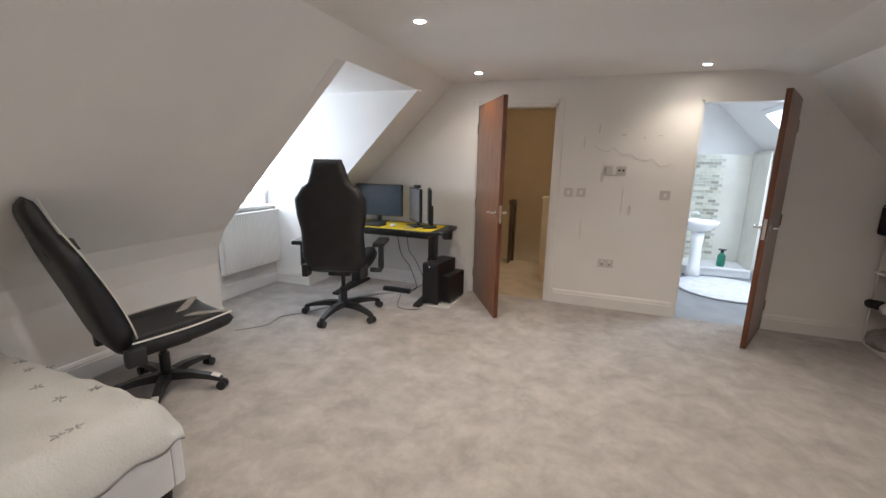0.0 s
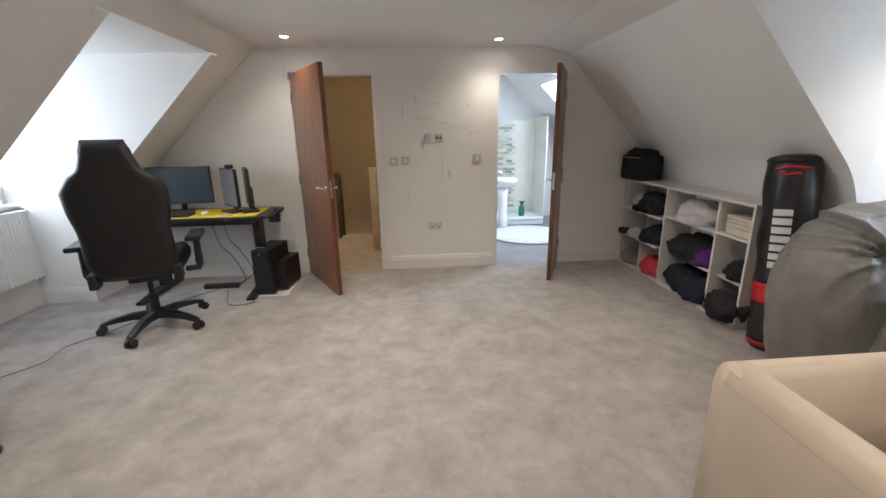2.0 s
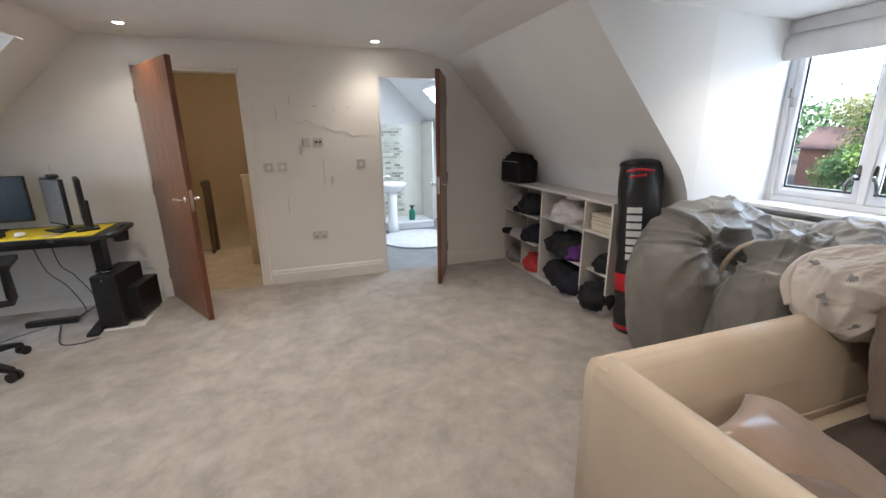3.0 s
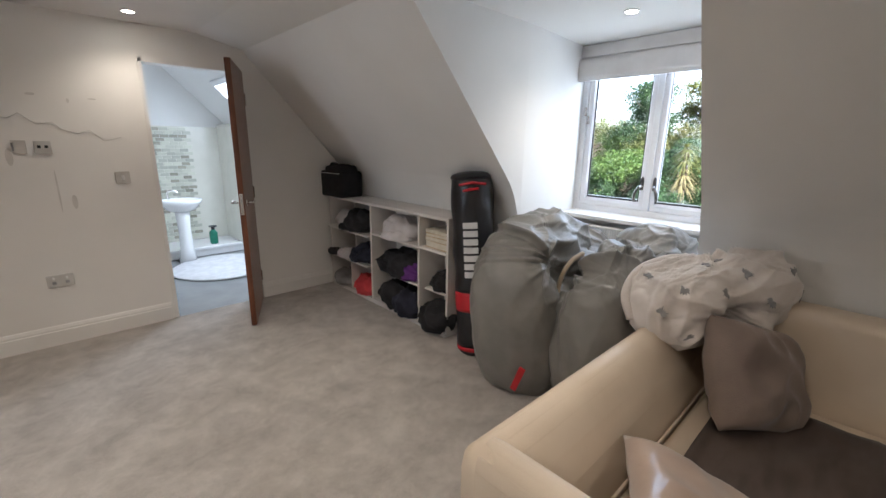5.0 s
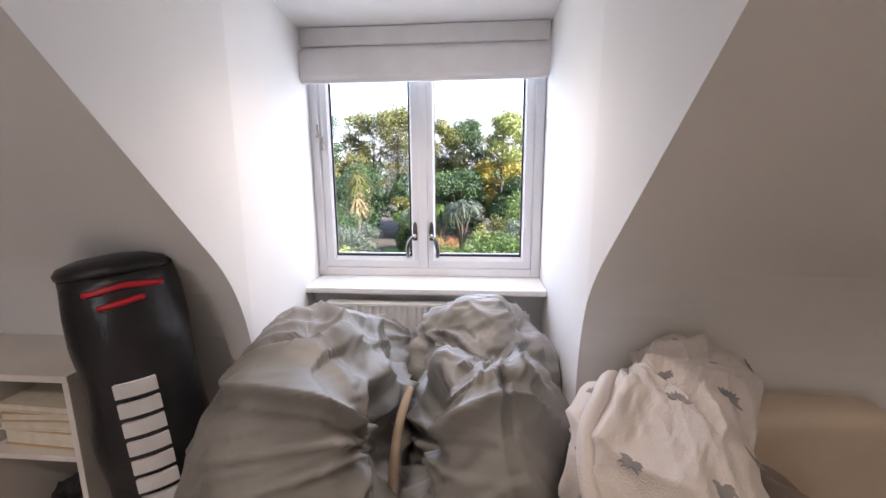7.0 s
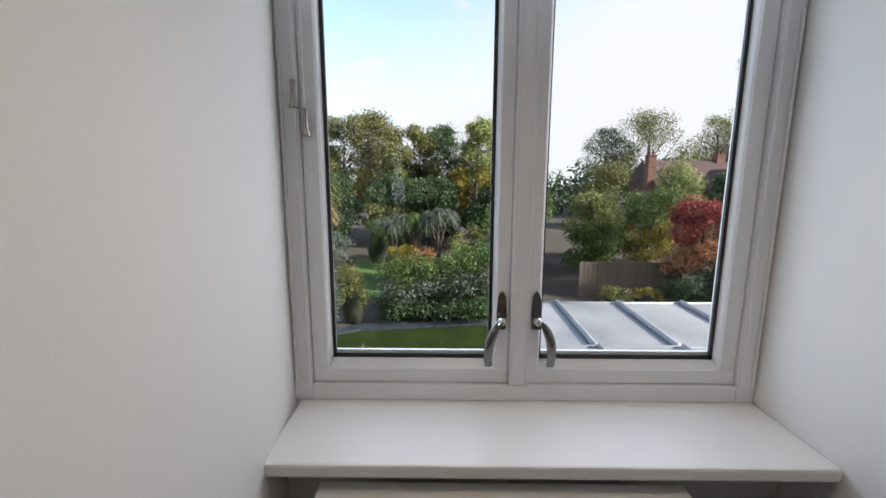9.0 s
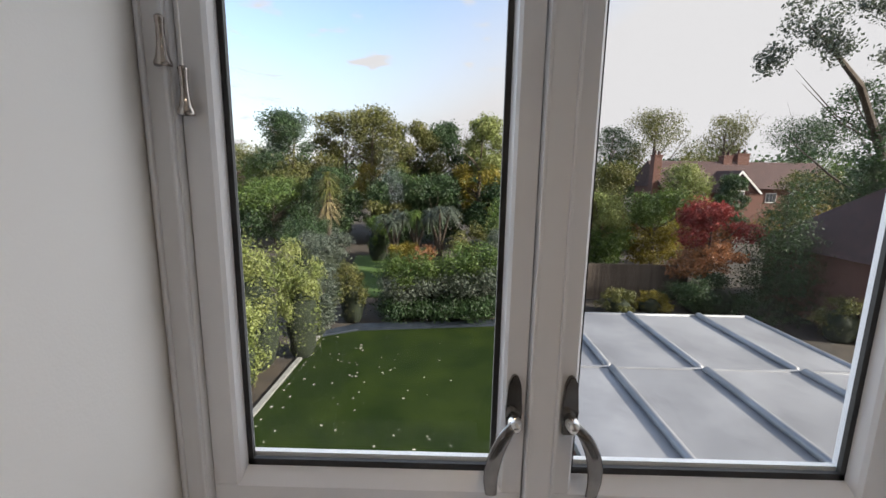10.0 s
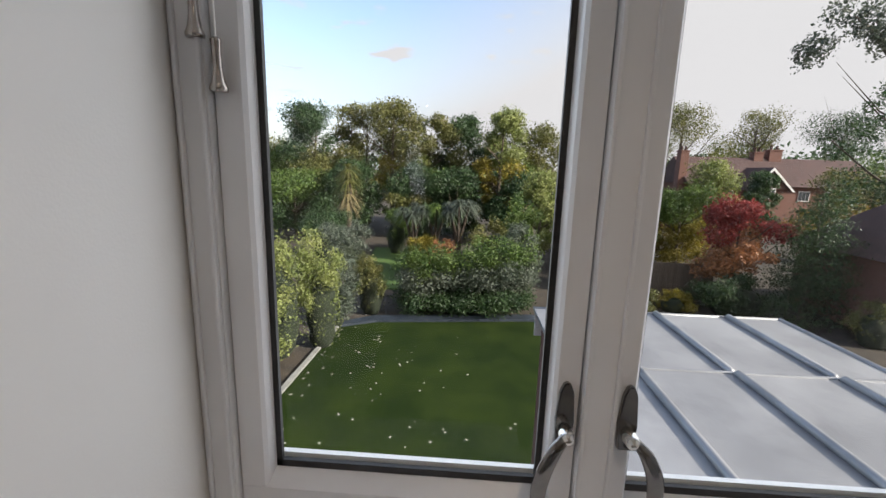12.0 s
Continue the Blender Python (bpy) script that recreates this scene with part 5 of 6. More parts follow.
beanbag("grey nylon bean bag beside the sofa", b_b, M_BEAN, pose(2.525, 1.80, 0.06, 90, 0, 30) @ Matrix.Diagonal((1, 0.8, 0.3, 1)))
b_c = cloth_blob((3.30, 1.66, 0.56), (0.29, 0.33, 0.43), 0.028, 4.2, 11.0, 2.5, 150, 110, turn=25, floor=0.004, pinch=0.25, gathers=((KNOT2, 16, 0.09, 0.38), ((3.30, 1.45, 0.95), 11, 0.06, 0.25)))
beanbag("crumpled pale grey bean bag against the radiator", b_c, M_BEAN2)
b_d = cloth_blob((3.28, 2.16, 0.52), (0.27, 0.27, 0.36), 0.028, 4.6, 4.0, 2.5, 150, 110, turn=-20, pinch=0.3, floor=0.004, gathers=((KNOT2, 16, 0.09, 0.36),))
beanbag("crumpled grey bean bag against the dormer wall", b_d, M_BEAN)
part("carry_strap", tube(curve_points([(2.58, 1.90, 0.66), (2.62, 1.90, 0.76), (2.70, 1.895, 0.83), (2.80, 1.885, 0.86)], 6), 0.013, 8), material("tan_strap", (0.36, 0.28, 0.19), (0.42, 0.33, 0.24), 20, 0.8), [o for o in bpy.data.objects if o.name == "bean_bag.001"][0], "tan carrying strap", True)

# ---- sofa ----
sf = thing("sofa", "cream leather box sofa with rounded arms", "sofa")


def rounded_wall(x0, x1, y0, y1, z0, z1, r):
    return box(x0, x1, y0, y1, z0, z1, r, 6)


part("back", prism([(1.385, 0.03), (1.385, 0.64), (1.38, 0.685), (1.362, 0.718), (1.335, 0.733), (1.30, 0.728), (1.262, 0.70), (1.225, 0.645), (1.19, 0.56), (1.165, 0.46), (1.15, 0.36), (1.15, 0.03)], "x", 1.305, 2.93, 0.004), M_CREAM, sf, smooth=True)
part("seam_piping", tube([(1.44, 1.146, 0.43), (2.77, 1.146, 0.43)], 0.006, 8), M_CREAM, sf, smooth=True)
part("arm", prism([(1.295, 0.03), (1.295, 0.665), (1.302, 0.705), (1.322, 0.73), (1.35, 0.737), (1.376, 0.728), (1.398, 0.70), (1.415, 0.64), (1.432, 0.52), (1.434, 0.40), (1.434, 0.03)], "y", 0.20, 1.33, 0.004), M_CREAM, sf, smooth=True)
part("arm", rounded_wall(2.78, 2.935, 0.49, 1.149, 0.03, 0.835, 0.07), M_CREAM, sf, smooth=True)
part("base", box(1.436, 2.779, 0.25, 1.148, 0.05, 0.30, 0.01), M_CREAM, sf)
part("seat_cushion", box(1.438, 2.777, 0.22, 1.147, 0.301, 0.415, 0.035, 4), M_CREAM, sf, smooth=True)
for x in (1.36, 2.85):
    for y in (0.55 if x > 2 else 0.27, 1.30):
        part("foot", lathe([(0.025, 0), (0.03, 0.031)], 12), M_BLACKPL, sf, m=pose(x, y, 0))
# dark throw over the seat
th = bmesh.new()
gth = []
for j in range(41):
    gth.append([th.verts.new((1.46 + 1.20 * i / 50, 0.20 + 0.86 * j / 40, 0.422 + 0.012 * ridged((i / 12.0 + j / 25.0, j / 9.0, 0), 1.0, 3) + 0.012)) for i in range(51)])
for j in range(40):
    for i in range(50):
        th.faces.new((gth[j][i], gth[j][i + 1], gth[j + 1][i + 1], gth[j + 1][i]))
ext = bmesh.ops.extrude_face_region(th, geom=th.faces[:])
for v in ext["geom"]:
    if isinstance(v, bmesh.types.BMVert):
        v.co.z -= 0.012
single("throw", th, M_BROWN, "dark brown velvet throw spread on the sofa seat", "throw", smooth=True)
single("cushion", cushion(0.46, 0.46, 0.15, 0.012, 2), M_SATIN, "taupe satin cushion propped in the sofa corner", "cushion", "sofa cushions", smooth=True, m=pose(1.70, 0.89, 0.535, 22, 12, 24))
single("cushion", cushion(0.45, 0.45, 0.14, 0.012, 5), M_BROWN2, "brown velvet cushion leaning on the sofa arm", "cushion", "sofa cushions", smooth=True, m=pose(1.64, 0.66, 0.49, 12, 34, 8))
single("cushion", cushion(0.44, 0.42, 0.22, 0.03, 3, 40), M_BROWN2, "taupe velvet cushion squashed under the blanket", "cushion", "sofa cushions", smooth=True, m=pose(2.50, 0.985, 0.60, 62, 18, -24))

# fleece blanket with sprigs, bundled over the sofa back
fb = thing("blanket", "cream fleece blanket with grey sprigs, bundled", "blanket")
BC = Vector((2.66, 1.20, 0.84))
bb_m = cloth_blob(BC, (0.32, 0.19, 0.15), 0.034, 4.6, 6.0, 2.9, 190, 130, turn=-30, tilt=-12, stretch=(0.5, 1.7, 1), gathers=(((2.90, 1.32, 0.99), 19, 0.06, 0.46), ((2.52, 1.06, 0.74), 13, 0.05, 0.3)))
bb_m.normal_update()
surface = [(v.co.copy()) for v in bb_m.verts]
nrm = [v.normal.copy() if v.normal.dot(v.co - BC) > 0 else -v.normal for v in bb_m.verts]


def on_blanket(q):
    """The outermost place of the bundle in the direction of q from its middle."""
    d = (Vector(q) - BC).normalized()
    k = max(range(len(surface)), key=lambda i: (surface[i] - BC).normalized().dot(d))
    return surface[k] + d * 0.006


part("body", bb_m, M_FLEECE, fb, smooth=True)
part("hem", tube(curve_points([on_blanket(q) for q in ((2.88, 1.36, 1.02), (2.74, 1.37, 1.00), (2.62, 1.38, 0.97), (2.52, 1.40, 0.91), (2.44, 1.40, 0.84), (2.42, 1.36, 0.76))], 8), 0.019, 10), M_FLEECE, fb, "thick rolled hem", True)
rs = random.Random(9)
picked = []
for k in rs.sample(range(len(surface)), len(surface)):
    p, n = surface[k], nrm[k]
    if n.x < 0.25 and n.z > -0.3 and all((p - q).length > 0.12 for q in picked):
        picked.append(p)
        part("printed_sprig", sprig(k, 0.036, "leaf"), M_SPRIG, fb, "", False, Matrix.Translation(p + n * 0.002) @ n.to_track_quat("Z", "Y").to_matrix().to_4x4() @ Matrix.Rotation(rs.uniform(0, 6), 4, "Z"))

# plug and lead on the knee wall
pg = thing("wall_plug", "black plug in a wall socket with a thin lead", "plug", (2.975, 0.42, 0.555))
part("socket_plate", box(-0.009, 0.0, -0.043, 0.043, -0.043, 0.043, 0.002), M_PLASTIC_W, pg)
part("plug_body", box(-0.050, -0.010, -0.024, 0.024, -0.024, 0.024, 0.008), M_BLACKPL, pg)
part("lead", tube(curve_points([(-0.04, 0, -0.02), (-0.045, -0.02, -0.12), (-0.04, -0.10, -0.24), (-0.03, -0.24, -0.38), (-0.03, -0.45, -0.50)], 8), 0.004, 6), M_BLACKPL, pg, smooth=True)


# ---- landing beyond the first door ----
structure("floor_landing", box(-2.0, 0.35, Y_N, 6.42, -0.2, 0.0), M_CARPET_HALL, "beige fitted carpet on the landing", "floor")
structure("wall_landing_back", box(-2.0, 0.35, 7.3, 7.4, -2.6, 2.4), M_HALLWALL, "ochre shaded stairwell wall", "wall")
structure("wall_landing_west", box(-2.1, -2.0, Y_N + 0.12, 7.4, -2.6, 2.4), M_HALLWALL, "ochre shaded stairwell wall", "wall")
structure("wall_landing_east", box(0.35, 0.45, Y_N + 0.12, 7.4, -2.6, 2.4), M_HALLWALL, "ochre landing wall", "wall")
# unseen wall, added to keep the sun from leaking onto the landing
structure("wall_landing_sun_block", box(-2.0, -0.90, Y_N + 0.125, Y_N + 0.20, 0.0, 2.3), M_HALLWALL, "added ochre wall, unseen, that blocks a sun leak", "wall")
structure("ceiling_landing", box(-2.1, 0.45, Y_N + 0.12, 7.4, 2.3, 2.4), M_CEIL, "white landing ceiling", "ceiling")
structure("floor_stairwell", box(-2.1, 0.45, 6.42, 7.4, -2.7, -2.6), M_CARPET_HALL, "carpeted stairwell bottom", "floor")
nw = thing("newel_post", "cream painted square newel post with flat cap", "newel post", (-0.14, 5.50, 0))
part("post", box(-0.045, 0.045, -0.045, 0.045, 0, 1.02, 0.004), M_NEWEL, nw)
part("cap", box(-0.058, 0.058, -0.058, 0.058, 1.02, 1.045, 0.006), M_NEWEL, nw)
rl = thing("stair_rail", "dark wooden stair banister at the landing", "banister", (0, 0, 0))
part("hand_rail", box(-0.74, -0.68, 6.15, 6.40, 0.86, 0.92, 0.01), M_BANISTER, rl)
part("post", box(-0.74, -0.67, 6.33, 6.40, 0.0, 0.90, 0.005), M_BANISTER, rl)
part("panel", box(-0.725, -0.70, 6.15, 6.33, 0.0, 0.86, 0.002), M_BANISTER, rl)
# lamp added out of sight above the door head to brighten the landing
li = new("landing_fill_light", bpy.data.lights.new("landing_fill_light", "POINT"))
li.data.energy, li.data.color, li.data.shadow_soft_size = 2.0, (1.0, 0.72, 0.42), 0.06
li.location = (-0.3, 5.5, 2.15)
pl = thing("added_landing_lamp", "added unseen ceiling lamp that lights the landing", "ceiling lamp", (-0.3, 5.5, 2.3))
part("shade", lathe([(0.06, -0.03), (0.07, -0.015), (0.07, 0.0)], 20), M_LAMP, pl)

# ---- bathroom beyond the second door ----
structure("floor_bathroom", box(0.45, 3.6, Y_N, 7.6, -0.2, -0.001), M_BATHFLOOR, "grey slate-look vinyl floor", "floor")
structure("wall_bathroom_back", box(0.45, 3.6, 7.3, 7.42, 0.0, 2.42), M_WALL, "white bathroom wall", "wall")
structure("wall_bathroom_west", box(0.55, 0.65, Y_N + 0.12, 7.3, 0.0, 2.42), M_WALL, "white bathroom wall", "wall")
structure("ceiling_bathroom", prism([(0.55, 2.36), (1.85, 2.36), (3.2, 1.0), (3.3, 1.05), (1.9, 2.46), (0.55, 2.46)], "y", Y_N + 0.12, 7.3), M_CEIL, "white bathroom ceiling with a slope", "ceiling")
structure("wall_bathroom_east", box(3.0, 3.12, Y_N + 0.12, 7.3, 0.0, 1.2), M_WALL, "white bathroom knee wall", "wall")
shower = thing("shower_wall", "cream tiled shower wall with a mosaic strip", "tiled wall", kind="structure")
part("tiling", box(1.20, 2.42, 7.27, 7.30, 0.10, 1.62), M_BATHWALL, shower)
part("tiling", prism([(2.42, 0.10), (2.44, 0.10), (2.44, 1.66), (2.42, 1.62)], "y", 6.65, 7.30), M_BATHWALL, shower)
rs = random.Random(3)
m_tile = mesh_from(box(-0.048, 0.048, -0.004, 0.004, -0.020, 0.020, 0.002, 1), "mosaic_tile", M_MOSAIC)
m_tiled = mesh_from(box(-0.048, 0.048, -0.004, 0.004, -0.020, 0.020, 0.002, 1), "dark_mosaic_tile", M_MOSAIC_D)
for j in range(33):
    for i in range(8):
        ob = new("mosaic_tile", m_tiled if rs.random() < 0.18 else m_tile)
        ob.parent = shower
        ob.location = (1.28 + i * 0.102 + 0.05 * (j % 2), 7.266, 0.16 + j * 0.0445)
bt = thing("bathtub", "low white shower tray against the tiled wall", "shower tray", (0, 0, 0))
part("tray", box(1.0, 2.42, 6.62, 7.262, 0.0, 0.10, 0.02, 3), M_CERAMIC, bt)
part("rim", box(1.02, 2.40, 6.60, 6.66, 0.085, 0.125, 0.012, 3), M_CERAMIC, bt)
bs_t = thing("wash_basin", "white ceramic wash basin on the bathroom wall", "basin", (1.72, 6.47, 0))
bs_t.scale = (1, 1, 0.92)
part("bowl", moved(lathe([(0.06, 0.66), (0.15, 0.70), (0.21, 0.78), (0.225, 0.83), (0.205, 0.83), (0.17, 0.76), (0.05, 0.72)], 28), Matrix.Diagonal((1, 0.85, 1, 1))), M_CERAMIC, bs_t, smooth=True)
part("pedestal", lathe([(0.10, 0.0), (0.075, 0.15), (0.065, 0.45), (0.08, 0.67)], 20), M_CERAMIC, bs_t, smooth=True)
part("tap", tube(curve_points([(-0.12, 0, 0.83), (-0.12, 0, 0.93), (-0.06, 0, 0.95), (-0.02, 0, 0.92)], 6), 0.012, 8), M_CHROME, bs_t, smooth=True)
single("bath_rug", moved(lathe([(0.53, 0.0), (0.55, 0.012), (0.53, 0.024), (0.3, 0.028)], 48), pose(1.98, 5.95, 0.0)), M_RUG, "round white shaggy bath rug on grey vinyl", "rug", smooth=True)
bo = thing("bottle", "green bottle with dark cap beside the tray", "bottle", (2.12, 6.85, 0.10))
part("body", lathe([(0.045, 0), (0.05, 0.02), (0.05, 0.15), (0.02, 0.19)], 18), M_GREENB, bo, smooth=True)
part("cap", lathe([(0.022, 0.19), (0.022, 0.225), (0.05, 0.228), (0.05, 0.24)], 14), M_BLACKPL, bo)
# rooflight, glowing pane and area lamp, all added to light the bathroom
wb = thing("added_rooflight", "added glowing rooflight that brightens the bathroom", "window", kind="structure")
bl_l = new("bathroom_fill_light", bpy.data.lights.new("bathroom_fill_light", "AREA"))
bl_l.data.energy, bl_l.data.color, bl_l.data.shape, bl_l.data.size, bl_l.data.size_y = 3.7, (0.90, 0.96, 1.0), "RECTANGLE", 0.7, 0.9
bl_l.matrix_world = look((2.45, 5.75, 1.70), (1.6, 5.75, 0.85))
part("window_frame", moved(box(-0.42, 0.42, -0.52, 0.52, -0.012, 0.012, 0.004), look((2.47, 5.75, 1.72), (1.62, 5.75, 0.87))), M_UPVC, wb)
part("pane", moved(box(-0.36, 0.36, -0.46, 0.46, -0.018, -0.013), look((2.47, 5.75, 1.72), (1.62, 5.75, 0.87))), glow("added_pane_glow", (0.9, 0.96, 1.0), 0.4), wb)


# ---- the garden, seen from the window ----
G = -5.3
structure("ground", box(-80, 400, -300, 300, G - 0.3, G - 0.06), M_SOIL, "dark garden soil and undergrowth", "ground")
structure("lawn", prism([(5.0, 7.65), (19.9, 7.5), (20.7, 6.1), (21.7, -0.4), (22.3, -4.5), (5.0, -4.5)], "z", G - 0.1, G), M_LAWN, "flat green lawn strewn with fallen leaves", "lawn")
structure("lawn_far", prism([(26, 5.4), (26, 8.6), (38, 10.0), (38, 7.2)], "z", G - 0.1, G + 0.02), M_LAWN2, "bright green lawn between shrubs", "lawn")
structure("lawn_edging", prism([(5.0, 7.66), (19.9, 7.52), (19.9, 7.68), (5.0, 7.84)], "z", G - 0.1, G + 0.06), M_EDGE, "narrow stone lawn edging", "edging")
structure("path_edge", prism([(20.0, 7.5), (20.85, 6.1), (21.85, -0.4), (22.4, -4.5), (23.1, -4.5), (22.5, -0.3), (21.5, 6.3), (20.5, 7.6)], "z", G - 0.1, G + 0.05), M_POND, "dark blue edging strip along the border", "edging")
rs = random.Random(21)
lm = []
for k in range(3):
    w, l = 0.022 + 0.008 * k, 0.038 + 0.01 * k
    lb = bmesh.new()
    top = [lb.verts.new(p) for p in ((-l, 0, 0.012), (-l * 0.2, w, 0.0), (l, 0, 0.016), (-l * 0.2, -w, 0.0))]
    mid = lb.verts.new((0, 0, 0.006))
    for i in range(4):
        lb.faces.new((top[i], top[(i + 1) % 4], mid))
    lm.append(mesh_from(lb, "fallen_leaf", M_FALLEN))
for k in range(120):
    ob = new("fallen_leaf", lm[k % 3])
    tagged(ob, "pale curled fallen leaf on the lawn", "leaf", "fallen leaves")
    ob.matrix_world = pose(rs.uniform(9, 20), min(7.3, rs.gauss(5.0, 2.2)), G + 0.003, 0, 0, rs.uniform(0, 360))


def leaf_cloud(name, clumps, n, size, mat, parent, seed, shell=0.45, squash=1.0, label=""):
    """Many small leaves, gathered in uneven clumps (x, y, z, rx, ry, rz)."""
    rng = np.random.default_rng(seed)
    vol = np.array([c[3] * c[4] + c[4] * c[5] + c[3] * c[5] for c in clumps])
    idx = rng.choice(len(clumps), n, p=vol / vol.sum())
    cl = np.array(clumps)[idx]
    d = rng.normal(size=(n, 3))
    d /= np.linalg.norm(d, axis=1)[:, None]
    r = rng.uniform(shell, 1.08, n) ** 0.6
    wob = 1 + 0.28 * np.sin(d[:, 0] * 5 + idx) * np.sin(d[:, 2] * 6 + idx * 2.1) + 0.15 * rng.normal(size=n)
    p = cl[:, :3] + d * cl[:, 3:] * (r * wob)[:, None]
    nrm_ = d + rng.normal(scale=0.8, size=(n, 3))
    nrm_ /= np.linalg.norm(nrm_, axis=1)[:, None]
    a = np.cross(nrm_, rng.normal(size=(n, 3)))
    a /= np.linalg.norm(a, axis=1)[:, None]
    b = np.cross(nrm_, a)
    s = (size * rng.uniform(0.55, 1.3, n))[:, None]
    v = np.stack([p - a * s, p - b * s * 0.55 + nrm_ * s * 0.15, p + a * s, p + b * s * 0.55 + nrm_ * s * 0.15], 1).reshape(-1, 3)
    f = np.arange(n * 4).reshape(n, 4)
    me = bpy.data.meshes.new(name)
    me.from_pydata(v.tolist(), [], f.tolist())
    me.materials.append(mat)
    ob = new(name, me)
    ob.parent = parent
    if label:
        ob["label"] = label
    return ob


def limbs(h, spread, rnd, trunk_r, n, start=0.35):
    bm = tube([(0, 0, 0), (0.02 * h * rnd.uniform(-1, 1), 0.02 * h, h * 0.4), (0.03 * h * rnd.uniform(-1, 1), 0, h * 0.92)], [trunk_r, trunk_r * 0.7, trunk_r * 0.12], 8)
    for k in range(n):
        z = h * rnd.uniform(start, 0.8)
        a = rnd.uniform(0, 6.28)
        l = spread * rnd.uniform(0.6, 1.0)
        r0 = trunk_r * 0.45 * (1 - z / h) + 0.02
        m = (math.cos(a) * l * 0.5, math.sin(a) * l * 0.5, z + l * 0.35)
        e = (math.cos(a) * l, math.sin(a) * l, z + l * rnd.uniform(0.6, 1.0))
        tube([(0, 0, z), m, e], [r0, r0 * 0.6, r0 * 0.15], 6, bm)
    return bm


def tree(x, y, top, r, mat, seed, label, base=G, n=5000, size=0.16, low=0.25, name="tree", second=None, wide=1.0, clumps_n=34):
    """A tapered trunk with limbs, and a crown of leaf clumps with gaps between them."""
    rnd = random.Random(seed)
    h = top - base
    t = thing(name, label, "tree", (x, y, base - 0.06))
    part("trunk", limbs(h * 0.95, r * 0.9, rnd, 0.025 * h, 9), M_BARK, t)
    cs = []
    for k in range(clumps_n):
        f = (k + 0.5) / clumps_n
        z = h * (low + (1 - low) * f)
        env = math.sin(math.pi * min(1, 0.22 + 0.74 * f)) ** 0.7
        a = rnd.uniform(0, 6.28)
        d = r * env * rnd.uniform(0.25, 0.80)
        q = r * rnd.uniform(0.14, 0.40)
        cs.append((math.cos(a) * d * wide, math.sin(a) * d * wide, min(z, h - q * 0.6), q, q, q * rnd.uniform(0.6, 0.95)))
    if second:
        k = len(cs) // 2
        leaf_cloud("crown", cs[:k], n // 2, size, mat, t, seed)
        leaf_cloud("crown", cs[k:], n // 2, size, second, t, seed + 1)
    else:
        leaf_cloud("crown", cs, n, size, mat, t, seed)
    return t


def bare_tree(x, y, top, r, seed, label):
    rnd = random.Random(seed)
    h = top - G
    t = thing("bare_tree", label, "tree", (x, y, G - 0.06))
    bm = limbs(h, r, rnd, 0.016 * h, 26, 0.3)
    for k in range(60):
        a, z = rnd.uniform(0, 6.28), h * rnd.uniform(0.45, 0.98)
        d0 = r * rnd.uniform(0.1, 0.5)
        p = Vector((math.cos(a) * d0, math.sin(a) * d0, z * 0.95))
        tube([p, p + Vector((math.cos(a) * 0.6, math.sin(a) * 0.6, 1.0)), p + Vector((math.cos(a) * 0.9, math.sin(a) * 0.8, 2.0))], [0.045, 0.03, 0.012], 4, bm)
    part("trunk", bm, M_BARK, t)
    leaf_cloud("crown", [(0, 0, h * 0.75, r, r, h * 0.22)], 350, 0.12, L_STRAW, t, seed)


def shrub(x, y, z, rx, ry, rz, mat, seed, label, n=2500, size=0.07, name="shrub", base=None):
    """A rounded bush down to the ground; a dark core paints the shade inside."""
    rnd = random.Random(seed)
    t = thing(name, label, "shrub", (x, y, G - 0.06))
    zc = z - G + 0.06
    cs = [(rnd.uniform(-0.75, 0.75) * rx, rnd.uniform(-0.75, 0.75) * ry, zc + rnd.uniform(-0.9, 0.65) * rz, rx * rnd.uniform(0.2, 0.48), ry * rnd.uniform(0.2, 0.48), rz * rnd.uniform(0.2, 0.48)) for k in range(20)]
    cs.append((0, 0, zc * 0.5, rx * 0.7, ry * 0.7, zc * 0.5))
    leaf_cloud("foliage", cs, int(n * 2.0), size * 0.85, mat, t, seed, 0.25)
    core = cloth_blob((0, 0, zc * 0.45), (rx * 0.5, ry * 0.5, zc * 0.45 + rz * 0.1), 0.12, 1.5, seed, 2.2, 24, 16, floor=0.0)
    part("shade_core", core, L_CORE, t, smooth=True)
    return t


# clipped border hedge behind the lawn
hedge = thing("hedge", "dense dark evergreen hedge behind the lawn", "hedge", (0, 0, G - 0.06))
hc = []
rs = random.Random(5)
for k in range(46):
    f = k / 45
    x, y = 22.3 + 0.5 * f + rs.uniform(-0.5, 0.5), 5.0 - 5.6 * f
    hgt = 2.9 + 0.5 * f + 0.4 * math.sin(k * 0.55) + rs.uniform(-0.45, 0.45)
    for lv in (0.25, 0.6, 0.86):
        hc.append((x + rs.uniform(-0.8, 0.4) * (1.1 - lv), y + rs.uniform(-0.3, 0.3), hgt * lv, 0.75, rs.uniform(0.4, 0.7), rs.uniform(0.4, 0.65)))
leaf_cloud("foliage", hc[::3], 13000, 0.062, L_DARK, hedge, 1, 0.25)
leaf_cloud("foliage", hc[2::3], 11000, 0.062, L_GREEN, hedge, 3, 0.25, label="mid green foliage")
leaf_cloud("foliage", hc[1::3], 11000, 0.062, L_GREY, hedge, 2, label="grey-green foliage")
# dark solid inside the hedge, its colour standing in for shade between leaves
part("shade_core", prism([(22.2, 5.2), (23.4, 5.3), (24.0, -0.8), (22.8, -0.8)], "z", 0.0, 2.2, 0.3), L_CORE, hedge)
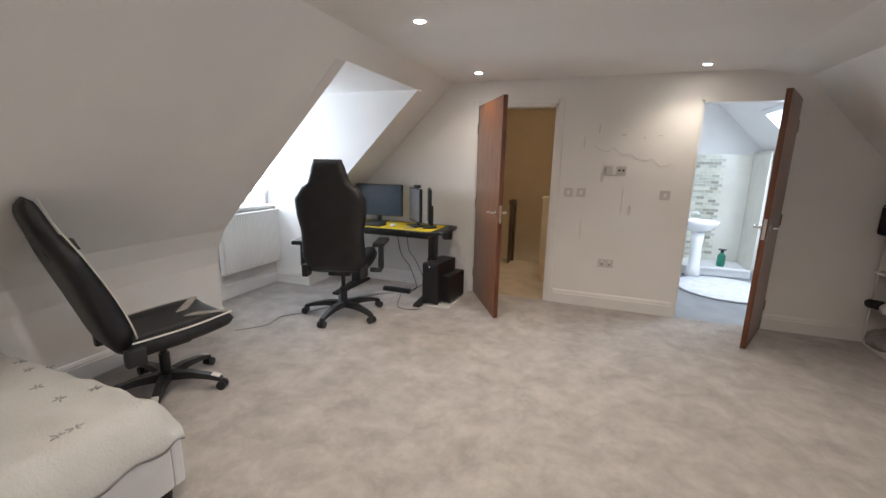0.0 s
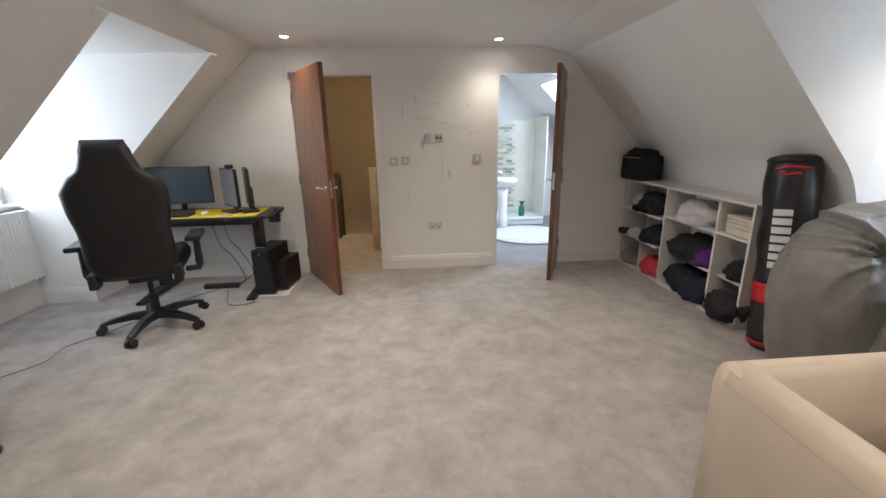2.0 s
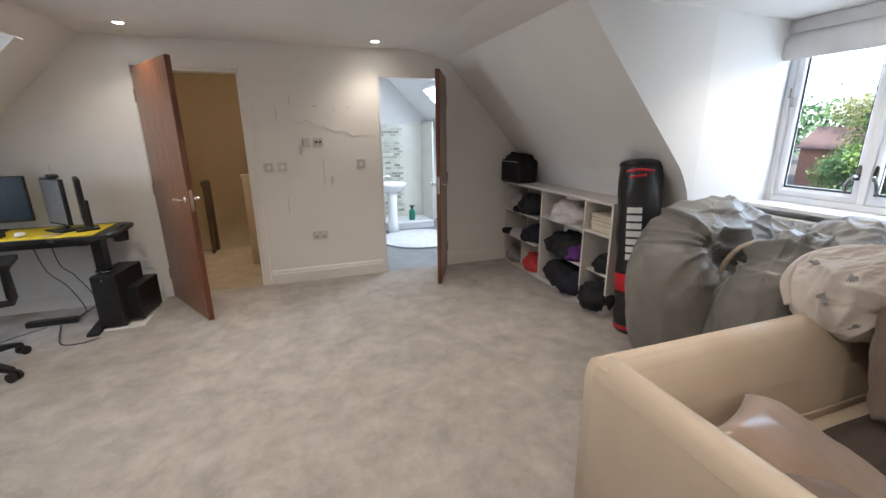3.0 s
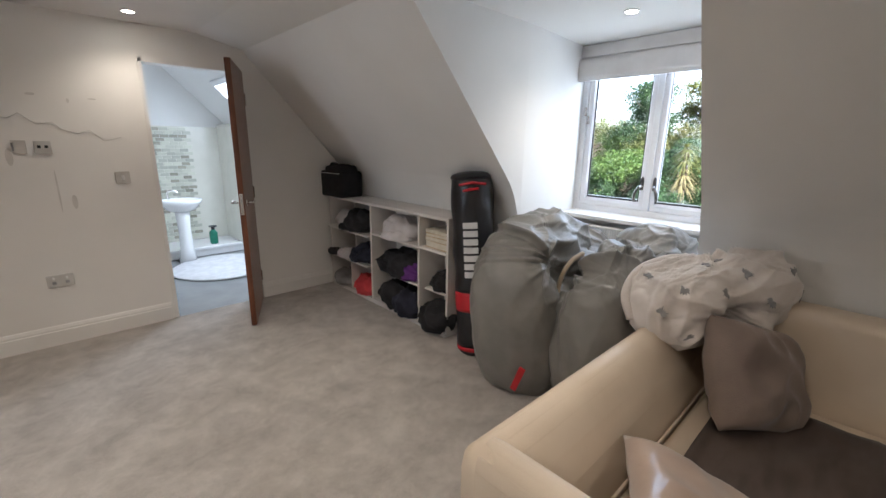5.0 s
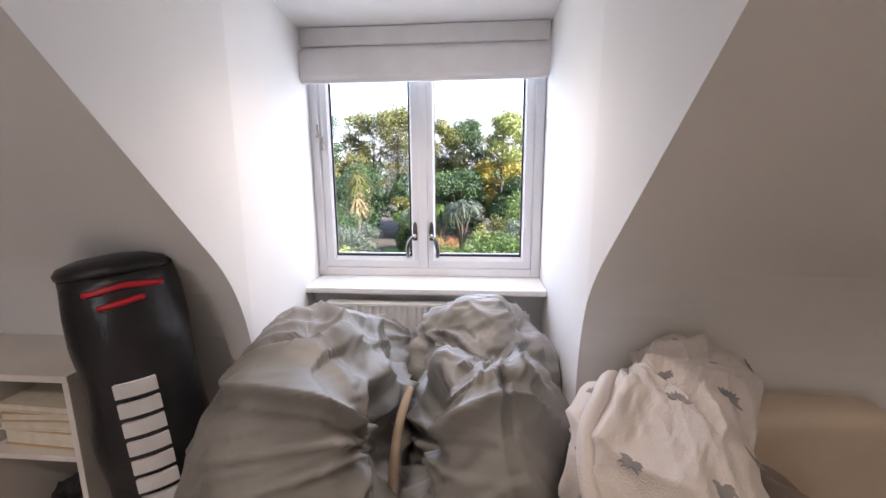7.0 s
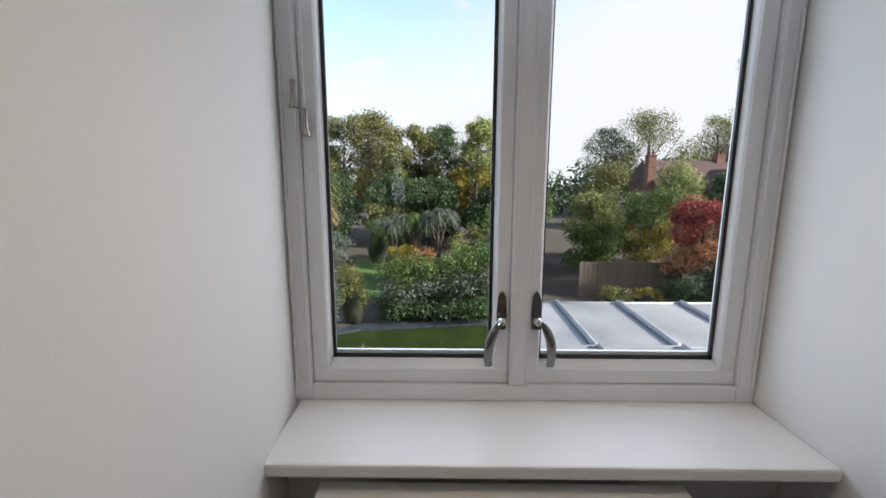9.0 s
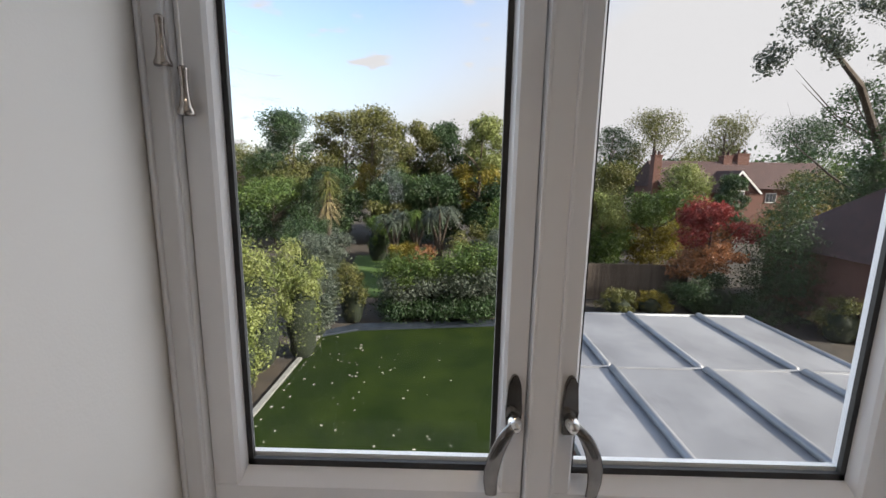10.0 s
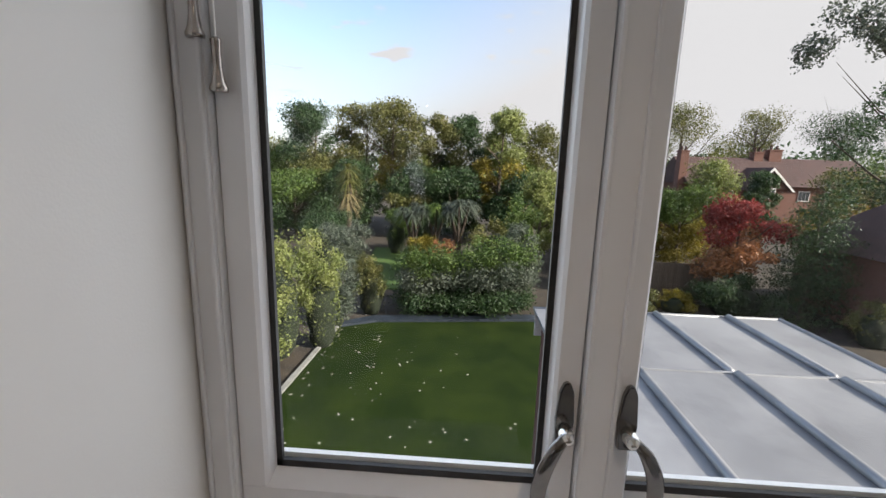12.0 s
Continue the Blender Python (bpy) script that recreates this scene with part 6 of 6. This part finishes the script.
for x, y, z, rx, ry, rz, mt, sd, lb, n, s in (
        (17.2, 8.9, -1.9, 1.3, 1.3, 1.7, L_LIME, 1, "pale green leafy shrub beside the lawn", 7000, 0.06),
        (18.2, 7.6, -2.6, 1.0, 0.9, 1.1, L_LIME, 2, "pale green leafy shrub beside the lawn", 4000, 0.06),
        (15.6, 8.9, -3.6, 0.9, 0.9, 1.3, L_LIME, 3, "yellow-green shrub by the lawn edge", 3500, 0.06),
        (20.3, 7.9, -3.4, 1.0, 1.1, 1.4, L_GREY, 4, "grey-green feathery shrub beside the lawn", 4000, 0.06),
        (22.0, 6.6, -3.2, 0.9, 0.9, 1.0, L_OLIVE, 5, "olive green shrub at the border", 3000, 0.06),
        (28.0, 9.6, -2.9, 1.8, 1.6, 1.2, L_GREY, 6, "blue-green rounded shrub beyond the lawn", 3000, 0.08),
        (30.0, 5.2, -3.7, 1.2, 1.0, 0.9, L_GOLD, 7, "golden low shrub by the lawn", 2000, 0.08),
        (27.2, 3.7, -3.2, 0.9, 0.9, 0.8, L_ORANGE, 8, "orange-red flowering shrub behind the hedge", 2200, 0.07),
        (31.0, 0.2, -2.6, 1.8, 1.8, 1.4, L_OLIVE, 9, "olive shrub beyond the hedge", 3000, 0.09),
        (36.0, 7.8, -2.5, 1.2, 1.2, 1.3, L_GREEN, 10, "green shrub at the far lawn", 2500, 0.09),
        (37.0, 5.6, -2.9, 1.4, 1.3, 1.4, L_DARK, 11, "dark green shrub at the far lawn", 2500, 0.09),
        (24.2, -0.6, -2.2, 1.3, 1.2, 1.6, L_GREY, 12, "blue-grey leafy shrub by the hedge", 4000, 0.07),
        (27.5, -1.2, -1.4, 1.2, 1.2, 1.7, L_GREEN, 13, "green leafy shrub beside the hedge", 3500, 0.08),
        (24.0, -6.6, -4.5, 0.9, 1.0, 0.6, L_OLIVE, 14, "low yellow-green shrub by the fence", 2500, 0.06),
        (24.5, -8.6, -4.7, 0.7, 0.9, 0.5, L_GOLD, 15, "low gold shrub by the fence", 2000, 0.06),
        (21.0, -15.2, -4.0, 0.9, 1.1, 0.8, L_OLIVE, 16, "yellow-green shrub by the outbuilding", 2000, 0.06),
        (33.0, 12.5, -2.6, 1.7, 1.7, 1.4, L_DARK, 17, "dark shrub on the far border", 2500, 0.09)):
    shrub(x, y, z, rx, ry, rz, mt, sd, lb, n, s)

# trees round the garden
for x, y, top, r, mt, sd, lb, n, sec in (
        (50, 19.4, 7.4, 4.6, L_OLIVE, 1, "tall olive green garden tree", 9000, L_DARK),
        (52, 24.0, 3.0, 4.2, L_GREEN, 2, "broad green tree at the border", 7000, None),
        (51, 15.6, 7.6, 2.6, L_OLIVE, 3, "slim olive tree at the border", 4500, None),
        (50, 10.6, 7.9, 3.6, L_GOLD, 4, "golden autumn tree at the border", 8000, L_OLIVE),
        (48, 6.4, 6.2, 3.4, L_GREEN, 5, "mid green leafy tree at the border at the border", 8000, L_OLIVE),
        (51, 3.2, 6.6, 3.4, L_DARK, 6, "dark green rounded tree at the border", 7000, None),
        (46, -1.0, 6.5, 3.0, L_GOLD, 7, "yellow autumn tree beyond the lawn", 8000, L_LIME),
        (50, -5.0, 5.6, 4.0, L_GREEN, 8, "green leafy tree at the border", 6000, L_OLIVE),
        (44, 13.6, 1.6, 3.4, L_DARK, 9, "dark low tree under taller trees", 6000, None),
        (45, 8.0, 1.4, 3.2, L_OLIVE, 10, "olive low tree under taller trees", 6000, L_DARK),
        (44, 3.4, 1.0, 3.2, L_DARK, 11, "dark low tree under taller trees", 6000, None),
        (42, 18.6, 0.6, 3.6, L_DARK, 12, "dark low tree under taller trees", 6000, L_GREEN),
        (43, -2.6, 1.0, 3.2, L_DARK, 13, "dark low tree under taller trees", 6000, None),
        (34, -3.2, 1.2, 2.0, L_LIME, 14, "light green slender tree by the hedge", 5000, None),
        (32, -8.4, 0.2, 2.2, L_GREEN, 15, "bright green leafy tree above the fence at the border", 6000, L_LIME),
        (38, -11.2, 2.2, 2.4, L_ORANGE, 16, "peach-orange autumn tree above the fence", 5000, L_OLIVE),
        (36, -15.8, 2.3, 2.4, L_GOLD, 17, "yellow-green autumn tree above the fence", 6000, L_LIME),
        (33, -12.6, 0.4, 2.4, L_GOLD, 18, "yellow-green autumn tree above the fence", 6000, L_GREEN),
        (75, -32.0, 11.6, 6.2, L_OLIVE, 19, "tall tree behind the brick house", 7000, None),
        (78, -26.0, 9.5, 5.5, L_DARK, 20, "tall dark tree behind the house", 6000, None),
        (76, -44.0, 11.2, 5.6, L_OLIVE, 21, "tall tree behind the brick house", 7000, None),
        (72, -54.0, 10.5, 7.0, L_GREEN, 22, "broad tree behind the brick house", 7000, L_DARK),
        (62, 30.0, 4.5, 6.0, L_OLIVE, 24, "far olive tree in the hedgerow", 6000, None),
        (45, -25.6, 1.6, 1.9, L_DARK, 25, "small dark tree before the brick house", 4000, None),
        (38, -27.0, 2.0, 3.0, L_GOLD, 26, "yellow-green tree by the house", 5000, L_OLIVE)):
    tree(x, y, top * 1.06 + 0.3, r * 1.22, mt, sd, lb, G, int(n * 2.4), 0.13 if x > 40 else 0.095, 0.2, second=sec)
bare_tree(52, 14.0, 8.0, 2.4, 3, "tall bare autumn tree with fine twigs")
bare_tree(54, 1.2, 6.6, 2.4, 4, "bare autumn tree with fine twigs")

# the red maple and the conifer
tree(25.6, -11.9, 0.35, 2.5, L_ORANGE, 31, "crimson maple tree turning orange below", G, 12000, 0.085, 0.36, "maple_tree", L_RED, 0.95, 24)
cf = thing("conifer", "dark green conical conifer by the fence", "tree", (24.0, -14.5, G - 0.06))
part("trunk", tube([(0, 0, 0), (0, 0, 6.3)], [0.14, 0.02], 8), M_BARK, cf)
rs = random.Random(8)
leaf_cloud("crown", [(rs.uniform(-0.5, 0.5) * (1.9 - 0.25 * k), rs.uniform(-0.5, 0.5) * (1.9 - 0.25 * k), 0.6 + 0.44 * k + rs.uniform(-0.1, 0.1), 1.55 * (1 - (k / 16) ** 1.7) + 0.25, 1.55 * (1 - (k / 16) ** 1.7) + 0.25, 0.55) for k in range(14)], 14000, 0.06, L_DARK, cf, 40)
shrub(24.6, -11.6, -4.1, 1.6, 2.2, 1.0, L_DARK, 41, "dark laurel under the maple", 4500, 0.07)


# palms and cordylines
def rosette(c, n, length, rnd, droop, w, bm):
    for k in range(n):
        a, e = rnd.uniform(0, 6.28), rnd.uniform(-0.35, 1.35)
        d = Vector((math.cos(a) * math.cos(e), math.sin(a) * math.cos(e), math.sin(e)))
        s = d.cross(Vector((0, 0, 1)))
        s = s.normalized() * w if s.length > 0.01 else Vector((w, 0, 0))
        prev = None
        for i in range(5):
            f = i / 4
            p = Vector(c) + d * length * f - Vector((0, 0, droop * length * f * f))
            q = (bm.verts.new(p - s * (1 - f * 0.9)), bm.verts.new(p + s * (1 - f * 0.9)))
            if prev:
                bm.faces.new((prev[0], prev[1], q[1], q[0]))
            prev = q


def cordyline(x, y, top, heads, seed, mat, label, length=1.0):
    rnd = random.Random(seed)
    t = thing("cordyline", label, "palm", (x, y, G - 0.06))
    h = top - G - 0.5
    bm = None
    lf = bmesh.new()
    for k in range(heads):
        a = 2 * math.pi * k / heads
        e = (math.cos(a) * 0.8 * (heads > 1), math.sin(a) * 0.8 * (heads > 1), h - rnd.uniform(0, 0.7))
        bm = tube([(0, 0, 0), (e[0] * 0.3, e[1] * 0.3, h * 0.5), e], [0.12, 0.09, 0.07], 6, bm)
        rosette(e, 120, length, rnd, 0.75, 0.04, lf)
    part("trunk", bm, M_BARK, t)
    part("fronds", lf, mat, t)


cordyline(33, 6.1, -0.6, 6, 1, L_GREY, "grey-green cordyline palm with strap leaves")
cordyline(33.3, 4.5, -0.5, 6, 2, L_GREEN, "green cordyline palm with strap leaves")
cordyline(32.6, 2.8, -0.2, 6, 3, L_GREY, "pale grey-green cordyline palm", 1.1)
cordyline(31.5, 4.6, -3.2, 2, 4, L_OLIVE, "low spiky cordyline among the shrubs", 0.9)
pm = thing("fan_palm", "tall shaggy fan palm with dry skirt", "palm", (38, 12.3, G - 0.06))
part("trunk", tube([(0, 0, 0), (0.05, 0, 3.0), (0, 0, 6.4)], [0.28, 0.24, 0.2], 10), M_BARK, pm)
for z, mt, ln, nm in ((6.6, L_OLIVE, 1.5, "fronds"), (5.7, L_OLIVE, 1.5, "fronds"), (4.6, L_STRAW, 1.5, "dry_skirt"), (3.7, L_STRAW, 1.3, "dry_skirt")):
    lf = bmesh.new()
    rosette((0, 0, z), 110, ln, random.Random(int(z * 10)), 0.7, 0.06, lf)
    part(nm, lf, mt, pm)

# fine-leaved tree reaching in from the side
eu = thing("eucalyptus_tree", "dark fine-leaved eucalyptus against the sky", "tree", (27.0, -21.5, G - 0.06))
part("trunk", limbs(14.0, 4.5, random.Random(3), 0.28, 14), M_BARK, eu)
rs = random.Random(12)
leaf_cloud("crown", [(rs.uniform(-3, 3), rs.uniform(-3.4, 2.8), rs.uniform(4.0, 12.5), rs.uniform(0.7, 1.4), rs.uniform(0.7, 1.4), rs.uniform(0.5, 1.0)) for k in range(36)], 15000, 0.09, L_DARK, eu, 50)
leaf_cloud("crown", [(-10.5 + rs.uniform(-1.2, 1.2), 13.2 + rs.uniform(-1.9, 0.9), 10.9 + rs.uniform(-0.9, 1.2), rs.uniform(0.3, 0.6), rs.uniform(0.3, 0.6), rs.uniform(0.25, 0.5)) for k in range(14)], 3500, 0.06, L_GREY, eu, 51)
part("limb", tube([(0, 0, 8.5), (-4, 5.5, 11.2), (-8.5, 11.0, 11.6), (-11, 13.6, 11.2)], [0.22, 0.14, 0.06, 0.015], 8), M_BARK, eu)

# fence between the gardens
fn = thing("fence", "weathered close-board wooden fence between gardens", "fence", (26.4, -5.6, G))
fm = mesh_from(box(-0.012, 0.012, -0.07, 0.07, 0.0, 2.1, 0.003, 1), "board", M_FENCE)
for k in range(44):
    ob = new("board", fm)
    ob.parent = fn
    ob.location = (0.012 * (k % 2), -0.135 * k, 0)
for z in (0.4, 1.7):
    part("rail", box(0.03, 0.08, -5.9, 0.1, z, z + 0.08), M_FENCE, fn)

# brick house across the gardens
ho = thing("brick_house", "red brick house with clay tile roof and chimneys", "house", (56, 0, 0))
part("wall", box(0, 8, -46.0, -24.4, G, 0.75), M_BRICK, ho)
part("roof", prism([(-0.6, 0.6), (8.6, 0.6), (4.0, 4.0)], "y", -46.4, -24.0), M_ROOFTILE, ho, "brown-red clay tile roof")
part("gable", prism([(-34.6, 0.2), (-30.2, 0.2), (-32.2, 2.45)], "x", -2.2, 3.5), M_BRICK, ho)
gr = prism([(-34.9, 0.1), (-32.2, 2.75), (-29.9, 0.1), (-30.3, 0.1), (-32.2, 2.35), (-34.5, 0.1)], "x", -2.5, 3.6)
part("gable_roof", gr, M_ROOFTILE, ho)
part("bargeboard", prism([(-34.9, 0.05), (-32.2, 2.72), (-29.9, 0.05), (-30.15, 0.05), (-32.2, 2.42), (-34.65, 0.05)], "x", -2.6, -2.51), M_RENDERW, ho, "white bargeboard")
for x, y, w, z in ((1.2, -23.8, 0.95, 4.9), (4.0, -36.2, 1.5, 5.4), (4.0, -34.2, 1.1, 5.1)):
    ch = part("chimney", box(x - 0.55, x + 0.55, y - w / 2, y + w / 2, G if y > -24 else 2.0, z - 0.5, 0.02), M_BRICK, ho, "red brick chimney")
    part("corbel", box(x - 0.63, x + 0.63, y - w / 2 - 0.08, y + w / 2 + 0.08, z - 0.5, z - 0.32, 0.02), M_BRICK, ch)
    for k in (-1, 1):
        part("pot", lathe([(0.16, 0), (0.13, 0.45), (0.15, 0.5)], 12), M_ROOFTILE, ch, m=pose(x, y + k * w * 0.24, z - 0.32))
for y, z in ((-26.0, -0.2), (-29.0, -0.6), (-32.3, -0.2), (-37.8, -0.5), (-41.0, -0.5), (-44.0, -0.5)):
    xw = -2.2 if abs(y + 32.3) < 0.1 else 0.0
    wn_ = part("window", box(xw - 0.08, xw - 0.005, y - 0.65, y + 0.65, z - 0.6, z + 0.6, 0.01), M_RENDERW, ho, "white framed window")
    for k in (-1, 0, 1):
        part("pane", box(xw - 0.10, xw - 0.082, y - 0.18 + k * 0.41, y + 0.18 + k * 0.41, z - 0.5, z + 0.5), M_DARKPANE, wn_)

# tiled outbuilding at the side
ob_t = thing("outbuilding", "brick outbuilding with a clay tile hipped roof", "outbuilding", (0, 0, 0))
part("wall", box(20.2, 27.0, -25.0, -16.0, G, -1.75), M_BRICK, ob_t)
hr = bmesh.new()
v = [hr.verts.new(p) for p in ((19.8, -15.6, -1.85), (27.4, -15.6, -1.85), (27.4, -25.4, -1.85), (19.8, -25.4, -1.85), (23.6, -19.4, 1.7), (23.6, -21.6, 1.7))]
for f in ((0, 1, 4), (1, 2, 5, 4), (2, 3, 5), (3, 0, 4, 5), (0, 3, 2, 1)):
    hr.faces.new([v[i] for i in f])
part("roof", hr, M_ROOFTILE, ob_t, "brown-red clay tile roof")

# distant neighbour's gable on the other side
nb = thing("far_house", "distant brick house with orange tile roof", "house", (58, 0, 0))
part("wall", box(0, 6, 27.5, 35, G, -0.6), M_BRICK, nb)
part("roof", prism([(-0.5, -0.7), (6.5, -0.7), (3.0, 1.8)], "y", 27.0, 35.4), M_ROOFTILE, nb)

# distant woods
wd = tagged(new("distant_woods"), "distant dark woodland on the horizon", "woods", kind="stuff")
rs = random.Random(2)
leaf_cloud("woodland", [(rs.uniform(85, 120), -120 + 240 * k / 90, G + rs.uniform(2, 9), 6, 5, rs.uniform(3, 6)) for k in range(90)], 26000, 0.55, L_DARK, wd, 60)["kind"] = "stuff"

# lead roof below the window
lr = thing("lead_roof", "grey lead flat roof with rolls and a drip step", "roof", (0, 0, 0))
RZ = -0.15
cols = [1.30, 0.66, -0.17, -1.03, -1.66]
for i, (ya, yb) in enumerate(zip(cols, cols[1:])):
    for x0, x1, dz in ((6.76, 8.34, 0.0), (4.55, 6.74, 0.03)):
        bm = box(x0, x1, yb + 0.003, ya - 0.003, RZ - 0.05 + dz, RZ + dz, 0.004, 1)
        part("lead_sheet", bm, M_LEAD, lr)
for y in cols[1:-1]:
    for x0, x1, dz in ((6.80, 8.30, 0.0), (4.60, 6.70, 0.03)):
        part("lead_roll", tube([(x0 - 0.03, y, RZ + 0.0 + dz), (x0, y, RZ + 0.024 + dz), (x1, y, RZ + 0.024 + dz), (x1 + 0.03, y, RZ - 0.005 + dz)], [0.02, 0.033, 0.033, 0.025], 10), M_LEADROLL, lr, smooth=True)
part("drip_step", box(6.735, 6.775, cols[-1], cols[0], RZ - 0.04, RZ + 0.042, 0.012), M_LEADROLL, lr)
part("edge_roll", tube([(4.6, cols[-1], RZ), (8.34, cols[-1], RZ - 0.005)], 0.03, 8), M_LEADROLL, lr, smooth=True)
part("edge_roll", tube([(8.34, cols[0], RZ - 0.01), (8.34, cols[-1], RZ - 0.01)], 0.028, 8), M_LEADROLL, lr, smooth=True)
part("fascia", box(8.30, 8.33, cols[-1] + 0.02, cols[0] - 0.02, RZ - 0.35, RZ - 0.06), M_RENDERW, lr)
part("walling", box(4.6, 8.25, cols[-1] + 0.1, cols[0] - 0.1, G, RZ - 0.06), M_BRICK, lr)
structure("wall_outside", box(4.0, 4.55, -8, 10, G, -0.25), M_BRICK, "red brick rear wall of the house", "wall")
